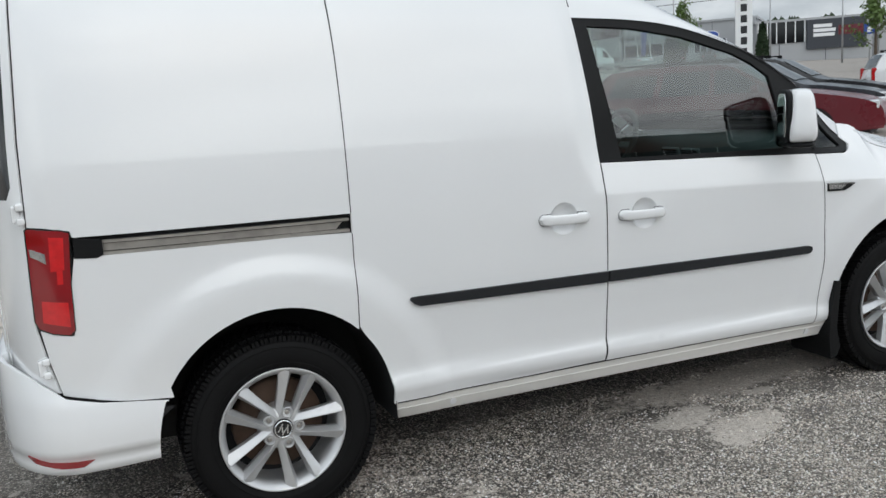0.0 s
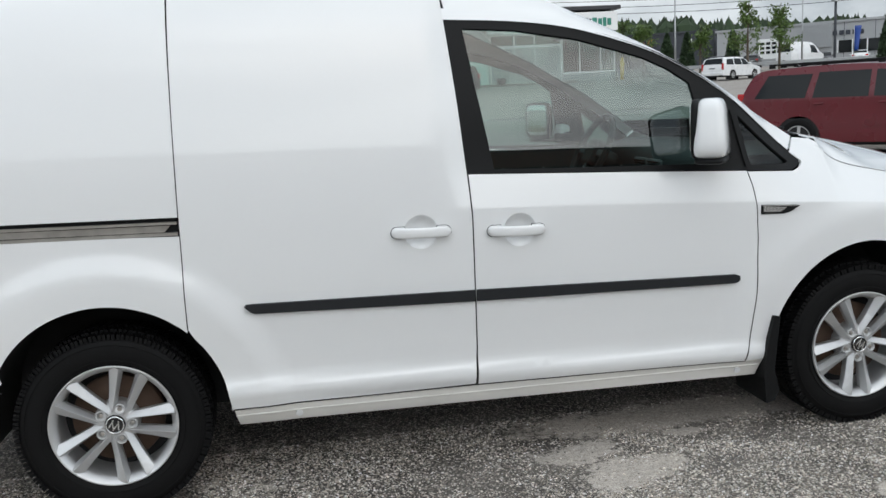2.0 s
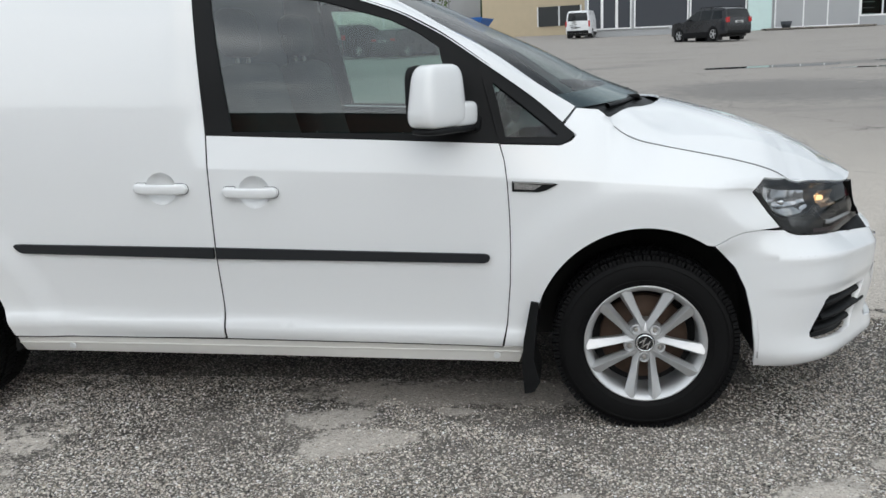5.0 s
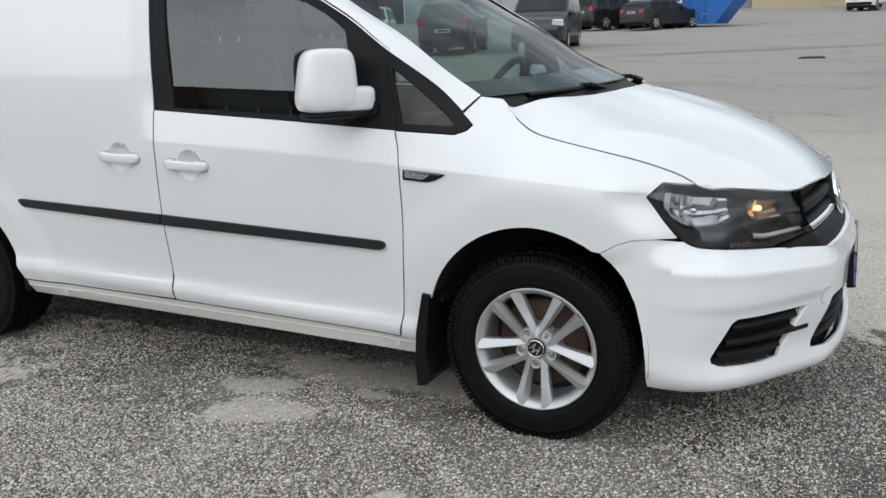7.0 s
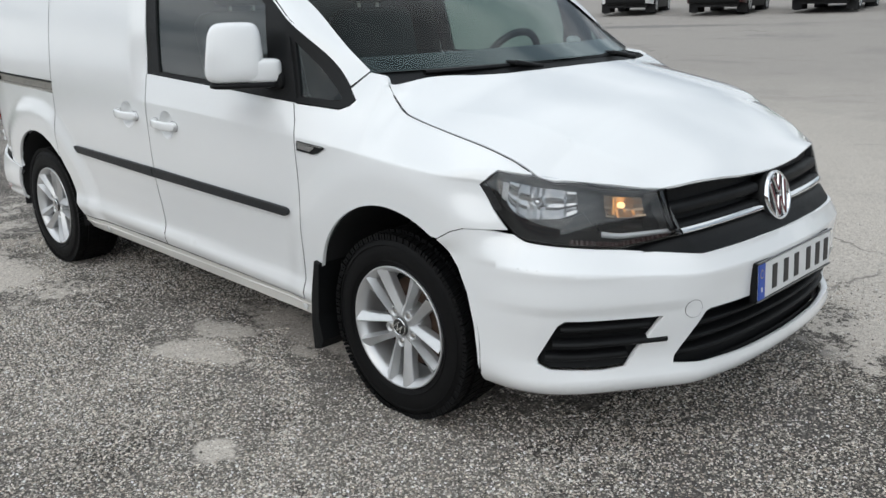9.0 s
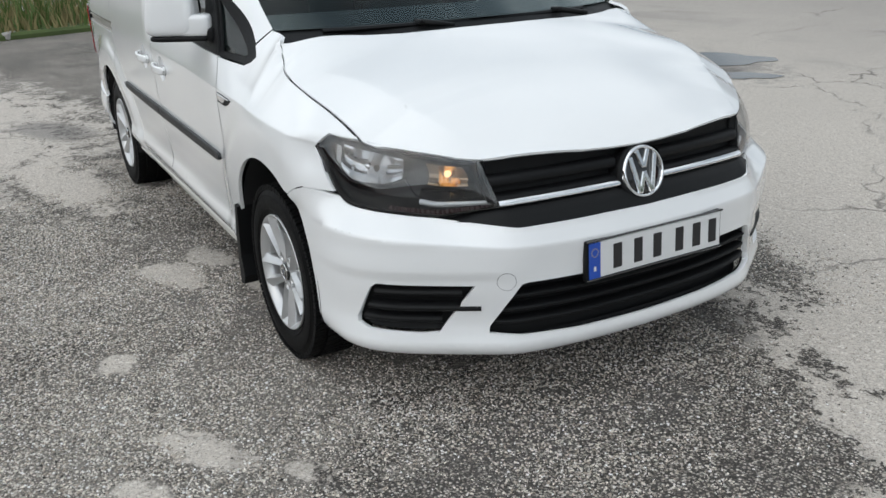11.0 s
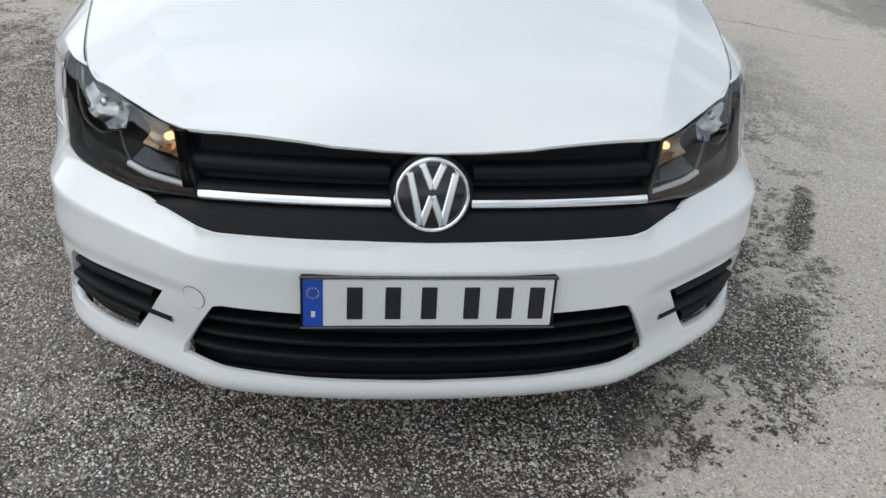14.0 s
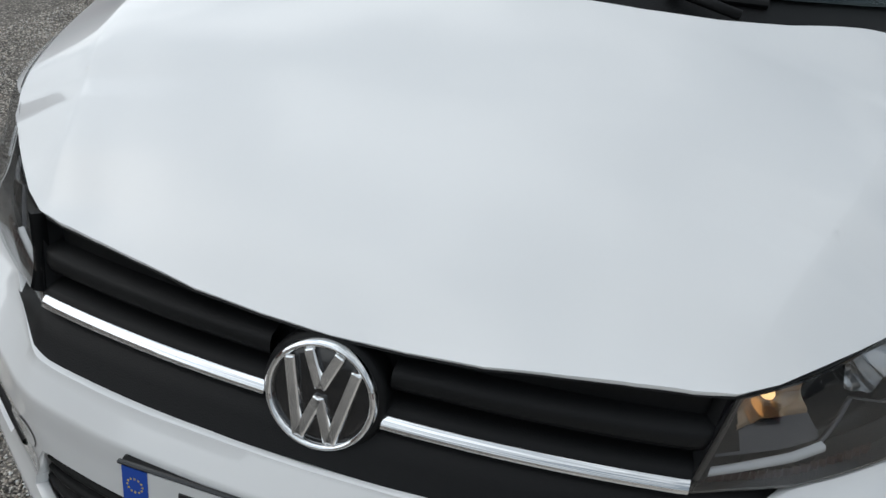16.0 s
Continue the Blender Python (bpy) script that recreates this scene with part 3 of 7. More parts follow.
def build_side(fn, flip, s):
    a_r1 = angle_at(-WHEELBASE, False, -2.4195)
    # rear side panel above and below the rail slot
    gap = [(-2.4195, 0.604), (-2.4165, 0.79), (-2.415, 0.902)]
    low = [(-3.0, 0.478)] + arch(-WHEELBASE, False, angle_at(-WHEELBASE, False, -3.022), a_r1, 22)[1:] + gap
    body_low = low + [(-2.4165, 0.905), (-2.60, 0.913), (-3.0, 0.924), (-3.21, 0.930)] + [(-3.2195, 0.93)] + [(-3.236, 0.85), (-3.245, 0.705), (-3.29, 0.712), (-3.333, 0.727), (-3.318, 0.62), (-3.298, 0.528), (-3.20, 0.503), (-3.10, 0.489)]
    quarter = sheet("rear_side_panel", body_low, fn(), M_PAINT, van, step=0.028, flip=flip)
    upper = [(-2.4145, 0.966), (-2.408, 1.30), (-2.40, 1.74), (-3.29, 1.74), (-3.305, 1.5), (-3.322, 1.25), (-3.329, 1.024), (-3.29, 1.020), (-3.222, 1.006), (-3.217, 0.987)]
    sheet("upper_side_panel", upper, fn(), M_PAINT, van, step=0.03, flip=flip)
    # slide rail
    rail = sheet("slide_rail", [(-2.414, 0.903), (-2.414, 0.968), (-3.218, 0.989), (-3.218, 0.928)], fn(-0.022), M_BLACK, van, "dull steel sliding door rail", step=0.04, depth=0, flip=flip)
    sheet("rail_lip", [(-2.42, 0.944), (-2.42, 0.952), (-3.15, 0.971), (-3.15, 0.963)], fn(-0.004), M_STEEL, rail, step=0.04, depth=0.02, flip=flip)
    sheet("rail_bed", [(-2.46, 0.921), (-2.44, 0.941), (-3.15, 0.960), (-3.15, 0.940)], fn(-0.014), M_STEEL, rail, step=0.04, depth=0.004, flip=flip)
    sheet("rail_lip", [(-2.42, 0.909), (-2.42, 0.918), (-3.15, 0.937), (-3.15, 0.929)], fn(-0.003), M_STEEL, rail, step=0.04, depth=0.02, flip=flip)
    sheet("rail_end_cap", [(-3.142, 0.930), (-3.142, 0.974), (-3.172, 0.979), (-3.216, 0.984), (-3.219, 0.928), (-3.16, 0.923)], fn(0.002), M_BLACK, rail, "black plastic rail end cover", step=0.03, flip=flip)
    # sliding door
    a0, a1 = angle_at(-WHEELBASE, False, -2.414), 0.045
    outline = [(-2.4160, 0.604)] + arch(-WHEELBASE, False, a0, a1, 14)[1:] + [(-2.298, 0.314), (-1.8, 0.3095), (-1.4815, 0.310), (-1.4735, 0.44), (-1.4755, 0.64), (-1.4745, 0.89), (-1.480, 1.03), (-1.495, 1.25), (-1.518, 1.545), (-1.53, 1.74), (-2.395, 1.74), (-2.405, 1.30), (-2.4115, 0.966), (-2.414, 0.79)]
    door = sheet("sliding_door", outline, fn(), M_PAINT, van, step=0.028, flip=flip, holes=[circle(-1.648, 0.861, 0.057)])
    door_handle(door, fn, s, -1.648, 0.861)
    sheet("rub_strip", [(-2.231, 0.668), (-2.236, 0.661), (-2.22, 0.644), (-2.205, 0.636), (-1.478, 0.611), (-1.477, 0.649)], fn(0.013), M_TRIM, door, "dark grey rubbing strip", step=0.03, flip=flip)
    # front door skin
    fr = [(-1.4715, 0.308), (-1.0, 0.300), (-0.480, 0.290), (-0.462, 0.37), (-0.447, 0.52), (-0.4435, 0.62), (-0.4435, 0.74), (-0.449, 0.86), (-0.458, 0.93), (-0.474, 0.984), (-0.9, 1.008), (-1.474, 1.037), (-1.4695, 0.89), (-1.4705, 0.64), (-1.468, 0.44)]
    door = sheet("front_door", fr, fn(), M_PAINT, van, step=0.026, flip=flip, holes=[circle(-1.312, 0.843, 0.057)], creases=[[(x, CREASE(x) + 0.001) for x in np.linspace(-1.465, -0.455, 40)], [(x, 0.336 - 0.03 * (x + 1)) for x in np.linspace(-1.465, -0.47, 30)]], tight=0.005)
    door_handle(door, fn, s, -1.325, 0.843, 0.013)
    sheet("rub_strip", [(-1.470, 0.611), (-0.53, 0.590), (-0.517, 0.595), (-0.511, 0.604), (-0.514, 0.615), (-0.527, 0.620), (-1.469, 0.649)], fn(0.013), M_TRIM, door, "dark grey rubbing strip", step=0.03, flip=flip)
    # window surround, glass, quarter light
    head = [(-0.230, 1.004), (-0.40, 1.140), (-0.614, 1.300), (-0.72, 1.366), (-0.839, 1.422), (-1.056, 1.492), (-1.265, 1.525), (-1.40, 1.537), (-1.519, 1.544)]
    frame_o = [(-1.475, 1.041), (-0.9, 1.012), (-0.468, 0.986), (-0.275, 0.974), (-0.245, 0.985)] + [(p[0] + 0.010, p[1] + 0.012) if p[0] > -1.50 and p[0] < -0.26 else tuple(p) for p in spline(head, 5)]
    pane = [(-1.385, 1.047), (-1.0, 1.032), (-0.62, 1.018), (-0.637, 1.16), (-0.666, 1.300), (-0.74, 1.352), (-0.83, 1.396), (-1.056, 1.466), (-1.266, 1.503), (-1.38, 1.512), (-1.455, 1.516), (-1.432, 1.34)]
    quart = [(-0.452, 1.004), (-0.295, 0.996), (-0.283, 1.004), (-0.40, 1.104), (-0.492, 1.180)]
    surround = sheet("window_surround", frame_o, fn(-0.004), M_BLACK, door, "black window frame", step=0.03, flip=flip, holes=[pane, quart])
    sheet("window_glass", pane, pane_face(s), M_GLASS, door, "tinted door window glass", step=0.05, depth=0, flip=flip)
    sheet("quarter_light", quart, fn(-0.013), M_QUARTER, door, "small fixed corner window", step=0.04, depth=0, flip=flip)
    sheet("pillar_rib", [(-0.475, 1.0), (-0.462, 1.0), (-0.51, 1.195), (-0.525, 1.20)], fn(0.003), M_BLACK, surround, step=0.03, flip=flip)
    # front wing
    hood_edge = [(x, HOOD_Z(x) - 0.0018) for x in (-0.13, -0.113, -0.09, -0.068, -0.045, -0.024, 0.01, 0.053, 0.11, 0.175, 0.24, 0.307, 0.36, 0.407, 0.445)]
    lamp_edge = [(0.452, 0.835), (0.374, 0.847), (0.332, 0.804), (0.356, 0.772), (0.381, 0.738), (0.408, 0.706), (0.424, 0.686), (0.36, 0.684), (0.304, 0.682), (0.262, 0.668), (0.214, 0.640)]
    aa = angle_at(0, True, 0.214)
    ab = math.pi
    wing = hood_edge + lamp_edge + arch(0, True, aa, ab, 30)[1:] + [(-0.385, 0.2915), (-0.472, 0.2905), (-0.458, 0.37), (-0.4435, 0.52), (-0.440, 0.62), (-0.440, 0.74), (-0.4455, 0.86), (-0.4545, 0.93), (-0.468, 0.981), (-0.275, 0.969), (-0.238, 0.982), (-0.222, 1.000), (-0.262, 1.034), (-0.222, 1.083), (-0.15, 1.075)]
    w = sheet("front_wing", wing, fn(), M_PAINT, van, step=0.022, flip=flip, creases=[[(x, CREASE(x) + 0.001) for x in np.linspace(-0.445, 0.36, 40)]], tight=0.004)
    ind = sheet("side_indicator", [(-0.432, 0.863), (-0.432, 0.830), (-0.345, 0.826), (-0.32, 0.832), (-0.283, 0.851), (-0.30, 0.855)], fn(0.004), M_BLACK, w, "side repeater lamp in a black bezel", step=0.02, flip=flip)
    sheet("lens", [(-0.424, 0.857), (-0.424, 0.838), (-0.36, 0.834), (-0.335, 0.849)], fn(0.0065), M_REFLECTOR, ind, step=0.02, flip=flip)
    sheet("chrome_line", [(-0.428, 0.862), (-0.428, 0.858), (-0.30, 0.851), (-0.292, 0.8535)], fn(0.007), M_CHROME, ind, step=0.03, flip=flip)
    # sill
    sill = sheet("sill", [(-2.300, 0.305), (-2.288, 0.247), (-1.3, 0.238), (-0.424, 0.226), (-0.405, 0.285), (-1.4, 0.3005)], fn(-0.003), M_SILL, van, "white painted sill", step=0.03, flip=flip)
    sheet("sill_lip", [(-2.297, 0.287), (-2.297, 0.283), (-0.42, 0.264), (-0.42, 0.268)], fn(0.001), M_SILL, sill, step=0.05, depth=0.006, flip=flip)
    for x, z in ((-2.09, 0.270), (-0.50, 0.252)):
        sheet("sill_plug", circle(x, z, 0.012, 16), fn(0.003), M_PAINT, sill, step=0.02, depth=0.004, flip=flip)
    # dark strips laid over the panel gaps, standing for the shade in them
    for line in ([(-2.4178, 0.604), (-2.4155, 0.79), (-2.4135, 0.903)], [(-2.4130, 0.968), (-2.4065, 1.30), (-2.4000, 1.72)], [(-1.4765, 0.309), (-1.4708, 0.44), (-1.4730, 0.64), (-1.4720, 0.89), (-1.4770, 1.034)],
                 [(-0.477, 0.291), (-0.460, 0.37), (-0.4453, 0.52), (-0.4418, 0.62), (-0.4418, 0.74), (-0.4473, 0.86), (-0.4563, 0.93), (-0.471, 0.982)]):
        sheet("gap_seal", [(x - 0.0016, z) for x, z in line] + [(x + 0.0016, z) for x, z in line[::-1]], fn(0.0006), M_PAINT_IN, van, step=0.03, depth=0, flip=flip)
    sheet("gap_seal", [(x, HOOD_Z(x) - 0.0012) for x in np.linspace(-0.10, 0.445, 26)] + [(x, HOOD_Z(x) - 0.0035) for x in np.linspace(0.445, -0.10, 26)], fn(0.0008), M_PAINT_IN, van, step=0.03, depth=0, flip=flip)
    sheet("gap_seal", [(-2.297, 0.3135), (-1.8, 0.309), (-1.4, 0.3065), (-1.0, 0.2995), (-0.475, 0.2895), (-0.475, 0.2865), (-1.0, 0.2965), (-1.4, 0.3030), (-1.8, 0.3055), (-2.297, 0.3100)], fn(0.0006), M_PAINT_IN, van, step=0.03, depth=0, flip=flip)
    # body shell behind the seams, coloured dark to stand for the shade in them
    sheet("inner_flank", [(-3.42, 0.50), (-3.0, 0.45)] + arch(-WHEELBASE, False, math.pi - 0.3, 0.05, 24, 0.012) + [(-2.28, 0.26), (-0.44, 0.24)] + arch(0, True, math.pi, aa, 22, 0.012) + [(0.28, 0.70), (0.40, 0.74), (0.36, 0.80), (0.30, 0.86), (-0.10, 0.97), (-0.26, 0.965), (-0.47, 0.978), (-1.44, 1.03), (-1.505, 1.56), (-1.53, 1.70), (-3.42, 1.70)],
          fn(-0.007), M_PAINT_IN, van, step=0.05, depth=0, flip=flip, holes=[circle(-1.648, 0.861, 0.061), circle(-1.312, 0.843, 0.061), [(-2.411, 0.899), (-2.411, 0.972), (-3.222, 0.993), (-3.222, 0.924)]])
    # tail lamp
    lamp = sheet("tail_lamp", [(-3.225, 1.0), (-3.229, 0.95), (-3.238, 0.85), (-3.243, 0.725), (-3.256, 0.712), (-3.30, 0.720), (-3.333, 0.734), (-3.342, 0.755), (-3.334, 1.015), (-3.328, 1.019), (-3.245, 1.008)], fn(0.006), M_REDLENS, van, "red tail lamp", step=0.02, flip=flip)
    sheet("reverse_lens", [(-3.293, 0.948), (-3.293, 0.920), (-3.315, 0.935), (-3.331, 0.942), (-3.331, 0.964)], fn(0.0075), M_REFLECTOR, lamp, "clear reversing lens", step=0.02, flip=flip)
    sheet("lens_rib", [(-3.262, 0.985), (-3.247, 0.985), (-3.256, 0.86), (-3.271, 0.86)], fn(0.0085), M_REDBRIGHT, lamp, step=0.03, flip=flip)
    sheet("lens_block", [(-3.278, 0.994), (-3.240, 0.990), (-3.248, 0.900), (-3.284, 0.897)], fn(0.0070), M_REDBRIGHT, lamp, step=0.03, flip=flip)
    sheet("lens_block", [(-3.318, 0.815), (-3.250, 0.806), (-3.252, 0.735), (-3.322, 0.752)], fn(0.0070), M_REDBRIGHT, lamp, step=0.03, flip=flip)
    sheet("lamp_gasket", [(-3.222, 1.004), (-3.226, 0.95), (-3.235, 0.85), (-3.240, 0.723), (-3.252, 0.707), (-3.30, 0.715), (-3.337, 0.730), (-3.346, 0.755), (-3.338, 1.018), (-3.328, 1.023), (-3.245, 1.012)], fn(0.002), M_GLOSSBLACK, lamp, step=0.03, flip=flip)
    # back door edge wrapping the corner, with its window and hinges
    edge = sheet("back_door_edge", [(-3.337, 1.02), (-3.331, 1.25), (-3.313, 1.5), (-3.298, 1.74), (-3.458, 1.74), (-3.458, 0.55), (-3.305, 0.535), (-3.326, 0.62), (-3.346, 0.735)], fn(), M_PAINT, van, step=0.025, flip=flip,
                 holes=[[(-3.357, 1.135), (-3.352, 1.25), (-3.338, 1.45), (-3.322, 1.68), (-3.44, 1.68), (-3.44, 1.10), (-3.372, 1.10)]])
    sheet("back_window_edge", [(-3.355, 1.13), (-3.350, 1.25), (-3.336, 1.45), (-3.320, 1.69), (-3.45, 1.69), (-3.45, 1.095), (-3.370, 1.095)], fn(-0.006), M_GLOSSBLACK, edge, "dark back window wrapping the corner", step=0.03, depth=0, flip=flip)
    for z in (0.615, 1.062):
        x = -3.335 if z > 1 else -3.325
        w = flank(x, z)
        for dz in (-0.02, 0.02):
            box("hinge", (x - 0.006, -s * (w + 0.004), z + dz), (0.022, 0.022, 0.022), M_PAINT, edge, bevel=0.006, segments=2)
        box("hinge", (x - 0.018, -s * (w - 0.006), z), (0.022, 0.022, 0.050), M_PAINT, edge, bevel=0.006, segments=2)
    # rear bumper, flank part
    rb = [(-3.016, 0.474)] + arch(-WHEELBASE, False, angle_at(-WHEELBASE, False, -3.026), math.pi + 0.02, 10) + [(-3.058, 0.296), (-3.30, 0.290), (-3.497, 0.298), (-3.497, 0.612), (-3.44, 0.604), (-3.39, 0.585), (-3.34, 0.556), (-3.296, 0.5262), (-3.20, 0.5015), (-3.10, 0.4875)]

    def tail(out):
        return lambda x, z: (x, -s * (BUMPER_W(x) + BUMPER_Z(z) + out), z)
    bump = sheet("rear_bumper_corner", rb, tail(0.0), M_PAINT, van, step=0.025, flip=flip)
    sheet("reflector", [(-3.238, 0.336), (-3.27, 0.318), (-3.33, 0.318), (-3.40, 0.330), (-3.42, 0.350), (-3.36, 0.338)], tail(0.004), M_REDLENS, bump, "red bumper reflector", step=0.03, flip=flip)
    # front pillar and roof edge
    low_c = spline([(-0.268, 1.042), (-0.385, 1.143), (-0.606, 1.306), (-0.72, 1.375), (-0.835, 1.430), (-1.056, 1.500), (-1.265, 1.533), (-1.53, 1.549)], 6)
    up_c = spline([(-0.226, 1.088, 0.736), (-0.35, 1.168, 0.732), (-0.50, 1.276, 0.722), (-0.66, 1.368, 0.712), (-0.80, 1.450, 0.70), (-1.0, 1.548, 0.69), (-1.2, 1.635, 0.672), (-1.53, 1.74, 0.63)], 6)
    rows = []
    for k in np.linspace(0, 1, 9):
        row = []
        for (x, z), u in zip(low_c, up_c):
            a = np.array((x, flank(x, z), z))
            b = np.array((u[0], u[2], u[1]))
            p = a + (b - a) * k
            swell = math.sin(math.pi * k) * ease(-0.26, -0.50, x)
            p[1] += 0.010 * swell
            p[2] += 0.006 * swell
            row.append((p[0], -s * p[1], p[2]))
        rows.append(row)
    patch("front_pillar", rows, M_PAINT, van, flip=flip)
    return wing


for fn_, flip_, s_ in SIDES:
    build_side(fn_, flip_, s_)

# roof
ROOF = curve_fn([-3.46, -3.42, -3.3, -2.6, -1.8, -1.3, -1.15], [1.70, 1.765, 1.79, 1.815, 1.812, 1.775, 1.74])
rows = []
for x in np.linspace(-3.455, -1.18, 40):
    yw, zt = 0.632 * min(1, 1 - 0.25 * ease(-3.38, -3.455, x)), ROOF(x)
    ze = 1.738 if x < -1.53 else 1.738 + (x + 1.53) * -0.30
    rows.append([(x, yw * t, ze + (zt - ze) * (1 - abs(t) ** 3.0)) for t in np.linspace(-1.02, 1.02, 25)])
patch("roof", rows, M_PAINT, van, thick=0.02, flip=True)

# back doors
for s in (1, -1):
    f = lambda u, v, s=s: (-3.448 + 0.05 * max(0, v - 1.2), -s * u * 0.80, v)
    d = sheet("back_door", [(0.012, 0.50), (0.70, 0.53), (0.72, 0.75), (0.70, 1.02), (0.66, 1.35), (0.60, 1.66), (0.012, 1.70)], f, M_PAINT, van, step=0.05, flip=s < 0, holes=[[(0.10, 1.06), (0.63, 1.06), (0.60, 1.30), (0.55, 1.58), (0.10, 1.60)]])
    sheet("back_window", [(0.09, 1.05), (0.64, 1.05), (0.61, 1.30), (0.56, 1.59), (0.09, 1.61)], lambda u, v, f=f: (f(u, v)[0] - 0.004, f(u, v)[1], v), M_GLOSSBLACK, d, "dark back window", step=0.06, flip=s < 0)
    box("handle", (-3.475, -s * 0.10, 0.92), (0.03, 0.11, 0.04), M_BLACK, d, bevel=0.01)
box("rear_bumper", (-3.46, 0, 0.455), (0.07, 1.10, 0.31), M_PAINT, van, bevel=0.03, segments=3, smooth=True)


# ---- nose ----
PLAN = spline([(0.20, -0.876), (0.32, -0.874), (0.42, -0.864), (0.50, -0.845), (0.57, -0.810), (0.635, -0.752), (0.70, -0.668), (0.78, -0.552), (0.835, -0.462), (0.862, -0.36), (0.879, -0.25), (0.888, -0.12), (0.891, 0.0)], 14)[::-1]
PLAN_S = np.r_[0, np.cumsum(np.hypot(*np.diff(PLAN, axis=0).T))]
RISE = curve_fn([0.19, 0.212, 0.228, 0.246, 0.256, 0.29, 0.33, 0.44, 0.50, 0.553, 0.561, 0.569, 0.60, 0.645, 0.70], [-0.08, -0.035, -0.010, 0.001, 0.003, -0.004, -0.010, 0.0, 0.001, 0.004, 0.003, -0.001, -0.016, -0.040, -0.07])


def plan_at(s):
    a = abs(s)
    x, y = float(np.interp(a, PLAN_S, PLAN[:, 0])), float(np.interp(a, PLAN_S, PLAN[:, 1]))
    e = 0.012
    x2, y2 = float(np.interp(a + e, PLAN_S, PLAN[:, 0])), float(np.interp(a + e, PLAN_S, PLAN[:, 1]))
    x1, y1 = float(np.interp(a - e, PLAN_S, PLAN[:, 0])), float(np.interp(a - e, PLAN_S, PLAN[:, 1]))
    n = math.hypot(x2 - x1, y2 - y1) or 1.0
    nx, ny = -(y2 - y1) / n, (x2 - x1) / n
    if a < e:
        nx, ny = 1.0, 0.0
    return x, y, nx, ny


def s_x(x):
    """Arc position of the flank part of the nose at x."""
    k = PLAN[:, 0] < 0.70
    return float(np.interp(-x, -PLAN[k][:, 0], PLAN_S[k]))


def s_y(y):
    return float(np.interp(-abs(y), PLAN[::-1, 1], PLAN_S[::-1]))


LAMP_BOT = spline([(0.385, -0.824, 0.740), (0.428, -0.815, 0.690), (0.452, -0.809, 0.669), (0.485, -0.798, 0.657), (0.55, -0.755, 0.648), (0.61, -0.685, 0.638), (0.660, -0.615, 0.630), (0.720, -0.535, 0.622)], 8)


def top_table():
    """Along the nose: how far the upper edge stands off the plan, to meet lamp and wing."""
    rows_ = [(0.40, RISE(0.612)), (0.47, RISE(0.612))]
    for p in LAMP_BOT[14:50]:
        i = int(np.argmin(np.hypot(PLAN[:, 0] - p[0], PLAN[:, 1] - p[1])))
        _, _, nx, ny = plan_at(PLAN_S[i])
        rows_.append((float(PLAN_S[i]), float((p[0] - PLAN[i, 0]) * nx + (p[1] - PLAN[i, 1]) * ny)))
    for x in (0.40, 0.36, 0.30, 0.26, 0.22):
        rows_.append((s_x(x), flank(x, 0.672) + float(np.interp(s_x(x), PLAN_S, PLAN[:, 1])) + 0.001))
    rows_.sort()
    return np.array(rows_)


TOP_OFF = top_table()
LAMP_EDGE = [(float(PLAN_S[int(np.argmin(np.hypot(PLAN[:, 0] - p[0], PLAN[:, 1] - p[1])))]), float(p[2]) - 0.003) for p in LAMP_BOT[12:49:4]]
half_top = [(s_x(0.216), 0.637), (s_x(0.262), 0.664), (s_x(0.304), 0.678), (s_x(0.36), 0.681)] + LAMP_EDGE + [(s_y(0.475), 0.611), (s_y(0.445), 0.608), (s_y(0.33), 0.610), (s_y(0.15), 0.612)]
TOP_Z = np.array(sorted(half_top + [(0.0, 0.613)]))


def fold_z(a):
    """Height of the bumper's fold along the nose."""
    return 0.561 + 0.032 * ease(0.45, 1.0, a)


def top_off(a):
    return float(np.interp(a, TOP_OFF[:, 0], TOP_OFF[:, 1]))


def nose(out=0.0):
    def f(s, z):
        # s runs from the van's right (positive) to its left
        x, y, nx, ny = plan_at(s)
        a = abs(s)
        k = ease(s_x(0.30), s_x(0.58), a)
        o = RISE(z - 0.025 * ease(0.45, 1.0, a) * ease(0.50, 0.56, z)) * k + (0.0 if z > 0.30 else -0.05 * ((0.30 - z) / 0.1) ** 2 * (1 - k)) + out
        if z > 0.45:
            o -= 0.008 * (1 - k) * ease(0.55, 0.70, z)
        # ledge over the side intakes
        o += 0.007 * ease(0.452, 0.492, z) * ease(0.565, 0.49, z) * ease(s_y(0.40), s_y(0.56), a) * k
        # flat facet from the fold up to lamp and grille
        zt = float(np.interp(a, TOP_Z[:, 0], TOP_Z[:, 1]))
        zf = fold_z(a)
        if z > zf:
            of = RISE(0.561) * k - 0.008 * (1 - k) * ease(0.55, 0.70, zf) + out
            t = min(1.0, (z - zf) / (zt - zf))
            soft = ease(s_x(0.46), s_x(0.36), a)
            t += (t * t * (3 - 2 * t) - t) * soft
            o = of + (top_off(a) + out - of) * t
        x, y = x + nx * o, y + ny * o
        return (x, y if s > 0 else -y, z)
    return f


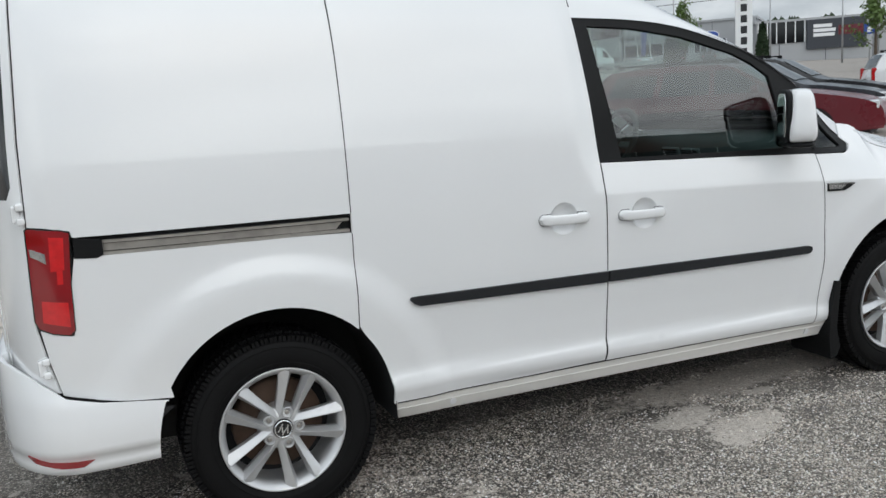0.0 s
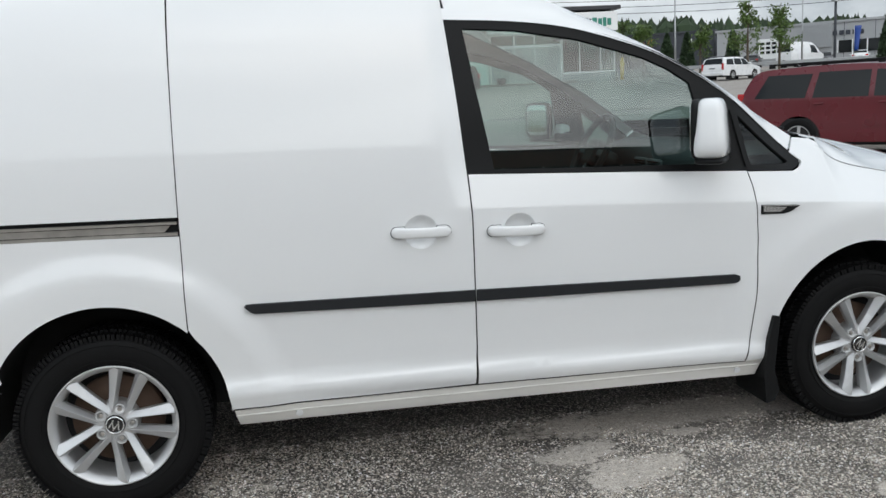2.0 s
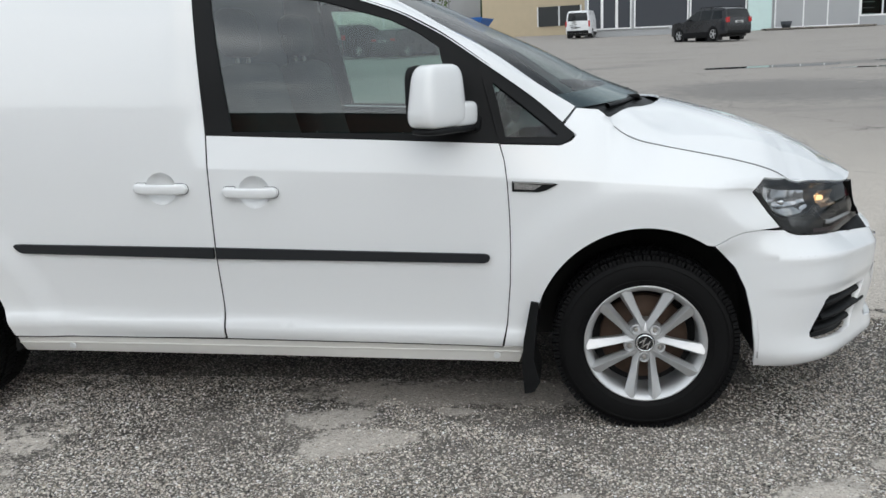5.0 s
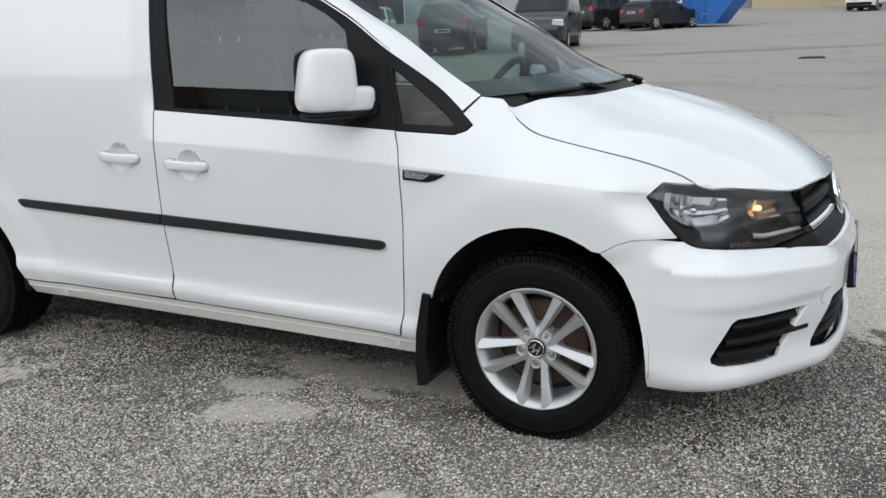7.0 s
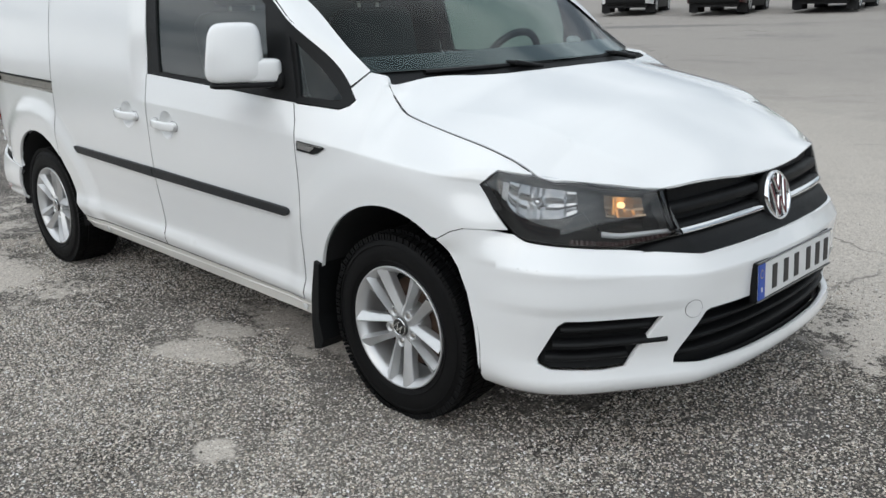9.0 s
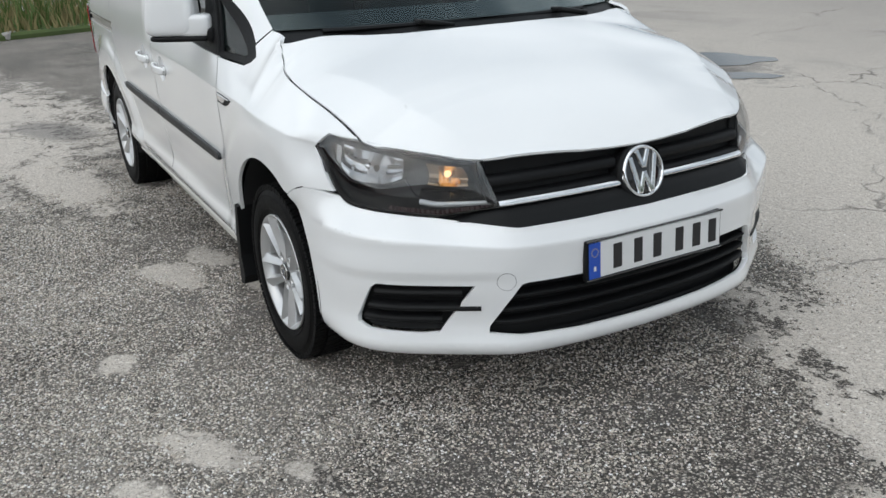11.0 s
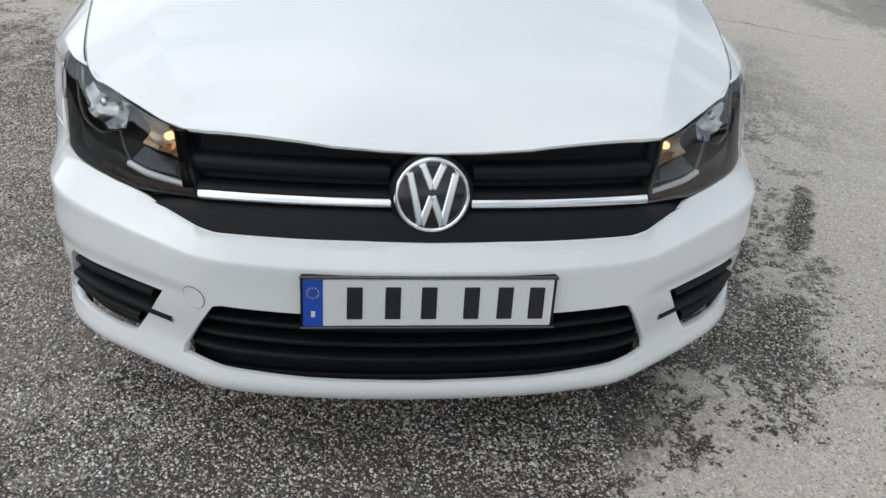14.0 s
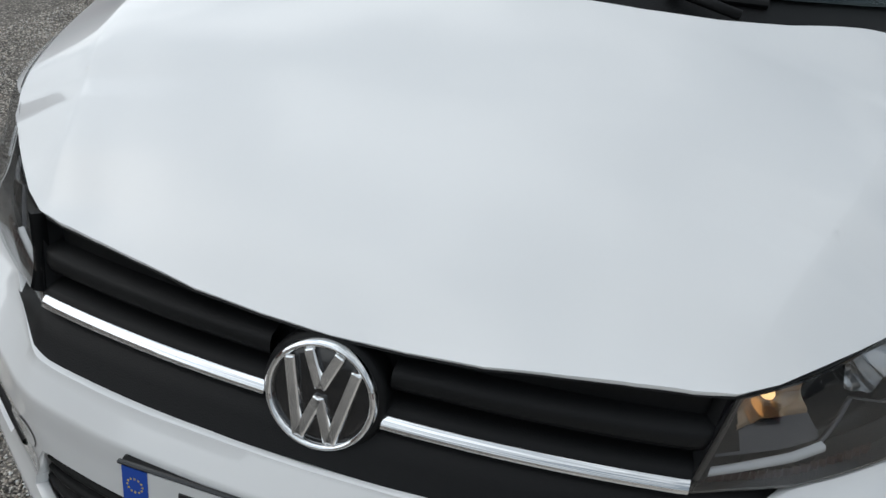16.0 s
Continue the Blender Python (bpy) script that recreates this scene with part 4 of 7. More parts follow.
SA, SB, SE = s_x(0.214), s_x(0.455), 0.0
fa = [(s_x(0.282), 0.565), (s_x(0.318), 0.49), (s_x(0.340), 0.40), (s_x(0.352), 0.31), (s_x(0.356), 0.222), (s_x(0.45), 0.212), (s_x(0.60), 0.208), (s_y(0.52), 0.208), (s_y(0.2), 0.212)]
right = [(s, z) for s, z in fa[::-1]] + half_top
full = [(s, z) for s, z in right] + [(-s, z) for s, z in right[::-1]]
LOWGRILLE = [(s_y(0.530), 0.297), (s_y(0.528), 0.318), (s_y(0.448), 0.447), (s_y(0.43), 0.452)]
lowg = LOWGRILLE + [(-s, z) for s, z in LOWGRILLE[::-1]] + [(-s_y(0.44), 0.287), (-s_y(0.25), 0.281), (0.0, 0.279), (s_y(0.25), 0.281), (s_y(0.44), 0.287)]
FOG = [(s_x(0.538), 0.313), (s_x(0.536), 0.330), (s_x(0.585), 0.435), (s_x(0.60), 0.448), (s_y(0.56), 0.446), (s_y(0.602), 0.375), (s_y(0.648), 0.300), (s_y(0.70), 0.295), (s_x(0.57), 0.300)]
fogs = [FOG, [(-s, z) for s, z in FOG]]
bumper = sheet("front_bumper", full, nose(), M_PAINT, van, "white front bumper with black intakes", step=0.014, holes=[lowg] + fogs, flip=True, depth=0.02,
               creases=[[(s, fold_z(abs(s))) for s in np.linspace(-s_x(0.42), s_x(0.42), 60)], [(s, 0.251) for s in np.linspace(-s_x(0.45), s_x(0.45), 60)]])
sheet("tow_cover_seam", circle(s_y(0.487), 0.459, 0.0275, 24), nose(0.0008), M_GREYIN, bumper, step=0.02, depth=0, flip=True)
sheet("tow_cover", circle(s_y(0.487), 0.459, 0.0262, 24), nose(0.0016), M_PAINT, bumper, "round tow-eye cover", step=0.02, depth=0, flip=True)


def bar_along(name, s0, s1, z0, z1, h, out0, out1, material, parent, label="", n=40):
    """A blade following the nose: rounded front, running back into the opening."""
    rows = []
    for t in np.linspace(0, 1, n):
        s, z = s0 + (s1 - s0) * t, z0 + (z1 - z0) * t
        p, q = np.array(nose(out1)(s, z)), np.array(nose(out0)(s, z))
        up = np.array((0, 0, h / 2))
        m = np.array(nose(out1 - 0.006)(s, z))
        rows.append([q + up * 1.6, m + up, p + up * 0.3, p - up * 0.3, m - up, q - up * 1.6])
    return patch(name, rows, material, parent, label)


for lp, nm in ((lowg, "lower_intake"),):
    g = sheet(nm, [(0.56, 0.232), (0.56, 0.465), (-0.56, 0.465), (-0.56, 0.232)][::-1], nose(-0.05), M_BLACK, bumper, "black lower intake with blades", step=0.06, depth=0, flip=True)
    for z, k in ((0.405, 0.475), (0.362, 0.495), (0.322, 0.515)):
        bar_along("blade", s_y(k), -s_y(k), z, z, 0.014, -0.05, -0.014, M_BLACK, g)
    sheet("intake_floor", [(0.52, 0.236), (0.52, 0.282), (-0.52, 0.282), (-0.52, 0.236)][::-1], nose(-0.028), M_BLACK, g, step=0.08, depth=0, flip=True)
for f_, sg in ((fogs[0], 1), (fogs[1], -1)):
    g = sheet("side_intake", f_, nose(-0.028), M_BLACK, bumper, "black slatted side intake", step=0.05, depth=0, flip=True)
    for z, a, b, h, o in ((0.418, s_x(0.592), s_y(0.592), 0.020, -0.003), (0.373, s_x(0.575), s_y(0.548), 0.018, 0.005), (0.332, s_x(0.556), s_y(0.642), 0.020, -0.003)):
        bar_along("blade", sg * a, sg * b, z, z + 0.002, h, -0.028, o, M_BLACK, g, n=16)

# bonnet
HOOD_FRONT = curve_fn([0.0, 0.15, 0.30, 0.42, 0.50, 0.60, 0.70, 0.76], [0.800, 0.795, 0.773, 0.744, 0.713, 0.626, 0.519, 0.46])
HOOD_MID = curve_fn([-0.2, 0.05, 0.2, 0.4, 0.55, 0.65, 0.72, 0.78, 0.83], [1.135, 1.088, 1.054, 0.996, 0.937, 0.888, 0.846, 0.798, 0.756])


def hood_z(x, y):
    a = abs(y)
    yh = HOOD_Y(min(x, 0.46))
    if x > 0.46:
        yh = float(np.interp(x, [0.46, 0.522, 0.632, 0.722, 0.83], [0.735, 0.70, 0.60, 0.50, 0.40]))
    ze, zm = HOOD_Z(x), HOOD_MID(x)
    k = min(a / max(yh, 0.05), 1.1)
    p = 2.3 + 5.0 * ease(0.30, -0.08, x)
    flat = zm - (zm - ze) * (0.86 * k ** p + 0.14 * k ** 2)
    # fold running back from each lamp
    yc = float(np.interp(x, [0.10, 0.24, 0.40, 0.53, 0.70], [0.70, 0.66, 0.615, 0.56, 0.495]))
    u = a - yc
    past = 0.5 * (u + math.sqrt(u * u + 0.005 ** 2))
    yo = max(yh, yc + 0.02)
    d = yo - yc
    bend = 0.30 / max(zm - ze, 0.03) * ease(0.0, 0.35, x)
    c = (1 - bend * d) / (1 + 2.2 * d / yc)
    fold = zm - (zm - ze) * (c * (a / yc) ** 2.2 if a < yc else c + (2.2 * c / yc) * (a - yc)) - (zm - ze) * (1 - c - 2.2 * c / yc * d) * past / d
    return flat + (fold - flat) * ease(0.76, 0.60, x) * ease(-0.10, 0.12, x)


hood_r = [(x, -(HOOD_Y(x) - 0.0015)) for x in (-0.122, -0.105, -0.085, -0.064, -0.045, -0.02, 0.01, 0.053, 0.11, 0.175, 0.24, 0.307, 0.36, 0.407, 0.44, 0.462)]
front_e = [(HOOD_FRONT(y), -y) for y in (0.715, 0.68, 0.64, 0.60, 0.55, 0.50, 0.45, 0.38, 0.30, 0.20, 0.10, 0.0)]
rear_e = [(-0.122 + 0.235 * (1 - (y / 0.745) ** 2), -y) for y in (0.0, 0.12, 0.25, 0.38, 0.5, 0.6, 0.68)]
outline = hood_r + front_e + [(x, -y) for x, y in front_e[:-1][::-1]] + [(x, -y) for x, y in hood_r[::-1]] + [(x, -y) for x, y in rear_e[::-1]] + rear_e[1:]
bonnet = sheet("bonnet", outline, lambda x, y: (x, y, hood_z(x, y)), M_PAINT, van, "white bonnet with two folds running back from the lamps", step=0.015, depth=0.009,
               creases=[[(x, q * float(np.interp(x, [0.10, 0.24, 0.40, 0.53, 0.70], [0.70, 0.66, 0.615, 0.56, 0.495]))) for x in np.linspace(0.05, 0.70, 40)] for q in (-1, 1)])
sheet("bonnet_underside", [(x - 0.003, y * 1.004) for x, y in outline], lambda x, y: (x, y, hood_z(x, y) - 0.011), M_PAINT_IN, van, step=0.06, depth=0)

# cowl, windscreen
up_c = spline([(-0.226, 1.088, 0.736), (-0.35, 1.168, 0.732), (-0.50, 1.276, 0.722), (-0.66, 1.368, 0.712), (-0.80, 1.450, 0.70), (-1.0, 1.548, 0.69), (-1.2, 1.635, 0.672)], 5)
rows = []
for i, (x, z, y) in enumerate(up_c):
    t = i / (len(up_c) - 1)
    b = 0.205 * (1 - t) ** 2.2 + 0.055
    rows.append([(x + b * (1 - k * k) - 0.006, y * k * 1.0, z + 0.012 * (1 - k * k) - 0.004) for k in np.linspace(-1, 1, 33)])
patch("windscreen", rows, M_SCREEN, van, "curved windscreen", flip=True)
border = [[tuple(np.array(p) - (0.004, 0, 0.004)) for p in rows[0]], [tuple(np.array(p) - (0.004, 0, 0.004)) for p in rows[3]]]
patch("windscreen_band", border, M_GLOSSBLACK, van, flip=True)
cowl = []
for k in np.linspace(-1, 1, 33):
    xr = -0.122 + 0.235 * (1 - (k * 0.74 / 0.745) ** 2)
    a = np.array((rows[0][0][0] + 0.0, 0, 0))
    p0 = np.array(rows[0][int(round((k + 1) * 16))])
    p1 = np.array((xr + 0.03, k * 0.73, hood_z(xr, k * 0.73) - 0.022))
    cowl.append([p0 - (0.02, 0, 0.004), p0 * 0.6 + p1 * 0.4 - (0, 0, 0.018), p0 * 0.3 + p1 * 0.7 - (0, 0, 0.022), p1])
patch("cowl", cowl, M_BLACK, van, "black scuttle panel")
for y0, y1, sgn in ((-0.60, -0.10, 1), (0.02, 0.46, 1)):
    pts = [np.array((0.015 - 0.32 * (abs(y) / 0.74) ** 2 * 0.62, y, 1.078 - 0.010 * (abs(y) / 0.74) ** 2)) for y in np.linspace(y0, y1, 9)]
    ring = [(0.009 * math.cos(a), 0.009 * math.sin(a)) for a in np.linspace(0, 2 * math.pi, 9)]
    wiper = patch("wiper", [[tuple(q + (u, 0, 0.006 + v)) for u, v in ring] for q in pts], M_BLACK, van, "black wiper resting on the windscreen")
    p = pts[5]
    tube("wiper_arm", p + (0.02, 0.0, 0.016), p + (0.04, 0.12, -0.004), 0.010, M_BLACK, wiper, n=8)
    box("wiper_joint", tuple(p + (0.006, 0, 0.016)), (0.05, 0.02, 0.016), M_BLACK, wiper, bevel=0.004)

# grille
G0 = curve_fn([0.595, 0.615, 0.66, 0.70, 0.74, 0.80], [0.868, 0.850, 0.824, 0.803, 0.797, 0.792])


def grille(out=0.0):
    return lambda y, z: (G0(z) - 0.056 * (abs(y) / 0.47) ** 2.1 - 0.55 * max(0, abs(y) - 0.47) + out, y, z)


front_top = lambda y: hood_z(HOOD_FRONT(abs(y)), y)
gr = [(y, front_top(y) - 0.006) for y in np.linspace(-0.495, 0.495, 25)]
gb = [(0.535, 0.66), (0.60, 0.622), (0.52, 0.612), (0.45, 0.608), (0.33, 0.610), (0.15, 0.612)]
gpoly = gr + gb + [(0.0, 0.613)] + [(-y, z) for y, z in gb[::-1]]
grl = sheet("grille", [(y, z) for y, z in gpoly], grille(-0.035), M_BLACK, van, "black radiator grille with chrome strip", step=0.03, depth=0.0)


def grille_bar(name, y0, y1, zf, h, o0, o1, material, label=""):
    rws = []
    for y in np.linspace(y0, y1, 30):
        z = zf(y)
        rws.append([grille(o0)(y, z + h * 0.62), grille(o1 - 0.004)(y, z + h * 0.5), grille(o1)(y, z + h * 0.22), grille(o1)(y, z - h * 0.22), grille(o1 - 0.004)(y, z - h * 0.5), grille(o0)(y, z - h * 0.62)])
    return patch(name, rws, material, grl, label)


zc = lambda y: 0.677 - 0.008 * (abs(y) / 0.47) ** 2
for a, b in ((-0.485, -0.085), (0.085, 0.485)):
    grille_bar("grille_bar", a, b, lambda y: zc(y) + 0.056, 0.028, -0.035, 0.0, M_BLACK)
    grille_bar("grille_bar", a, b, lambda y: zc(y) + 0.008, 0.020, -0.035, 0.001, M_BLACK)
for a, b in ((-0.472, -0.083), (0.083, 0.472)):
    grille_bar("chrome_strip", a, b, zc, 0.017, -0.03, 0.006, M_CHROME, "chrome grille strip")
rws = []
for y in np.linspace(-0.595, 0.595, 59):
    zb = float(np.interp(abs(y), [0, 0.15, 0.33, 0.45, 0.52, 0.60], [0.609, 0.608, 0.606, 0.604, 0.610, 0.620]))
    zt = zc(y) - 0.014 - max(0, abs(y) - 0.47) * 0.26
    rws.append([grille(-0.03)(y, zt), grille(-0.004)(y, zt - 0.004), grille(0.0)(y, (zt + zb) / 2), grille(0.0)(y, zb)])
patch("lower_band", rws, M_BLACK, grl, flip=True)
for s in (1, -1):
    sheet("grille_end", [(s * 0.478, 0.672), (s * 0.492, 0.668), (s * 0.506, 0.785), (s * 0.490, 0.789)], grille(-0.008), M_BLACK, grl, step=0.03, depth=0.02, flip=s < 0)

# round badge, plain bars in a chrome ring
badge = new("badge")
badge.parent = van
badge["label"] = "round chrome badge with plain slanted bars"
badge.matrix_local = pose(0.818, 0.0, 0.698, 0, -14, 0)
turn = pose(0, 0, 0, 0, 0, -90)
o = lathe("badge_rim", [(0.0, 0.0), (0.078, 0.0), (0.084, -0.004), (0.087, -0.014), (0.087, -0.05)], M_BLACK, badge, n=56)
o.matrix_local = turn
o = lathe("badge_disc", [(0.0, 0.005), (0.06, 0.004), (0.068, 0.002)], M_GLOSSBLACK, badge, n=48)
o.matrix_local = turn
o = lathe("chrome_ring", [(0.0665, 0.001), (0.068, 0.009), (0.072, 0.0125), (0.0765, 0.009), (0.078, 0.0)], M_CHROME, badge, "chrome ring", n=64)
o.matrix_local = turn
for (ya, za), (yb, zb) in (((-0.047, 0.047), (-0.022, -0.062)), ((-0.022, -0.062), (0.0, 0.0)), ((0.0, 0.0), (0.022, -0.062)), ((0.022, -0.062), (0.047, 0.047)), ((-0.022, 0.064), (0.0, 0.012)), ((0.0, 0.012), (0.022, 0.064))):
    L = math.hypot(yb - ya, zb - za)
    box("chrome_bar", (0.007, (ya + yb) / 2, (za + zb) / 2), (0.010, 0.0165, L), M_CHROME, badge, rot=(-math.degrees(math.atan2(yb - ya, zb - za)), 0, 0), bevel=0.0035, segments=2)

# number plate with plain bars
mat_star = mat("yellow print", (0.75, 0.55, 0.05), 0.4)
plate = new("number_plate")
plate.parent = van
plate["label"] = "white number plate with blue band and plain dark bars"
plate.matrix_local = pose(0.893, 0.0, 0.491, 0, -3, 0)
box("plate_holder", (-0.008, 0, -0.002), (0.022, 0.528, 0.124), M_BLACK, plate, bevel=0.006, segments=2)
box("plate_face", (0.0045, 0, 0), (0.006, 0.512, 0.108), M_PLATE, plate, bevel=0.002)
box("blue_band", (0.0068, -0.238, 0), (0.003, 0.040, 0.107), M_BLUE, plate)
for y in (-0.150, -0.072, 0.002, 0.090, 0.160, 0.226):
    box("plate_bar", (0.0078, y - 0.004, 0.0), (0.003, 0.032, 0.074), M_INK, plate, bevel=0.001)
for a in np.linspace(0, 2 * math.pi, 12, endpoint=False):
    box("dot", (0.0085, -0.238 + 0.012 * math.cos(a), 0.024 + 0.012 * math.sin(a)), (0.001, 0.0025, 0.0025), mat_star, plate)
box("band_mark", (0.0085, -0.238, -0.024), (0.001, 0.008, 0.014), M_PLATE, plate)
for a, b in ((-0.262, 0.262),):
    box("plate_frame", (0.006, 0, 0.058), (0.008, 0.53, 0.006), M_GLOSSBLACK, plate, bevel=0.002)
    box("plate_frame", (0.006, 0, -0.058), (0.008, 0.53, 0.006), M_GLOSSBLACK, plate, bevel=0.002)


# head lamps
def head_lamp(s):
    tip, corner = np.array((0.337, -0.828, 0.803)), np.array((0.373, -0.802, 0.842))
    top = np.vstack([[tip], spline([corner, (0.457, -0.738, 0.832), (0.53, -0.685, 0.819), (0.60, -0.632, 0.806), (0.66, -0.572, 0.794), (0.714, -0.502, 0.784)], 8)])
    bot = np.vstack([[tip, (0.385, -0.824, 0.740)], spline([(0.428, -0.815, 0.690), (0.452, -0.809, 0.669), (0.485, -0.798, 0.657), (0.55, -0.755, 0.648), (0.61, -0.685, 0.638), (0.660, -0.615, 0.630)], 8), [(0.765, -0.470, 0.660)]])
    k = 60

    def even(c):
        q = np.r_[0, np.cumsum(np.linalg.norm(np.diff(c, axis=0), axis=1))]
        return np.c_[[np.interp(np.linspace(0, q[-1], k), q, c[:, i]) for i in range(3)]].T
    T, B = even(top), even(bot)
    out = np.array((0.62, -0.72, 0.30))
    out /= np.linalg.norm(out)
    fl = s < 0

    def at(u, v, off):
        i = u * (k - 1)
        a = np.array([np.interp(i, range(k), T[:, c]) for c in range(3)])
        b = np.array([np.interp(i, range(k), B[:, c]) for c in range(3)])
        p = a + (b - a) * v + out * off
        return Vector((p[0], s * p[1], p[2]))

    def relief(name, u0, u1, v0, v1, depth, material, parent, label="", nu=24, nv=12):
        """A panel inside the lamp whose depth varies over it; its lower edge may follow a line."""
        low = v1 if callable(v1) else (lambda u: v1)
        g = [[tuple(at(u, v0 + (low(u) - v0) * w, depth(u, w))) for u in np.linspace(u0, u1, nu)] for w in np.linspace(0, 1, nv)]
        return patch(name, g, material, parent, label, flip=not fl)

    def rim_ribbon(name, pts, w, off, material, parent, label=""):
        """A narrow raised line along u, v points."""
        g = []
        for i, (u, v) in enumerate(pts):
            a, b = pts[max(0, i - 1)], pts[min(len(pts) - 1, i + 1)]
            d = np.array((b[0] - a[0], (b[1] - a[1]) * 0.35))
            d /= np.linalg.norm(d) or 1
            nu_, nv_ = -d[1] * w, d[0] * w / 0.35
            g.append([tuple(at(u - nu_, v - nv_, off - 0.008)), tuple(at(u - nu_ * 0.5, v - nv_ * 0.5, off)), tuple(at(u + nu_ * 0.5, v + nv_ * 0.5, off)), tuple(at(u + nu_, v + nv_, off - 0.008))])
        return patch(name, g, material, parent, label, flip=fl)
    swell = lambda u, v: 0.016 * math.sin(math.pi * v) * min(1, 7 * u, 7 * (1 - u))
    lamp = relief("head_lamp", 0, 1, 0, 1, lambda u, v: -0.004 - 0.085 * min(1, 10 * u, 14 * (1 - u)) * min(1, 12 * v, 12 * (1 - v)), M_LAMPGREY, van, "clear smoky head lamp with dark housing and lit amber bulb", 60, 26)
    relief("lamp_cover", 0, 1, 0, 1, lambda u, v: 0.001 + swell(u, v), M_LENS, lamp, "clear lamp cover", 60, 17)
    for a, b in ((0.0, 0.022), (0.976, 1.0)):
        relief("lamp_edge", 0.0, 1.0, a, b, lambda u, w, a=a, b=b: -0.002 + swell(u, a + (b - a) * w), M_GLOSSBLACK, lamp, "", 60, 3)
    relief("lamp_edge", 0.982, 1.0, 0, 1, lambda u, v: -0.0025 + swell(u, v), M_GLOSSBLACK, lamp, "", 4, 14)
    relief("lamp_edge", 0.0, 0.018, 0, 1, lambda u, v: -0.0025 + swell(u, v), M_GLOSSBLACK, lamp, "", 4, 14)
    # main reflector: angular lower edge, upright facets
    edge = lambda u: float(np.interp(u, [0.14, 0.20, 0.26, 0.46, 0.57], [0.42, 0.66, 0.69, 0.60, 0.44]))

    def bowl(uc, ru, d0, d1, facets):
        def f(u, w):
            q = (u - uc + ru) / (2 * ru) * facets
            c = (math.floor(q) + 0.5) / facets * 2 - 1
            r = c * c + ((w - 0.5) * 1.7) ** 2
            return d0 + (d1 - d0) * min(1.0, r) + 0.010 * (q - math.floor(q) - 0.5) * (1 if c > 0 else -1)
        return f
    relief("main_reflector", 0.185, 0.545, 0.15, lambda u: edge(u) - 0.02, bowl(0.365, 0.18, -0.088, -0.040, 6), mat_bowl, lamp, "faceted main beam reflector", 64, 16)
    relief("reflector_side", 0.15, 0.185, 0.20, 0.58, lambda u, w: -0.022 - 0.010 * w, mat_guide, lamp, "bright upright side of the reflector", 4, 8)
    relief("inner_bezel", 0.05, 0.64, 0.74, 0.96, lambda u, w: -0.022 - 0.010 * w, M_LAMPGREY, lamp, "dark lower bezel", 30, 6)
    # signal lamp beside the grille
    relief("signal_reflector", 0.68, 0.88, 0.14, lambda u: 0.48 + 0.12 * (u - 0.655), bowl(0.78, 0.10, -0.078, -0.040, 4), mat_amber_reflector, lamp, "amber lit signal reflector", 33, 14)
    relief("signal_floor", 0.63, 0.94, 0.56, 0.74, lambda u, w: -0.060 + 0.030 * w, mat_smoke, lamp, "smoky tray under the signal lamp", 12, 6)
    relief("signal_shroud", 0.905, 0.972, 0.06, 0.84, lambda u, w: -0.044 + 0.5 * (u - 0.905), M_LAMPGREY, lamp)
    relief("ribbed_panel", 0.50, 0.95, 0.89, 0.962, lambda u, w: -0.018 - 0.004 * (math.floor(u * 90) % 2), mat_lamp_rib, lamp, "dark red ribbed panel", 90, 5)
    line = [(0.115, 0.20), (0.12, 0.45), (0.155, 0.66), (0.20, 0.70), (0.46, 0.625), (0.57, 0.46), (0.60, 0.60), (0.645, 0.755)]
    rim_ribbon("bezel_line", [tuple(p) for p in dense(line, 0.03, False)], 0.0026, -0.020, mat_smoke, lamp)
    rim_ribbon("light_guide", [tuple(p) for p in dense([(0.645, 0.775), (0.80, 0.815), (0.965, 0.865)], 0.03, False)], 0.0165, -0.013, mat_guide, lamp, "silver light guide")
    face = Vector((0.80, s * -0.58, 0.12)).normalized()
    q = face.to_track_quat("Z", "Y").to_matrix().to_4x4()
    b2 = lathe("main_bulb", [(0.0, 0.006), (0.008, 0.004), (0.013, -0.006), (0.015, -0.02), (0.013, -0.045)], M_CHROME, lamp, n=16, axis="Z")
    b2.matrix_local = Matrix.Translation(at(0.35, 0.38, -0.045)) @ q
    b3 = lathe("signal_bulb", [(0.0, 0.008), (0.006, 0.006), (0.009, 0.0), (0.009, -0.02)], M_BULB, lamp, "lit amber bulb", n=14, axis="Z")
    b3.matrix_local = Matrix.Translation(at(0.775, 0.28, -0.056)) @ q
    return lamp


mat_bowl = mat("deep lamp bowl", (0.60, 0.61, 0.62), 0.14, 0.95)
# the bulb's amber glow on the reflector is put into its base colour
mat_amber_reflector = mat("amber-lit reflector", (0.46, 0.33, 0.22), 0.22, 0.8)
mat_guide = mat("silver light guide", (0.78, 0.79, 0.80), 0.2, 0.25, 0.5)
mat_smoke = mat("smoky reflector", (0.10, 0.10, 0.105), 0.18, 0.7)
mat_lamp_rib = mat("dark red lamp ribs", (0.035, 0.010, 0.010), 0.3, 0, 0.3)
for s in (1, -1):
    head_lamp(s)


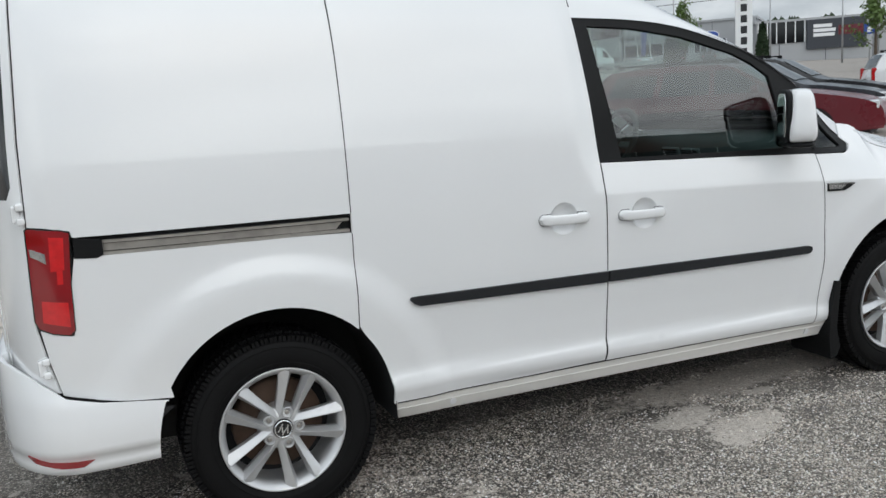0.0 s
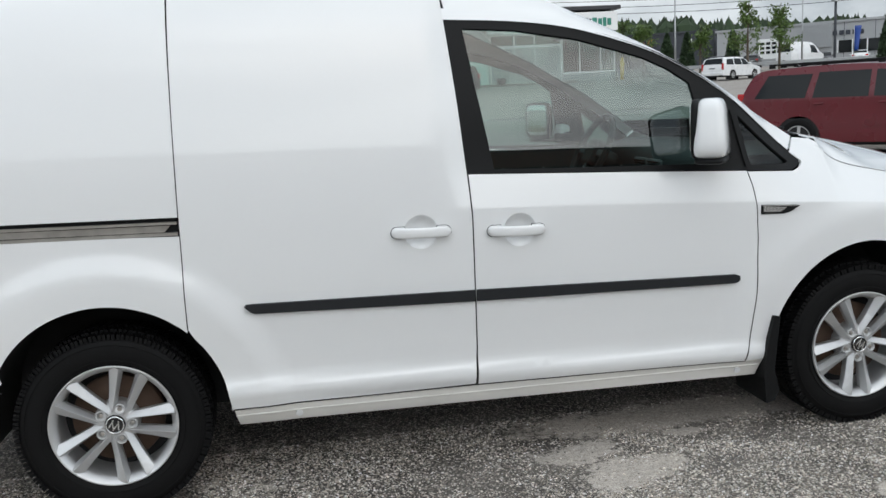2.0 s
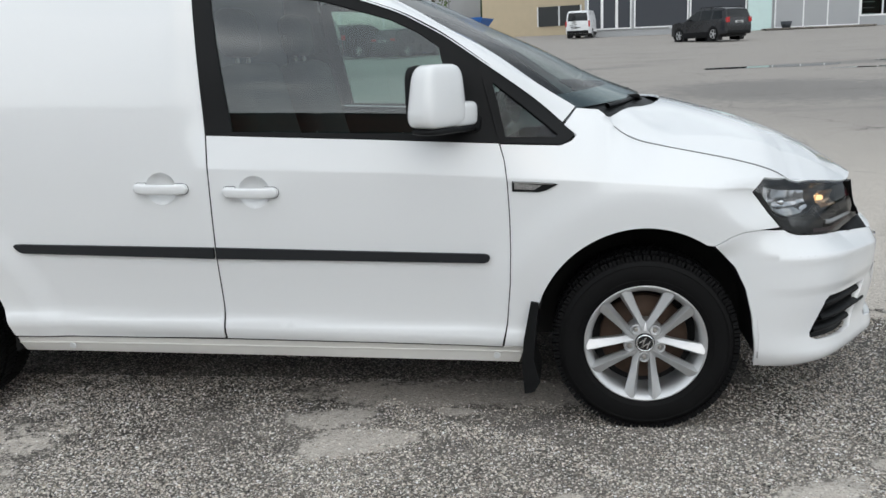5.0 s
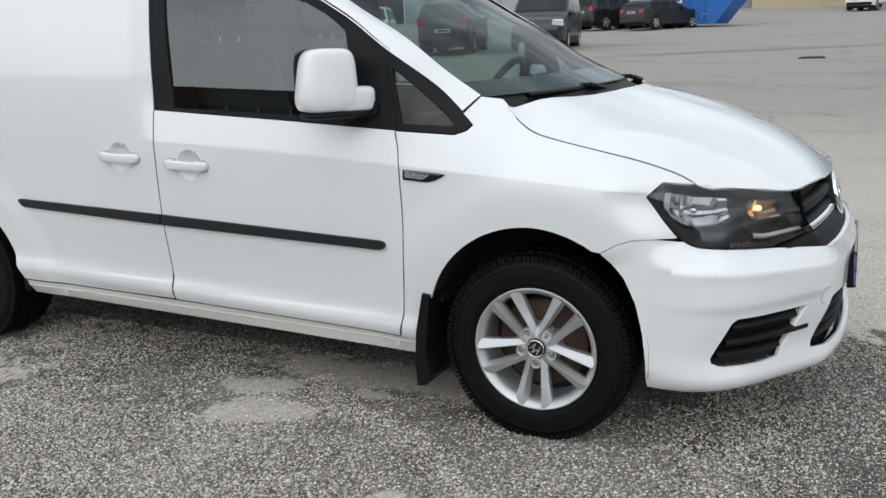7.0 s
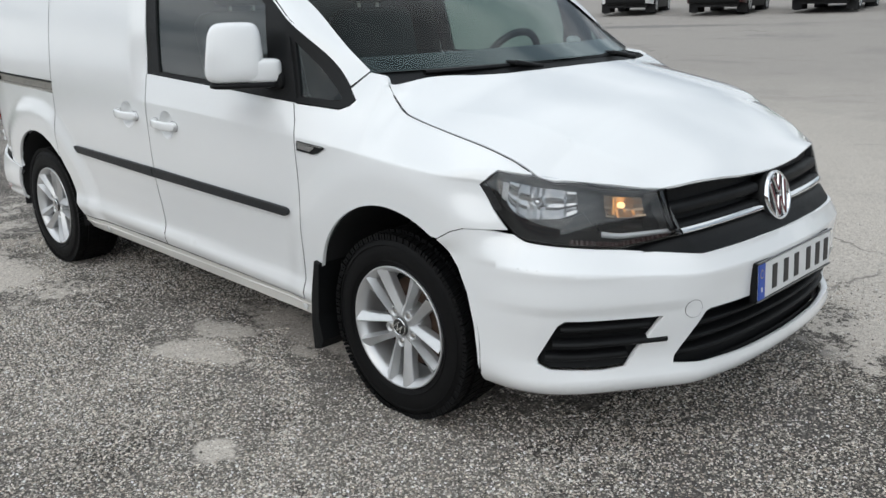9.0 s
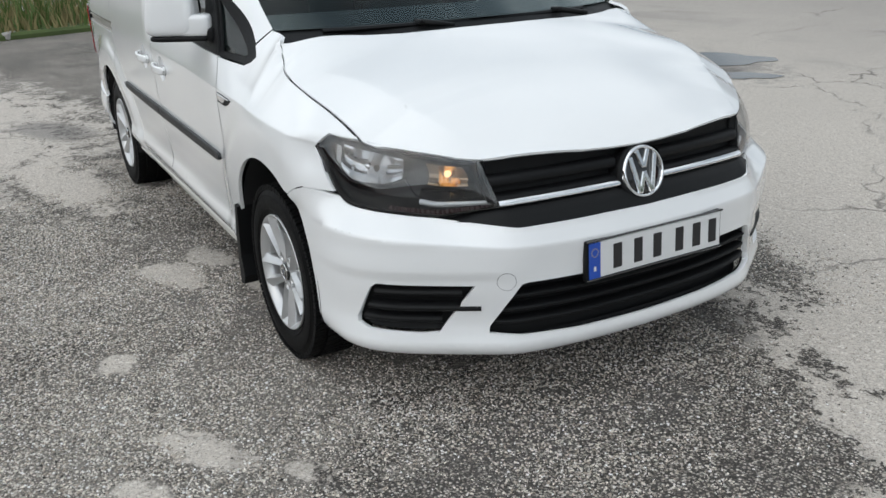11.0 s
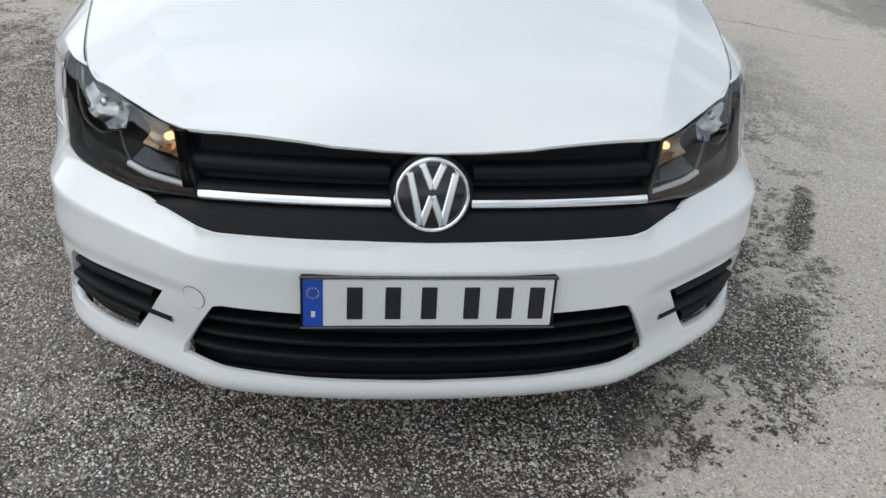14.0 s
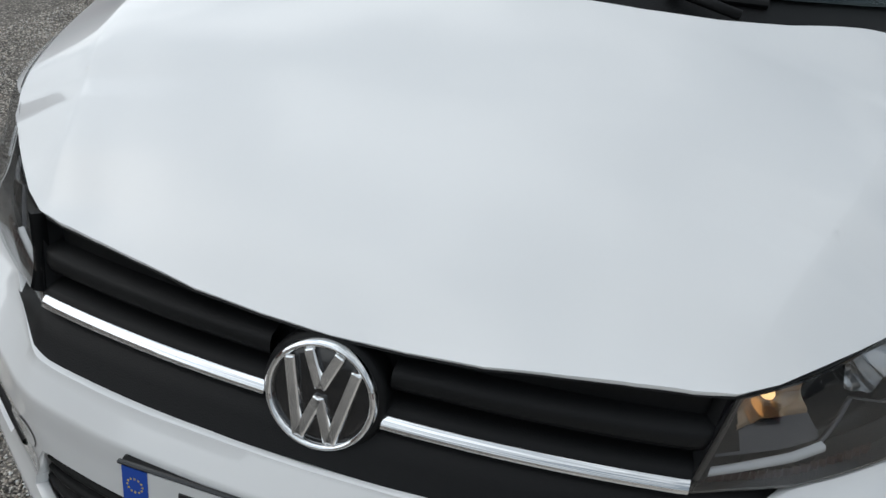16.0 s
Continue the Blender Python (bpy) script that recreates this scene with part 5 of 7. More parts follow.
# door mirrors
def door_mirror(s):
    def blob_rows(c, r, e, n=22, m=18, squash=None):
        rws = []
        for i in range(m + 1):
            v = math.pi * (i / m - 0.5)
            row = []
            for j in range(n + 1):
                u = 2 * math.pi * j / n
                cs = lambda a, k: np.sign(math.cos(a)) * abs(math.cos(a)) ** k
                sn = lambda a, k: np.sign(math.sin(a)) * abs(math.sin(a)) ** k
                p = [cs(v, e) * cs(u, e), cs(v, e) * sn(u, e), sn(v, e)]
                if squash:
                    p = squash(p)
                row.append((c[0] + r[0] * p[0], s * (c[1] + r[1] * p[1]), c[2] + r[2] * p[2]))
            rws.append(row)
        return rws
    taper = lambda p: (p[0] * (1 - 0.15 * p[2]), p[1] * (1 - 0.10 * p[2]) + 0.06 * p[2], p[2])
    cf, sf = math.cos(radians(-33)), math.sin(radians(-33))
    O = np.array((-0.652, -0.955))

    def slant(rws):
        out = []
        for row in rws:
            r = []
            for x, y, z in row:
                y *= s
                p = O + (cf * x - sf * y, sf * x + cf * y)
                r.append((p[0], s * p[1], z))
            out.append(r)
        return out
    mir = patch("door_mirror", slant(blob_rows((0.002, -0.010, 1.147), (0.052, 0.094, 0.100), 0.42, squash=taper)), M_PAINT, van, "white door mirror with black base", flip=s > 0)
    patch("mirror_arm", slant(blob_rows((0.005, 0.076, 1.086), (0.048, 0.068, 0.041), 0.42)), M_PAINT, mir, flip=s > 0)
    patch("mirror_base", slant(blob_rows((0.0, 0.022, 1.040), (0.052, 0.122, 0.012), 0.5)), M_BLACK, mir, "black lower mirror shell", flip=s > 0)
    patch("mirror_rim", slant(blob_rows((-0.046, -0.008, 1.147), (0.014, 0.090, 0.098), 0.4)), M_BLACK, mir, flip=s > 0)
    patch("mirror_glass", slant(blob_rows((-0.058, -0.010, 1.15), (0.004, 0.074, 0.082), 0.4)), M_MIRROR, mir, "mirror glass", flip=s > 0)
    box("mirror_foot", (-0.585, s * -0.848, 1.052), (0.11, 0.06, 0.06), M_BLACK, mir, bevel=0.02, segments=3)


for s in (1, -1):
    door_mirror(s)


# ---- wheels ----
def build_wheel():
    w = new("wheel")
    w.parent = van
    prof = [(0.205, -0.098), (0.212, -0.104), (0.232, -0.109), (0.258, -0.109), (0.281, -0.103), (0.294, -0.092), (0.301, -0.078), (0.305, -0.04), (0.307, 0.0), (0.305, 0.04), (0.301, 0.078), (0.294, 0.092), (0.281, 0.103), (0.258, 0.109), (0.232, 0.109), (0.205, 0.098)]
    prof = [(0.196, -0.094)] + [(0.205 + (r - 0.205) * (1.03 if abs(y) > 0.085 else 0.955), y) for r, y in prof]
    tyre = lathe("tyre", prof, M_RUBBER, w, "black winter tyre", n=72)
    # tread blocks and shoulder lugs, sidewall ribs
    vs, fs = [], []

    def lug(a, da, r0, r1, y0, y1, skew):
        k = len(vs)
        for r in (r0, r1):
            for (aa, y) in ((a, y0), (a + da, y0), (a + da + skew, y1), (a + skew, y1)):
                vs.append((r * math.cos(aa), y, r * math.sin(aa)))
        fs.extend([(k + 4, k + 5, k + 6, k + 7), (k, k + 4, k + 7, k + 3), (k + 1, k + 2, k + 6, k + 5), (k, k + 1, k + 5, k + 4), (k + 3, k + 7, k + 6, k + 2)])
    n = 66
    for i in range(n):
        a = 2 * math.pi * i / n
        da = 2 * math.pi / n
        for y0, y1, sk in ((-0.1045, -0.066, 0.035), (-0.058, -0.004, 0.045), (0.004, 0.058, -0.045), (0.066, 0.1045, -0.035)):
            edge = abs(y0 + y1) > 0.1
            a0 = a + (0.03 if y0 > 0 else 0)
            for half in (0, 1):
                lug(a0 + half * da * 0.43, da * 0.34, 0.288 if edge else 0.298, 0.3062 if edge else 0.3118, y0, y1, sk)
    solid("tread", vs, fs, M_RUBBER, tyre)
    for rr in (0.222, 0.272):
        lathe("sidewall_rib", [(rr - 0.002, -0.1078), (rr, -0.1105), (rr + 0.002, -0.1078)], M_RUBBER, tyre, n=64)
    rim = lathe("rim", [(0.145, 0.06), (0.178, 0.05), (0.182, -0.03), (0.177, -0.072), (0.181, -0.086), (0.189, -0.096), (0.197, -0.105), (0.2015, -0.107), (0.2035, -0.102), (0.200, -0.092)], M_ALLOY, w, "silver alloy rim with ten spokes", n=72)
    lathe("brake_disc", [(0.06, -0.018), (0.145, -0.018), (0.148, -0.01), (0.148, 0.01)], M_RUST, w, "rusty brake disc", n=40)
    # dark disc behind the spokes: the wheel's inner shade as a surface
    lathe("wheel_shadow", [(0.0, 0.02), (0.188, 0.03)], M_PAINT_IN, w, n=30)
    lathe("hub_face", [(0.0, -0.085), (0.034, -0.085), (0.050, -0.080), (0.066, -0.073), (0.073, -0.060), (0.073, -0.02)], M_ALLOY, rim, n=40)

    def spoke(a, lean):
        """One blade of a pair: widening outwards, with a sharp ridge along its slot side."""
        vs, fs = [], []
        st = [(0.040, 0.022, 0.0125, -0.080), (0.075, 0.027, 0.0130, -0.087), (0.115, 0.032, 0.0155, -0.093), (0.150, 0.037, 0.0185, -0.098), (0.178, 0.041, 0.0215, -0.102), (0.1955, 0.0435, 0.0235, -0.104)]
        for r, mid, h, y in st:
            off = lean * mid
            c, sn_ = math.cos(a), math.sin(a)
            x = math.sqrt(max(1e-6, r * r - off * off))
            ridge = off - lean * h * 0.42
            for u, yy in ((off - lean * h, y + 0.020), (ridge - lean * 0.0012, y - 0.005), (ridge + lean * 0.0012, y - 0.005), (off + lean * h * 0.94, y + 0.010), (off + lean * h, y + 0.015), (off + lean * h * 0.8, y + 0.040), (off - lean * h * 0.9, y + 0.040)):
                vs.append((x * c - u * sn_, yy, x * sn_ + u * c))
        m = 7
        for i in range(len(st) - 1):
            for j in range(m):
                fs.append((i * m + j, (i + 1) * m + j, (i + 1) * m + (j + 1) % m, i * m + (j + 1) % m))
        solid("spoke", vs, fs, M_ALLOY, rim)
    for i in range(5):
        a = 2 * math.pi * i / 5 + math.radians(90)
        spoke(a, -1.0)
        spoke(a, 1.0)
        o = lathe("nut_seat", [(0.0, -0.070), (0.0125, -0.070), (0.0135, -0.086), (0.0165, -0.088), (0.0185, -0.084), (0.0185, -0.05)], M_ALLOY, rim, n=18)
        o.location = (0.053 * math.cos(a), 0.0, 0.053 * math.sin(a))
        # dark lining gives the nut recess its shade
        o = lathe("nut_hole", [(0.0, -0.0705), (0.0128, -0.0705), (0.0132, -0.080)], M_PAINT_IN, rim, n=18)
        o.location = (0.053 * math.cos(a), 0.0, 0.053 * math.sin(a))
        o = lathe("wheel_nut", [(0.0, -0.083), (0.004, -0.084), (0.0078, -0.083), (0.0085, -0.06)], M_STEEL, rim, n=6)
        o.location = (0.053 * math.cos(a), 0.0, 0.053 * math.sin(a))
    cap = lathe("centre_cap", [(0.0, -0.094), (0.026, -0.094), (0.031, -0.092), (0.033, -0.086)], M_GLOSSBLACK, rim, "dark centre cap with chrome ring", n=32)
    lathe("cap_ring", [(0.0255, -0.094), (0.0275, -0.0965), (0.0295, -0.094)], M_CHROME, rim, n=32)
    for u, v, t in ((-0.012, 0.003, 14), (-0.004, -0.004, -22), (0.004, -0.004, 22), (0.012, 0.003, -14)):
        box("cap_bar", (u, -0.0955, v), (0.0042, 0.003, 0.030), M_CHROME, rim, rot=(0, t, 0))
    return w


wheel = build_wheel()
wheel.matrix_local = pose(0, -0.763, HUB_Z + 0.008, 0, 38, 0)
for x, y, spin, rz in ((-WHEELBASE, -0.763, 20, 0), (0, 0.763, 40, 180), (-WHEELBASE, 0.763, 10, 180)):
    made = {}
    for o in (wheel, *wheel.children_recursive):
        made[o] = o.copy()
        scene.collection.objects.link(made[o])
        made[o].parent = made.get(o.parent, o.parent)
    made[wheel].matrix_local = pose(x, y, HUB_Z + 0.008, 0, spin, rz)

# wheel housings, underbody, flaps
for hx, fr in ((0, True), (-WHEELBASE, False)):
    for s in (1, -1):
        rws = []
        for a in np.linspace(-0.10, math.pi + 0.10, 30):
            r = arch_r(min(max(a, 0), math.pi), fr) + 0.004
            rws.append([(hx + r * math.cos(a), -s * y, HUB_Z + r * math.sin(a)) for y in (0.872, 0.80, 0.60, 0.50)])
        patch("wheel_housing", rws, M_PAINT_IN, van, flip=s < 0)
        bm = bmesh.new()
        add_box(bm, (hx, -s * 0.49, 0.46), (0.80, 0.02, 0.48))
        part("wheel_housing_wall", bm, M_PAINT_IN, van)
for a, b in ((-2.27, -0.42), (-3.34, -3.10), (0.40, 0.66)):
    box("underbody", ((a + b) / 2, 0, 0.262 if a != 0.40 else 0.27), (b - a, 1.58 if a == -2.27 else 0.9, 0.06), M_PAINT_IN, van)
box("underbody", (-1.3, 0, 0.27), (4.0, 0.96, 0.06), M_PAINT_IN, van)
for s in (1, -1):
    bm = bmesh.new()
    prof = [(-0.378, 0.455), (-0.352, 0.45), (-0.362, 0.36), (-0.372, 0.25), (-0.352, 0.17), (-0.372, 0.135), (-0.405, 0.128), (-0.412, 0.22), (-0.405, 0.32)]
    fr_ = [bm.verts.new((x, -s * 0.897, z)) for x, z in prof]
    bk_ = [bm.verts.new((x, -s * 0.68, z)) for x, z in prof]
    for i in range(len(prof)):
        j = (i + 1) % len(prof)
        bm.faces.new((fr_[i], fr_[j], bk_[j], bk_[i]))
    bm.faces.new(fr_[::-1])
    bm.faces.new(bk_)
    bmesh.ops.recalc_face_normals(bm, faces=bm.faces)
    part("mud_flap", bm, M_BLACK, van, "black rubber mud flap")

# ---- cabin ----
rws = []
for y in np.linspace(-0.70, 0.70, 29):
    k = 1 - (y / 0.74) ** 2
    hood_b = 0.035 * math.exp(-((y - 0.37) / 0.17) ** 2)
    rws.append([(0.0 + 0.10 * k - 0.1, y, 1.035), (-0.25, y, 1.03 + hood_b * 0.6), (-0.40, y, 1.02 + hood_b), (-0.47, y, 0.985 + hood_b), (-0.485, y, 0.90), (-0.45, y, 0.75), (-0.42, y, 0.60)])
dash = patch("dashboard", rws, M_DARKIN, van, "black dashboard with round vents", flip=True)
for y in (-0.13, 0.02):
    v = new("centre_vent")
    v.parent = dash
    v.matrix_local = pose(-0.488, y, 0.955, 0, -12, 0)
    box("vent_frame", (0, 0, 0), (0.02, 0.125, 0.06), M_GREYIN, v, bevel=0.006)
    for k in range(4):
        box("vent_slat", (-0.009, 0, -0.02 + k * 0.0135), (0.006, 0.105, 0.005), M_GLOSSBLACK, v)
for y in (-0.16, -0.06, 0.04):
    o = lathe("heater_knob", [(0.0, -0.018), (0.020, -0.018), (0.026, -0.01), (0.026, 0.01)], M_GREYIN, dash, n=20)
    o.matrix_local = pose(-0.485, y, 0.86, 0, 0, 90)
box("radio", (-0.487, -0.06, 0.91), (0.012, 0.20, 0.035), M_GLOSSBLACK, dash, bevel=0.003)
sw = new("steering_wheel")
sw.parent = van
sw["label"] = "black three-spoke steering wheel"
sw.matrix_local = pose(-0.60, 0.37, 1.0, 0, -62, 0)
vs = [((0.185 + 0.016 * math.cos(b)) * math.cos(a), (0.185 + 0.016 * math.cos(b)) * math.sin(a), 0.016 * math.sin(b)) for a in np.linspace(0, 2 * math.pi, 40, endpoint=False) for b in np.linspace(0, 2 * math.pi, 10, endpoint=False)]
fs = [(i * 10 + j, ((i + 1) % 40) * 10 + j, ((i + 1) % 40) * 10 + (j + 1) % 10, i * 10 + (j + 1) % 10) for i in range(40) for j in range(10)]
solid("wheel_rim", vs, fs, M_DARKIN, sw, smooth=True)
box("wheel_boss", (0, 0, -0.01), (0.13, 0.15, 0.05), M_DARKIN, sw, bevel=0.02, segments=3)
for a in (90, 270, 180):
    box("wheel_spoke", (0.12 * math.cos(radians(a)), 0.12 * math.sin(radians(a)), -0.005), (0.13, 0.035, 0.016), M_GREYIN, sw, rot=(0, 0, a), bevel=0.005)
tube("steering_column", (-0.585, 0.37, 0.99), (-0.40, 0.37, 0.89), 0.045, M_DARKIN, van, n=14)
for y in (-0.37, 0.37):
    seat = new("seat")
    seat.parent = van
    seat["label"] = "dark cloth front seat with headrest"
    seat.location = (-0.13, y, -0.03)
    box("seat_base", (-1.02, 0, 0.66), (0.54, 0.50, 0.16), M_SEAT, seat, bevel=0.05, segments=3, smooth=True)
    box("backrest", (-1.30, 0, 1.0), (0.15, 0.48, 0.62), M_SEAT, seat, rot=(0, -14, 0), bevel=0.06, segments=3, smooth=True)
    box("headrest", (-1.39, 0, 1.42), (0.10, 0.27, 0.19), M_SEAT, seat, rot=(0, -8, 0), bevel=0.045, segments=3, smooth=True)
    for d in (-0.06, 0.06):
        tube("headrest_post", (-1.375, d, 1.26), (-1.385, d, 1.36), 0.008, M_STEEL, seat, n=8)
bm = bmesh.new()
add_box(bm, (-1.70, 0, 0.98), (0.02, 1.44, 1.30))
part("bulkhead", bm, M_GREYIN, van, "grey load bay bulkhead")
box("cabin_floor", (-0.95, 0, 0.42), (1.2, 1.60, 0.04), M_DARKIN, van)
for s in (1, -1):
    box("door_lining", (-0.95, -s * 0.815, 0.70), (1.0, 0.03, 0.62), M_DARKIN, van, bevel=0.01)
    box("armrest", (-1.0, -s * 0.775, 0.86), (0.5, 0.06, 0.05), M_DARKIN, van, bevel=0.015)
box("roof_lining", (-1.35, 0, 1.70), (0.5, 1.2, 0.02), M_GREYIN, van)
box("inner_mirror", (-0.86, 0.0, 1.55), (0.03, 0.22, 0.07), M_DARKIN, van, bevel=0.012)


# ---- ground ----
def ground_z(x, y):
    r = 0.037 * max(0.0, y - 6.0)
    return r * r / (r + 0.06) if r > 0 else 0.0


rr = np.unique(np.r_[np.linspace(0, 12, 25), np.geomspace(12, 2500, 60)])
aa_ = np.linspace(0, 2 * math.pi, 145)[:-1]
vs = [(0, 0, 0)]
for r in rr[1:]:
    for a in aa_:
        x, y = r * math.cos(a), r * math.sin(a)
        vs.append((x, y, ground_z(x, y) if r < 200 else ground_z(x * 200 / r, y * 200 / r)))
k = len(aa_)
fs = [(0, 1 + j, 1 + (j + 1) % k) for j in range(k)]
for i in range(len(rr) - 2):
    for j in range(k):
        fs.append((1 + i * k + j, 1 + (i + 1) * k + j, 1 + (i + 1) * k + (j + 1) % k, 1 + i * k + (j + 1) % k))
tagged(solid("ground", vs, fs, M_ASPHALT, None, "", True), "worn grey asphalt parking lot with loose gravel", "ground", kind="structure")


# ---- parked vehicles ----
M_TYRE_FAR = M_RUBBER
M_DGLASS = mat("dark car glass", (0.010, 0.012, 0.013), 0.06, 0, 0.0, spec=0.35)
M_FARLIGHT = mat("clear car lamp", (0.72, 0.74, 0.76), 0.15, 0.3, 0.5)


def car_paint(name, color, rough=0.28):
    return mat(name, color, rough, 0, 0.3, 4, 0.04)


def vehicle(label, category, m, paint, contour, belt, width, axles, wheel_r, windows, screen, back, trim=None, lights=(), rails=False, tumble=0.34, plate=(True, True), group="parked vehicles", clad=None, handles=()):
    """A parked car: x forward from its middle. contour runs from the rear lower corner over the roof to the front."""
    car = thing("car" if category in ("car", "estate car", "suv") else "parked_van", label, category, m, group)
    c = spline(contour, 4)
    c = c[np.r_[True, np.hypot(*np.diff(c, axis=0).T) > 1e-4]]
    x0, x1 = contour[0][0], contour[-1][0]
    L = x1 - x0
    wf = curve_fn([x0 - 0.1, x0, x0 + 0.12, x0 + 0.5, (x0 + x1) / 2, x1 - 0.7, x1 - 0.2, x1, x1 + 0.1], [width * 0.86, width * 0.90, width * 0.95, width * 0.99, width, width * 0.985, width * 0.90, width * 0.76, width * 0.70])

    def sy(x, z, o=0.0):
        w = wf(x) - tumble * max(0.0, z - belt) - 0.10 * max(0.0, 0.42 - z)
        w -= 0.25 * max(0.0, z - belt - 0.35) ** 2
        return w + o
    bottom = []
    for hx in sorted(axles, reverse=True):
        a = np.linspace(-0.15, math.pi + 0.15, 15)
        bottom += [(hx + (wheel_r + 0.045) * math.cos(t), wheel_r + (wheel_r + 0.045) * math.sin(t)) for t in a]
    outline = [tuple(p) for p in c] + bottom
    for s in (1, -1):
        sheet("body_side", outline, lambda x, z, s=s: (x, -s * sy(x, z), z), paint, car, step=0.12, depth=0, flip=s < 0)
        for poly in windows:
            sheet("side_window", poly, lambda x, z, s=s: (x, -s * sy(x, z, 0.006), z), M_DGLASS, car, "dark side window", step=0.15, depth=0.008, flip=s < 0)
        if trim is not None:
            z0, z1, mt = trim
            sheet("side_moulding", [(min(axles) + wheel_r + 0.08, z0), (max(axles) - wheel_r - 0.08, z0), (max(axles) - wheel_r - 0.08, z1), (min(axles) + wheel_r + 0.08, z1)], lambda x, z, s=s: (x, -s * sy(x, z, 0.014), z), mt, car, step=0.3, depth=0.014, flip=s < 0)
        for hx, hz in handles:
            box("door_handle", (hx, -s * sy(hx, hz, 0.012), hz), (0.16, 0.03, 0.03), paint, car, bevel=0.01)
        if rails:
            bm = bmesh.new()
            rx = [p for p in c if p[1] > max(c[:, 1]) - 0.06]
            a, b = min(p[0] for p in rx) + 0.1, max(p[0] for p in rx) - 0.1
            zt = max(c[:, 1])
            yy = -s * (sy((a + b) / 2, zt) - 0.03)
            add_box(bm, ((a + b) / 2, yy, zt + 0.045), (b - a, 0.035, 0.03), bevel=0.01)
            for xx in (a + 0.05, (a + b) / 2, b - 0.05):
                add_box(bm, (xx, yy, zt + 0.012), (0.10, 0.035, 0.045), bevel=0.008)
            part("roof_rail", bm, M_BLACK, car)
        if clad:
            sheet("sill_cladding", [(min(axles) + wheel_r + 0.05, 0.2), (max(axles) - wheel_r - 0.05, 0.2), (max(axles) - wheel_r - 0.05, clad), (min(axles) + wheel_r + 0.05, clad)], lambda x, z, s=s: (x, -s * sy(x, z, 0.012), z), M_BLACK, car, step=0.3, depth=0.02, flip=s < 0)
        mx = screen[0] - 0.32
        box("door_mirror", (mx, -s * (sy(mx, belt) + 0.10), belt + 0.07), (0.12, 0.20, 0.13), paint, car, bevel=0.04, segments=2, smooth=True)
    rows = [[(x, t * sy(x, z), z + 0.02 * (1 - t * t) * (1 if 0.1 < i / len(c) < 0.9 else 0)) for t in np.linspace(-1, 1, 9)] for i, (x, z) in enumerate(c)]
    patch("body_shell", rows, paint, car)

    def across(name, a, b, inset, mt, lab=""):
        seg = [p for p in c if min(a, b) <= p[0] <= max(a, b) and p[1] >= belt - 0.02]
        if len(seg) < 2:
            return None
        rws = []
        for i, (x, z) in enumerate(seg):
            rws.append([(x, t * (sy(x, z) - inset), z + 0.012 + 0.02 * (1 - t * t)) for t in np.linspace(-1, 1, 9)])
        d = np.array(seg[-1]) - np.array(seg[0])
        n = np.array((-d[1], d[0])) / np.hypot(*d)
        rws = [[(x + n[0] * 0.008, y, z + n[1] * 0.008) for x, y, z in r] for r in rws]
        return patch(name, rws, mt, car, lab)
    across("windscreen", screen[1], screen[0], 0.07, M_DGLASS)
    across("back_window", back[0], back[1], 0.09, M_DGLASS)
    box("underbody", (0, 0, 0.27), (L * 0.92, width * 1.5, 0.14), M_PAINT_IN, car)
    for hx in axles:
        for s in (1, -1):
            box("wheel_well", (hx, -s * (width - 0.17), wheel_r + 0.02), (wheel_r * 2.1, 0.30, wheel_r * 1.9), M_PAINT_IN, car)
            w = new("wheel")
            w.parent = car
            w.matrix_local = pose(hx, -s * (width - 0.10), wheel_r, 0, random.uniform(0, 70), 0 if s > 0 else 180)
            k = wheel_r / 0.31
            lathe("tyre", [(0.20 * k, -0.095), (0.25 * k, -0.105), (0.29 * k, -0.098), (0.31 * k, -0.06), (0.31 * k, 0.06), (0.29 * k, 0.09)], M_TYRE_FAR, w, n=28)
            # near-black disc standing for the shade behind the spokes
            lathe("rim_disc", [(0.0, -0.055), (0.19 * k, -0.05)], M_PAINT_IN, w, n=20)
            lathe("rim", [(0.185 * k, -0.05), (0.19 * k, -0.085), (0.203 * k, -0.10), (0.205 * k, -0.09)], M_ALLOY, w, n=28)
            for i in range(5):
                a = 2 * math.pi * i / 5
                box("spoke", (0.10 * k * math.cos(a), -0.078, 0.10 * k * math.sin(a)), (0.19 * k, 0.02, 0.05 * k), M_ALLOY, w, rot=(0, -math.degrees(a), 0), bevel=0.006)
    for nm, x, y, z, sx, sy_, sz, mt in lights:
        for s in (1, -1):
            box(nm, (x, s * y, z), (sx, sy_, sz), mt, car, bevel=0.02, segments=2)
    if plate[0]:
        box("number_plate", (x0 - 0.01, 0, plate[2] if len(plate) > 2 else 0.75), (0.02, 0.52, 0.11), M_PLATE, car)
        box("plate_bar", (x0 - 0.022, 0, plate[2] if len(plate) > 2 else 0.75), (0.006, 0.38, 0.06), M_INK, car)
    if plate[1]:
        box("number_plate", (x1 + 0.01, 0, 0.45), (0.02, 0.52, 0.11), M_PLATE, car)
        box("plate_bar", (x1 + 0.022, 0, 0.45), (0.006, 0.38, 0.06), M_INK, car)
    for x, sgn in ((x0, -1), (x1, 1)):
        box("bumper", (x - sgn * 0.05, 0, 0.43), (0.16, width * (1.72 if sgn < 0 else 1.5), 0.22), M_BLACK if clad else paint, car, bevel=0.05, segments=2, smooth=True)
    return car


def at(x, y, heading):
    return pose(x, y, ground_z(x, y), 0, 0, heading)


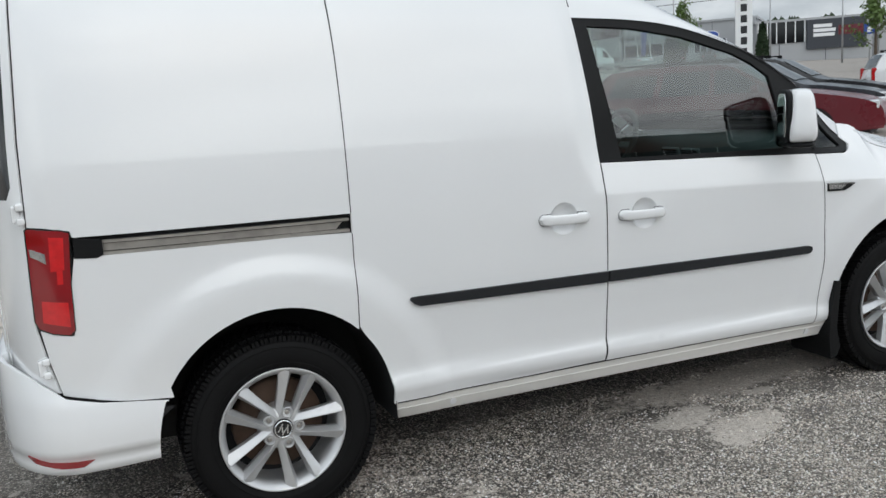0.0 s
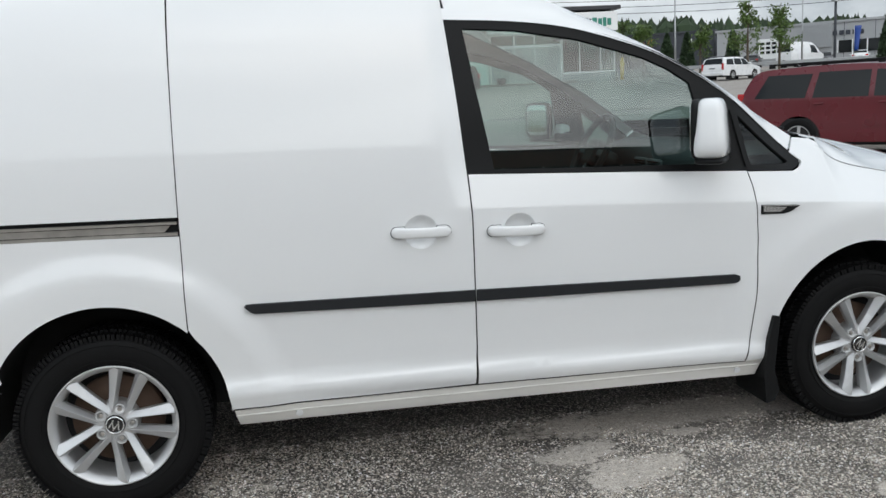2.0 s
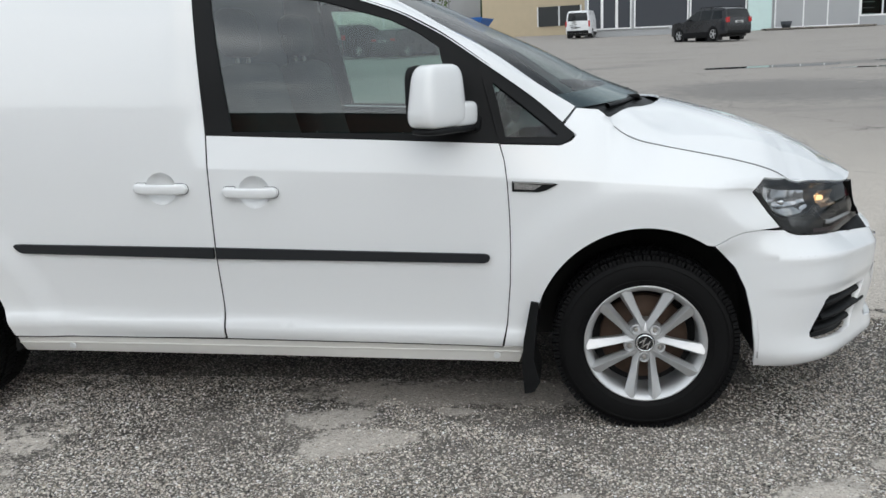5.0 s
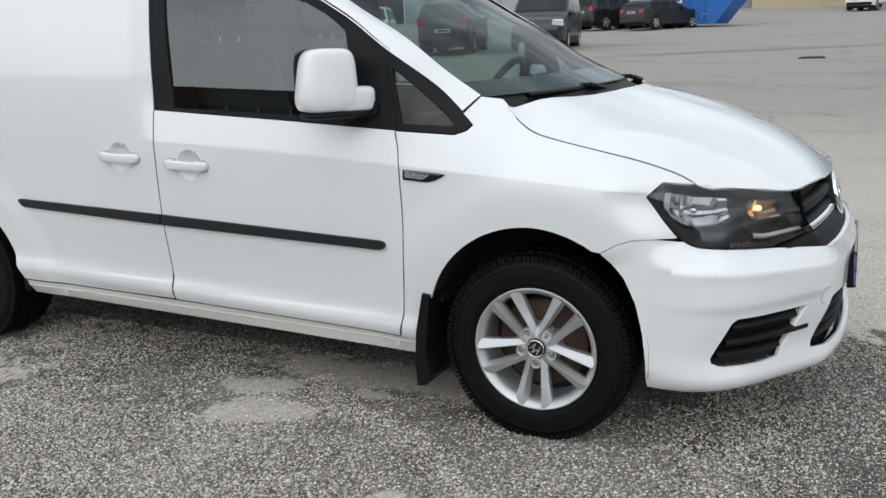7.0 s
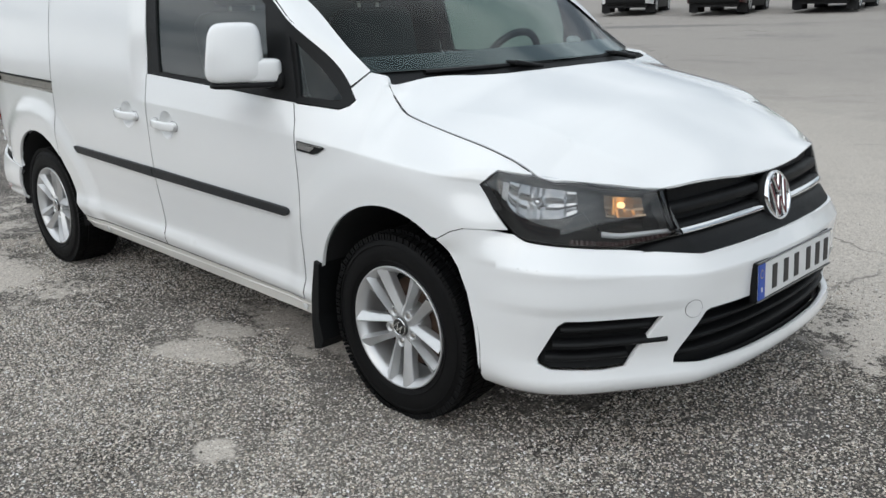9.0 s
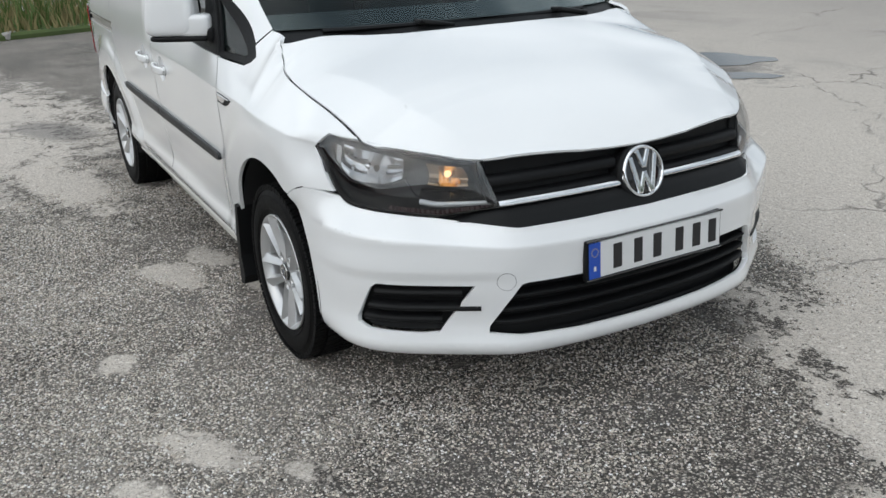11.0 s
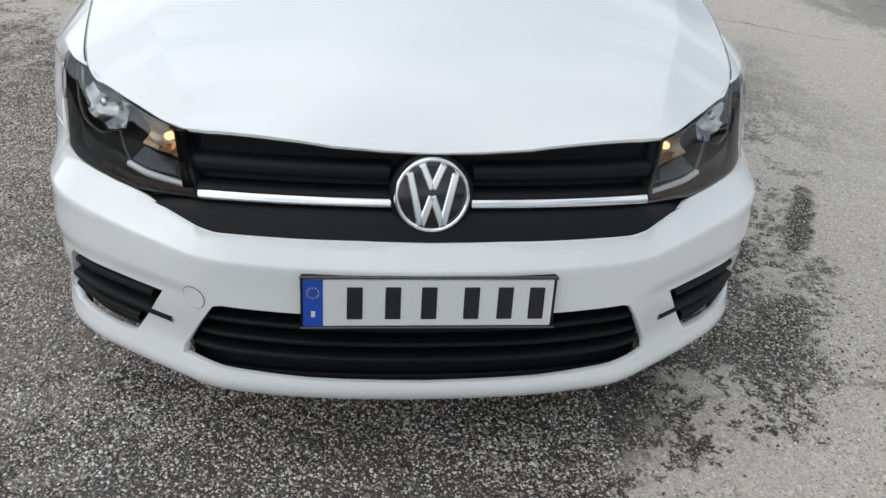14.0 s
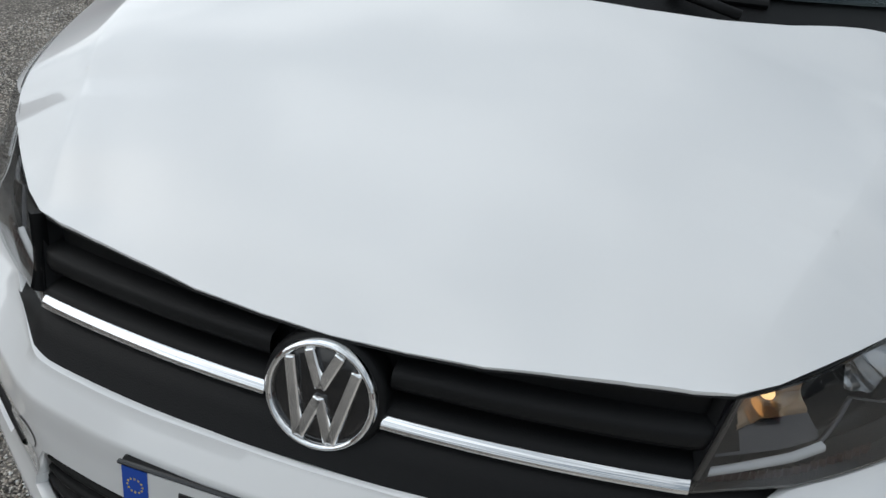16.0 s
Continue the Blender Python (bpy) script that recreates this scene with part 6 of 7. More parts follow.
P_RED = car_paint("dark red car paint", (0.11, 0.004, 0.011))
P_BLACK = car_paint("black car paint", (0.012, 0.012, 0.014))
P_NAVY = car_paint("dark grey-blue car paint", (0.03, 0.034, 0.042))
P_WHITE = car_paint("white car paint", (0.76, 0.77, 0.78))
P_BROWN = car_paint("maroon car paint", (0.05, 0.018, 0.018))
P_GREEN = car_paint("black-green van paint", (0.012, 0.018, 0.016))
M_TAIL = mat("red car lamp", (0.45, 0.01, 0.012), 0.15, 0, 0.7)

ESTATE = [(-2.36, 0.30), (-2.37, 0.62), (-2.33, 0.86), (-2.24, 1.12), (-2.08, 1.36), (-1.80, 1.425), (-0.9, 1.455), (-0.25, 1.44), (0.08, 1.39), (0.42, 1.20), (0.86, 0.965), (1.25, 0.91), (1.9, 0.80), (2.22, 0.70), (2.34, 0.58), (2.35, 0.30)]
EST_WIN = [[(-2.05, 0.97), (-1.22, 0.96), (-1.14, 1.33), (-1.86, 1.33)], [(-1.10, 0.96), (-0.26, 0.955), (-0.26, 1.35), (-1.04, 1.35)], [(-0.18, 0.955), (0.72, 0.955), (0.40, 1.15), (0.10, 1.34), (-0.18, 1.35)]]
EST_ARGS = dict(contour=ESTATE, belt=0.94, width=0.87, axles=(-1.32, 1.33), wheel_r=0.315, windows=EST_WIN, screen=(0.82, 0.12), back=(-2.30, -2.04), trim=(0.50, 0.56, P_RED), rails=True,
                lights=(("tail_lamp", -2.31, 0.74, 0.85, 0.12, 0.13, 0.42, M_TAIL), ("head_lamp", 2.19, 0.55, 0.67, 0.20, 0.36, 0.13, M_FARLIGHT)), handles=((-1.0, 0.86), (-0.02, 0.86)))
vehicle("dark red estate car with roof rails and five-spoke wheels", "estate car", at(7.5, 8.6, -54), P_RED, **EST_ARGS)
args = dict(EST_ARGS, trim=None)
vehicle("dark grey-blue estate car parked beside the red one", "estate car", at(9.5, 10.15, -54), P_NAVY, **args)
SUV = [(-2.25, 0.35), (-2.27, 0.75), (-2.22, 1.05), (-2.10, 1.40), (-1.95, 1.62), (-1.2, 1.70), (-0.3, 1.70), (0.15, 1.63), (0.45, 1.42), (0.80, 1.14), (1.25, 1.08), (1.95, 1.0), (2.2, 0.85), (2.25, 0.62), (2.24, 0.35)]
SUV_WIN = [[(-1.95, 1.13), (-1.22, 1.11), (-1.18, 1.56), (-1.78, 1.55)], [(-1.12, 1.11), (-0.28, 1.10), (-0.28, 1.60), (-1.08, 1.58)], [(-0.20, 1.10), (0.66, 1.10), (0.38, 1.38), (0.12, 1.57), (-0.20, 1.60)]]
SUV_ARGS = dict(contour=SUV, belt=1.08, width=0.92, axles=(-1.33, 1.35), wheel_r=0.36, windows=SUV_WIN, screen=(0.78, 0.18), back=(-2.20, -1.98), rails=True, clad=0.48,
                lights=(("tail_lamp", -2.22, 0.76, 1.05, 0.12, 0.20, 0.26, M_TAIL), ("head_lamp", 2.14, 0.66, 0.88, 0.22, 0.36, 0.18, M_FARLIGHT)), handles=((-1.0, 1.0), (-0.05, 1.0)))
vehicle("black estate car parked in the row", "estate car", at(11.5, 11.7, -54), P_BLACK, **args)
vehicle("white estate car parked in the far row", "estate car", at(18.6, 12.6, -38), P_WHITE, **dict(EST_ARGS, trim=None))
vehicle("black suv with lit rear lamps before the paint shop", "suv", at(7.1, 46.9, 124), P_BLACK, **dict(SUV_ARGS, plate=(True, True, 0.95)))
vehicle("white estate car at the lot's far edge", "estate car", at(27.5, 51.0, 30), P_WHITE, **dict(EST_ARGS, trim=None))
HATCH = [(-2.1, 0.32), (-2.12, 0.66), (-2.05, 0.92), (-1.85, 1.16), (-1.5, 1.38), (-0.9, 1.44), (-0.2, 1.43), (0.15, 1.36), (0.55, 1.12), (0.88, 0.96), (1.3, 0.92), (1.85, 0.78), (2.1, 0.6), (2.1, 0.32)]
HATCH_WIN = [[(-1.72, 0.98), (-1.12, 0.96), (-0.98, 1.34), (-1.40, 1.28)], [(-1.04, 0.96), (-0.26, 0.955), (-0.26, 1.35), (-0.92, 1.34)], [(-0.18, 0.955), (0.72, 0.955), (0.42, 1.14), (0.10, 1.33), (-0.18, 1.34)]]
HATCH_ARGS = dict(contour=HATCH, belt=0.95, width=0.88, axles=(-1.25, 1.32), wheel_r=0.315, windows=HATCH_WIN, screen=(0.84, 0.16), back=(-1.95, -1.52),
                  lights=(("tail_lamp", -2.02, 0.66, 0.88, 0.16, 0.30, 0.14, M_TAIL), ("head_lamp", 1.98, 0.62, 0.66, 0.22, 0.36, 0.14, M_FARLIGHT)), handles=((-0.9, 0.87), (-0.05, 0.87)))
vehicle("black hatchback seen from behind beside the white tent", "car", at(-8.7, 42.6, 58), P_BLACK, **dict(HATCH_ARGS, plate=(True, True, 0.82)))
vehicle("black suv parked beside the hatchback", "suv", at(-11.5, 43.8, 58), P_BLACK, **dict(SUV_ARGS, plate=(True, True, 0.9)))
VAN = [(-2.45, 0.32), (-2.47, 0.8), (-2.44, 1.2), (-2.36, 1.7), (-2.2, 1.93), (-1.2, 1.98), (0.3, 1.97), (0.8, 1.88), (1.2, 1.55), (1.62, 1.18), (1.9, 1.08), (2.3, 0.95), (2.46, 0.72), (2.45, 0.32)]
VAN_WIN = [[(0.30, 1.12), (1.32, 1.10), (1.08, 1.45), (0.85, 1.70), (0.30, 1.74)]]
VAN_ARGS = dict(contour=VAN, belt=1.10, width=0.95, axles=(-1.45, 1.55), wheel_r=0.33, windows=VAN_WIN, screen=(1.60, 0.88), back=(-2.44, -2.34), tumble=0.16, clad=0.44,
                lights=(("tail_lamp", -2.42, 0.86, 1.0, 0.10, 0.12, 0.45, M_TAIL), ("head_lamp", 2.33, 0.70, 0.86, 0.22, 0.36, 0.20, M_FARLIGHT)), handles=((0.40, 1.02),))
vehicle("black panel van facing the lot", "van", at(-9.4, 26.9, -80), P_GREEN, **dict(VAN_ARGS, windows=VAN_WIN + [[(-2.1, 1.12), (0.18, 1.12), (0.18, 1.74), (-2.1, 1.74)]]))
vehicle("maroon off-road car with a tow bar, seen from behind", "suv", at(-12.4, 25.6, 104), P_BROWN, **SUV_ARGS)
vehicle("white suv parked beside the maroon one", "suv", at(-16.0, 25.6, -68), P_WHITE, **SUV_ARGS)
wv = vehicle("white panel van with a scribbled black drawing on its back door", "van", at(0.6, 66.2, 78), P_WHITE, **VAN_ARGS)
bm = bmesh.new()
random.seed(5)
px_, pz_ = 0.0, 1.8
for k in range(26):
    qx, qz = 0.25 * math.sin(k * 2.1) + random.uniform(-0.1, 0.1), 1.85 - k * 0.05
    add_tube(bm, (-2.475, px_ + 0.3, pz_), (-2.475, qx + 0.3, qz), 0.012, n=5)
    px_, pz_ = qx, qz
part("drawing", bm, M_INK, wv, "black line drawing")
cv = vehicle("white delivery van with dark lettering bars", "van", at(50.2, 79.1, 25), P_WHITE, **dict(VAN_ARGS, contour=[(x * 1.2, z * 1.28 if z > 0.5 else z) for x, z in VAN], belt=1.4, axles=(-1.75, 1.85), windows=[[(x * 1.2, z * 1.28) for x, z in VAN_WIN[0]]], screen=(1.92, 1.06), back=(-2.93, -2.81), lights=(), handles=()))
for i, (a, b, z) in enumerate(((-1.2, -0.2, 1.55), (-1.2, 0.0, 1.35))):
    box("lettering_bar", ((a + b) / 2, -0.90, z), (b - a, 0.02, 0.14), M_INK, cv)
random.seed(11)
for i in range(9):
    x, y = 40 + i * 3.4, 93 - i * 1.5
    vehicle("dark parked car in front of the dark hall", "car", at(x, y, random.choice((55, 235))), random.choice((P_BLACK, P_NAVY, P_WHITE, P_BLACK)), **HATCH_ARGS)


# ---- buildings ----
M_GREYWALL = mat("grey sheet cladding", (0.36, 0.37, 0.38), 0.55, 0, 0, 0.8, 0.06)
M_WHITEWALL = mat("white painted metal", (0.74, 0.75, 0.75), 0.5, 0, 0, 0.7, 0.05)
M_DARKWALL = mat("dark blue-grey cladding", (0.035, 0.04, 0.05), 0.6, 0, 0, 0.8, 0.1)
M_BEIGE = mat("beige render", (0.48, 0.40, 0.28), 0.85, 0, 0, 1.5, 0.08)
M_SIGNGREEN = mat("green sign lettering", (0.03, 0.22, 0.16), 0.5)
M_SIGNDARK = mat("dark sign lettering", (0.03, 0.035, 0.05), 0.5)
M_POSTER = mat("pale poster", (0.55, 0.70, 0.68), 0.6, 0, 0, 3, 0.05)
M_PINK = mat("pink poster", (0.55, 0.10, 0.18), 0.6)
M_SHOPGLASS = glass("shop glass", (0.55, 0.62, 0.60), 0.01, 1.5, 1.2)
M_BRICK = mat("brown brick", (0.16, 0.065, 0.045), 0.85, 0, 0, 2.0, 0.2)
M_ROOFDARK = mat("dark roof felt", (0.05, 0.05, 0.052), 0.9, 0, 0, 1.0, 0.2)
M_BLUESIGN = mat("blue enamel", (0.015, 0.06, 0.30), 0.35)
M_WHITE = mat("white enamel", (0.78, 0.79, 0.79), 0.4)
M_YELLOW = mat("yellow post paint", (0.75, 0.50, 0.03), 0.5, 0, 0, 5, 0.1)
M_GALV = mat("galvanised steel", (0.38, 0.39, 0.40), 0.45, 0.7, 0, 6, 0.12)
M_SKIP = mat("blue skip paint", (0.012, 0.12, 0.42), 0.5, 0, 0, 3, 0.2, 0.2, 20)
M_TENT = mat("off-white tent canvas", (0.62, 0.60, 0.54), 0.8, 0, 0, 2, 0.08, 0.3, 8)
M_GRASS = mat("rough grass", (0.07, 0.10, 0.03), 0.9, 0, 0, 3, 0.4, 0.5, 30)
M_KERB = mat("kerb concrete", (0.34, 0.33, 0.31), 0.85, 0, 0, 6, 0.12)


def paint_shop():
    z0 = ground_z(14, 66)
    shop = thing("paint_shop", "low paint shop with glazed white front and sign band", "shop", pose(0, 66, z0))
    box("rear_wall", (14, 9, 2.6), (23, 0.3, 6.2), M_GREYWALL, shop)
    box("side_wall", (25.1, 4.6, 2.6), (0.3, 8.6, 6.2), M_WHITEWALL, shop)
    box("roof", (14, 4.5, 5.85), (23.2, 9.6, 0.3), M_ROOFDARK, shop)
    box("shop_floor", (14, 4.5, -0.15), (22.6, 8.8, 0.5), M_KERB, shop)
    box("inner_wall", (14, 5.5, 2.4), (22, 0.1, 5.0), M_GREYIN, shop)
    # sign bands with lettering bars
    for a, b in ((14.3, 20.5), (20.5, 25.3)):
        s = box("sign_band", ((a + b) / 2, -0.25, 4.75), (b - a - 0.05, 0.35, 1.5), M_WHITE, shop, "white sign band with lettering bars", bevel=0.02)
        x = a + 0.6
        for k, w in enumerate((0.35, 0.45, 0.45, 0.40, 0.30, 0.5, 0.42, 0.36, 0.42)):
            if x + w < b - 0.3:
                box("lettering_bar", (x + w / 2, -0.44, 4.7), (w * 0.8, 0.03, 0.55 + 0.15 * (k % 2)), M_SIGNDARK if k < 5 else M_SIGNGREEN, s)
            x += w
    # entrance bays and shop windows
    def bay(a, b, zb, zt, posts, solid_low=True):
        w = new("window_bay")
        w.parent = shop
        for x in posts:
            box("mullion", (x, 0, (zb + zt) / 2), (0.10, 0.14, zt - zb), M_WHITE, w, bevel=0.01)
        for z in (zb, zt):
            box("transom", ((a + b) / 2, 0, z), (b - a, 0.16, 0.14), M_WHITE, w, bevel=0.01)
        for x, y in zip(posts[:-1], posts[1:]):
            o = box("pane", ((x + y) / 2, 0.02, (zb + zt) / 2), (y - x - 0.1, 0.012, zt - zb - 0.12), M_SHOPGLASS, w)
            o.visible_shadow = False
        if zb > 0.3:
            box("low_wall", ((a + b) / 2, 0.05, zb / 2 - 0.1), (b - a, 0.2, zb + 0.1), M_GREYWALL, w)
        return w
    e = bay(14.6, 20.5, 0.12, 2.95, [14.6, 16.6, 18.3, 20.5])
    bay(14.6, 20.5, 3.05, 3.95, [14.6, 16.6, 18.3, 20.5])
    bay(20.6, 25.1, 0.75, 3.9, [20.6, 22.1, 23.9, 25.1])
    box("poster", (23.0, 0.25, 2.6), (1.1, 0.03, 1.7), M_POSTER, shop, "pale green poster")
    box("poster", (20.95, 0.2, 3.0), (0.35, 0.03, 0.7), M_PINK, shop, "pink poster")
    box("banner", (15.1, 0.3, 1.9), (0.5, 0.04, 2.0), M_SIGNDARK, shop, "dark upright banner")
    for x, z in ((18.9, 2.0), (18.9, 1.75), (17.6, 1.9)):
        box("door_notice", (x, -0.02, z), (0.7, 0.02, 0.12), M_WHITE, shop)
    for k in range(7):
        box("shelf", (21.3, 1.4, 0.9 + k * 0.42), (1.2, 0.5, 0.06), M_WHITE, shop)
    box("ramp", (17.4, -1.0, 0.02), (7.6, 2.0, 0.14), M_ASPHALT, shop, bevel=0.05)
    # planter
    pl = lathe("flower_tub", [(0.0, 0.0), (0.30, 0.0), (0.42, 0.45), (0.36, 0.45)], M_DARKWALL, shop, n=14, axis="Z")
    pl.location = (15.2, -1.0, 0.1)
    # grey wing with dark glazed panels
    wing = new("side_wing")
    wing.parent = shop
    box("wing_wall", (7.6, 0.2, 2.4), (13.9, 0.3, 5.2), M_GREYWALL, wing)
    box("light_panel", (13.5, -0.05, 1.8), (1.7, 0.12, 3.6), M_POSTER, wing)
    for a, b in ((0.9, 1.9), (2.0, 3.0), (3.1, 4.1), (4.4, 8.3), (8.5, 12.5)):
        w = box("dark_panel", ((a + b) / 2, 0.0, 2.1), (b - a, 0.12, 3.0), M_DARKWALL, wing, "dark glazed panel in a white frame")
        for x in (a, b):
            box("frame", (x, -0.03, 2.1), (0.10, 0.16, 3.1), M_WHITE, w)
        for z in (0.6, 3.6):
            box("frame", ((a + b) / 2, -0.03, z), (b - a, 0.16, 0.10), M_WHITE, w)
    return shop


paint_shop()


def plain_hall(name, label, corner, other, h, depth, wall, m_top=None, panels=0, low=None):
    """A long flat-roofed hall whose front runs from one corner to the other."""
    a, b = np.array(corner, float), np.array(other, float)
    L, ang = np.hypot(*(b - a)), math.degrees(math.atan2(*(b - a)[::-1]))
    z0 = min(ground_z(*a), ground_z(*b)) - 0.2
    ob = thing(name, label, "hall", pose(a[0], a[1], z0, 0, 0, ang))
    box("wall", (L / 2, depth / 2, h / 2), (L, depth, h), wall, ob)
    box("roof", (L / 2, depth / 2, h + 0.1), (L + 0.4, depth + 0.4, 0.25), m_top or M_GREYWALL, ob)
    for i in range(panels):
        box("cladding_joint", (L * (i + 0.5) / panels, -0.015, h / 2), (0.05, 0.03, h * 0.98), M_DARKWALL, ob)
    if low:
        for u0, u1, z, hh in low:
            w = box("window_strip", (L * (u0 + u1) / 2, -0.04, z), (L * (u1 - u0), 0.10, hh), M_DGLASS, ob, "dark window strip")
            n = max(2, int(L * (u1 - u0) / 3))
            for k in range(n + 1):
                box("mullion", (L * (u0 + (u1 - u0) * k / n), -0.10, z), (0.12, 0.06, hh), M_WHITEWALL, w)
    return ob, L, z0


def polar(az, d):
    return (-2.5 + d * math.cos(radians(az)), -3.6 + d * math.sin(radians(az)))


def sight(a, b, z0):
    """From bearing and height at 110 m to place on a front from a to b: metres along, metres up."""
    a, b = np.array(a), np.array(b)
    L = np.hypot(*(b - a))

    def f(az, z=0.0):
        d = np.array((math.cos(radians(az)), math.sin(radians(az))))
        r, u = np.linalg.solve(np.c_[d, a - b], a - np.array((-2.5, -3.6)))
        return float(u * L), 1.55 + (z - 1.55) * float(r) / 110 - z0
    return f


def on_front(name, at_f, az0, az1, zl, zh, y, thick, material, parent, label=""):
    (x0, a), (x1, b) = at_f(az0, zl), at_f(az1, zh)
    return box(name, ((x0 + x1) / 2, y, (a + b) / 2), (abs(x1 - x0), thick, b - a), material, parent, label)


HA, HB = polar(62.3, 118), polar(47.7, 112)
hall, L, z0 = plain_hall("dealer_hall", "long grey dealership with window strip and blue oval sign", HA, HB, 5.35, 16, M_GREYWALL, None, 9)
hf = sight(HA, HB, z0)
for a0, a1 in ((55.5, 51.6), (51.3, 49.4)):
    st = on_front("window_strip", hf, a0, a1, 4.2, 5.6, -0.05, 0.12, M_DGLASS, hall, "dark window strip")
    for k in np.linspace(a0, a1, 6):
        on_front("mullion", hf, k + 0.03, k - 0.03, 4.2, 5.6, -0.13, 0.06, M_WHITEWALL, st)
ox, oz = hf(50.4, 6.1)
for w, hh, mt in ((2.35, 1.05, M_WHITE), (2.2, 0.92, M_BLUESIGN)):
    o = lathe("oval_sign", [(0.0, -0.02), (0.5, -0.02), (0.5, 0.02)], mt, hall, "blue oval sign", n=36)
    o.matrix_local = pose(ox, -0.12 if mt is M_WHITE else -0.18, oz) @ Matrix.Diagonal((w, 1, hh, 1))
for k in range(5):
    on_front("lettering_bar", hf, 55.8 - k * 0.35, 55.56 - k * 0.35, 6.15, 6.65, -0.1, 0.08, M_SIGNDARK, hall)
lv = on_front("louvre_block", hf, 57.5, 55.8, 4.9, 7.7, -0.15, 0.3, M_GALV, hall, "ribbed louvre panel")
for k in range(12):
    on_front("louvre", hf, 57.45, 55.85, 5.0 + k * 0.22, 5.06 + k * 0.22, -0.34, 0.08, M_GREYWALL, lv)
gate = on_front("gate", hf, 59.9, 58.8, 4.0, 6.3, -0.05, 0.1, M_WHITEWALL, hall, "white sectional gate")
for i in range(3):
    for j in range(3):
        on_front("gate_pane", hf, 59.78 - i * 0.33, 59.55 - i * 0.33, 4.6 + j * 0.5, 4.9 + j * 0.5, -0.12, 0.04, M_DGLASS, gate)
SA_, SB_ = polar(47.7, 104), polar(33.0, 112)
hall2, L2, z2 = plain_hall("showroom", "grey showroom with tall glazing and a dark poster wall", SA_, SB_, 5.0, 18, M_GREYWALL, None, 6)
sf = sight(SA_, SB_, z2)
st = on_front("window_strip", sf, 47.6, 45.0, 4.5, 6.9, -0.05, 0.12, M_DGLASS, hall2, "tall dark glazing")
for k in np.linspace(47.6, 45.0, 6):
    on_front("mullion", sf, k + 0.03, k - 0.03, 4.5, 6.9, -0.13, 0.06, M_WHITEWALL, st)
p = on_front("poster_wall", sf, 44.9, 41.7, 3.6, 6.8, -0.2, 0.3, M_DARKWALL, hall2, "dark poster wall with plain lettering bars")
for i, w in enumerate((1.0, 1.2, 1.15)):
    on_front("lettering_bar", sf, 44.55, 44.55 - w, 5.95 - i * 0.5, 6.3 - i * 0.5, -0.38, 0.05, M_WHITE, p)
on_front("poster_shape", sf, 43.2, 41.9, 5.0, 6.0, -0.38, 0.05, P_RED, p, "dark red poster shape")
DA, DB = polar(70.5, 124), polar(62.5, 121)
dark, L3, z3 = plain_hall("dark_hall", "dark blue-grey hall with a copper zigzag sign", DA, DB, 4.9, 14, M_DARKWALL, M_DARKWALL, 5)
df = sight(DA, DB, z3)
M_COPPER = mat("copper sign", (0.55, 0.24, 0.09), 0.4, 0.6)
cx_, cz_ = df(66.5, 6.58)
for k in range(4):
    box("sign_stroke", (cx_ - 0.8 + k * 0.5, -0.1, cz_), (0.13, 0.08, 1.05), M_COPPER, dark, rot=(0, (-18 if k % 2 else 18) if k in (1, 2) else 0, 0))
on_front("lettering_bar", df, 67.2, 65.6, 5.5, 5.7, -0.1, 0.06, M_WHITE, dark)
o = lathe("round_sign", [(0.0, -0.05), (0.5, -0.05), (0.5, 0.05)], M_WHITE, dark, n=24)
o.location = (df(64.0)[0], -0.12, cz_)
# far beige house behind the white van, and the workshop row further round
beige, _, _ = plain_hall("beige_house", "beige rendered house with dark windows", (-9, 84), (3.2, 80), 6.0, 10, M_BEIGE, M_ROOFDARK, 0, [(0.45, 0.78, 2.0, 1.8)])
shed, _, _ = plain_hall("workshop_row", "grey workshop row with dark doors", (-60, 62), (-10.0, 92), 6.5, 12, M_GREYWALL, M_ROOFDARK, 8, [(0.60, 0.68, 1.6, 3.2), (0.76, 0.86, 1.6, 3.2), (0.30, 0.40, 1.6, 3.2)])
# building behind the camera, seen in the paint and the glass
back, _, _ = plain_hall("brick_hall", "long brown brick hall", (70, -60), (-80, -52), 10.6, 10, M_BRICK, M_ROOFDARK, 0, [(0.1, 0.9, 2.0, 1.5), (0.1, 0.9, 6.0, 1.5)])

# upright sign
zp = ground_z(*polar(48.6, 66))
pyl = thing("sign_pylon", "tall white sign pylon with dark lettering bars", "sign", pose(*polar(48.6, 66), zp, 0, 0, -40))
box("pylon_body", (0, 0, 3.6), (1.15, 0.35, 7.2), M_WHITE, pyl, bevel=0.03)
for k in range(8):
    box("lettering_bar", (0, -0.19, 6.7 - k * 0.75), (0.42, 0.02, 0.50), M_INK, pyl)


def lamp_post(az, d, h):
    x, y = polar(az, d)
    t = thing("street_lamp", "grey steel street lamp with a small white head", "street lamp", pose(x, y, ground_z(x, y), 0, 0, az), "street lamps")
    tube("pole", (0, 0, 0), (0, 0, h), 0.09, M_GALV, t, r1=0.05)
    tube("arm", (0, 0, h - 0.05), (-0.5, 0, h + 0.1), 0.04, M_GALV, t)
    box("lamp_head", (-0.75, 0, h + 0.1), (0.6, 0.3, 0.14), M_WHITE, t, bevel=0.04, segments=2)


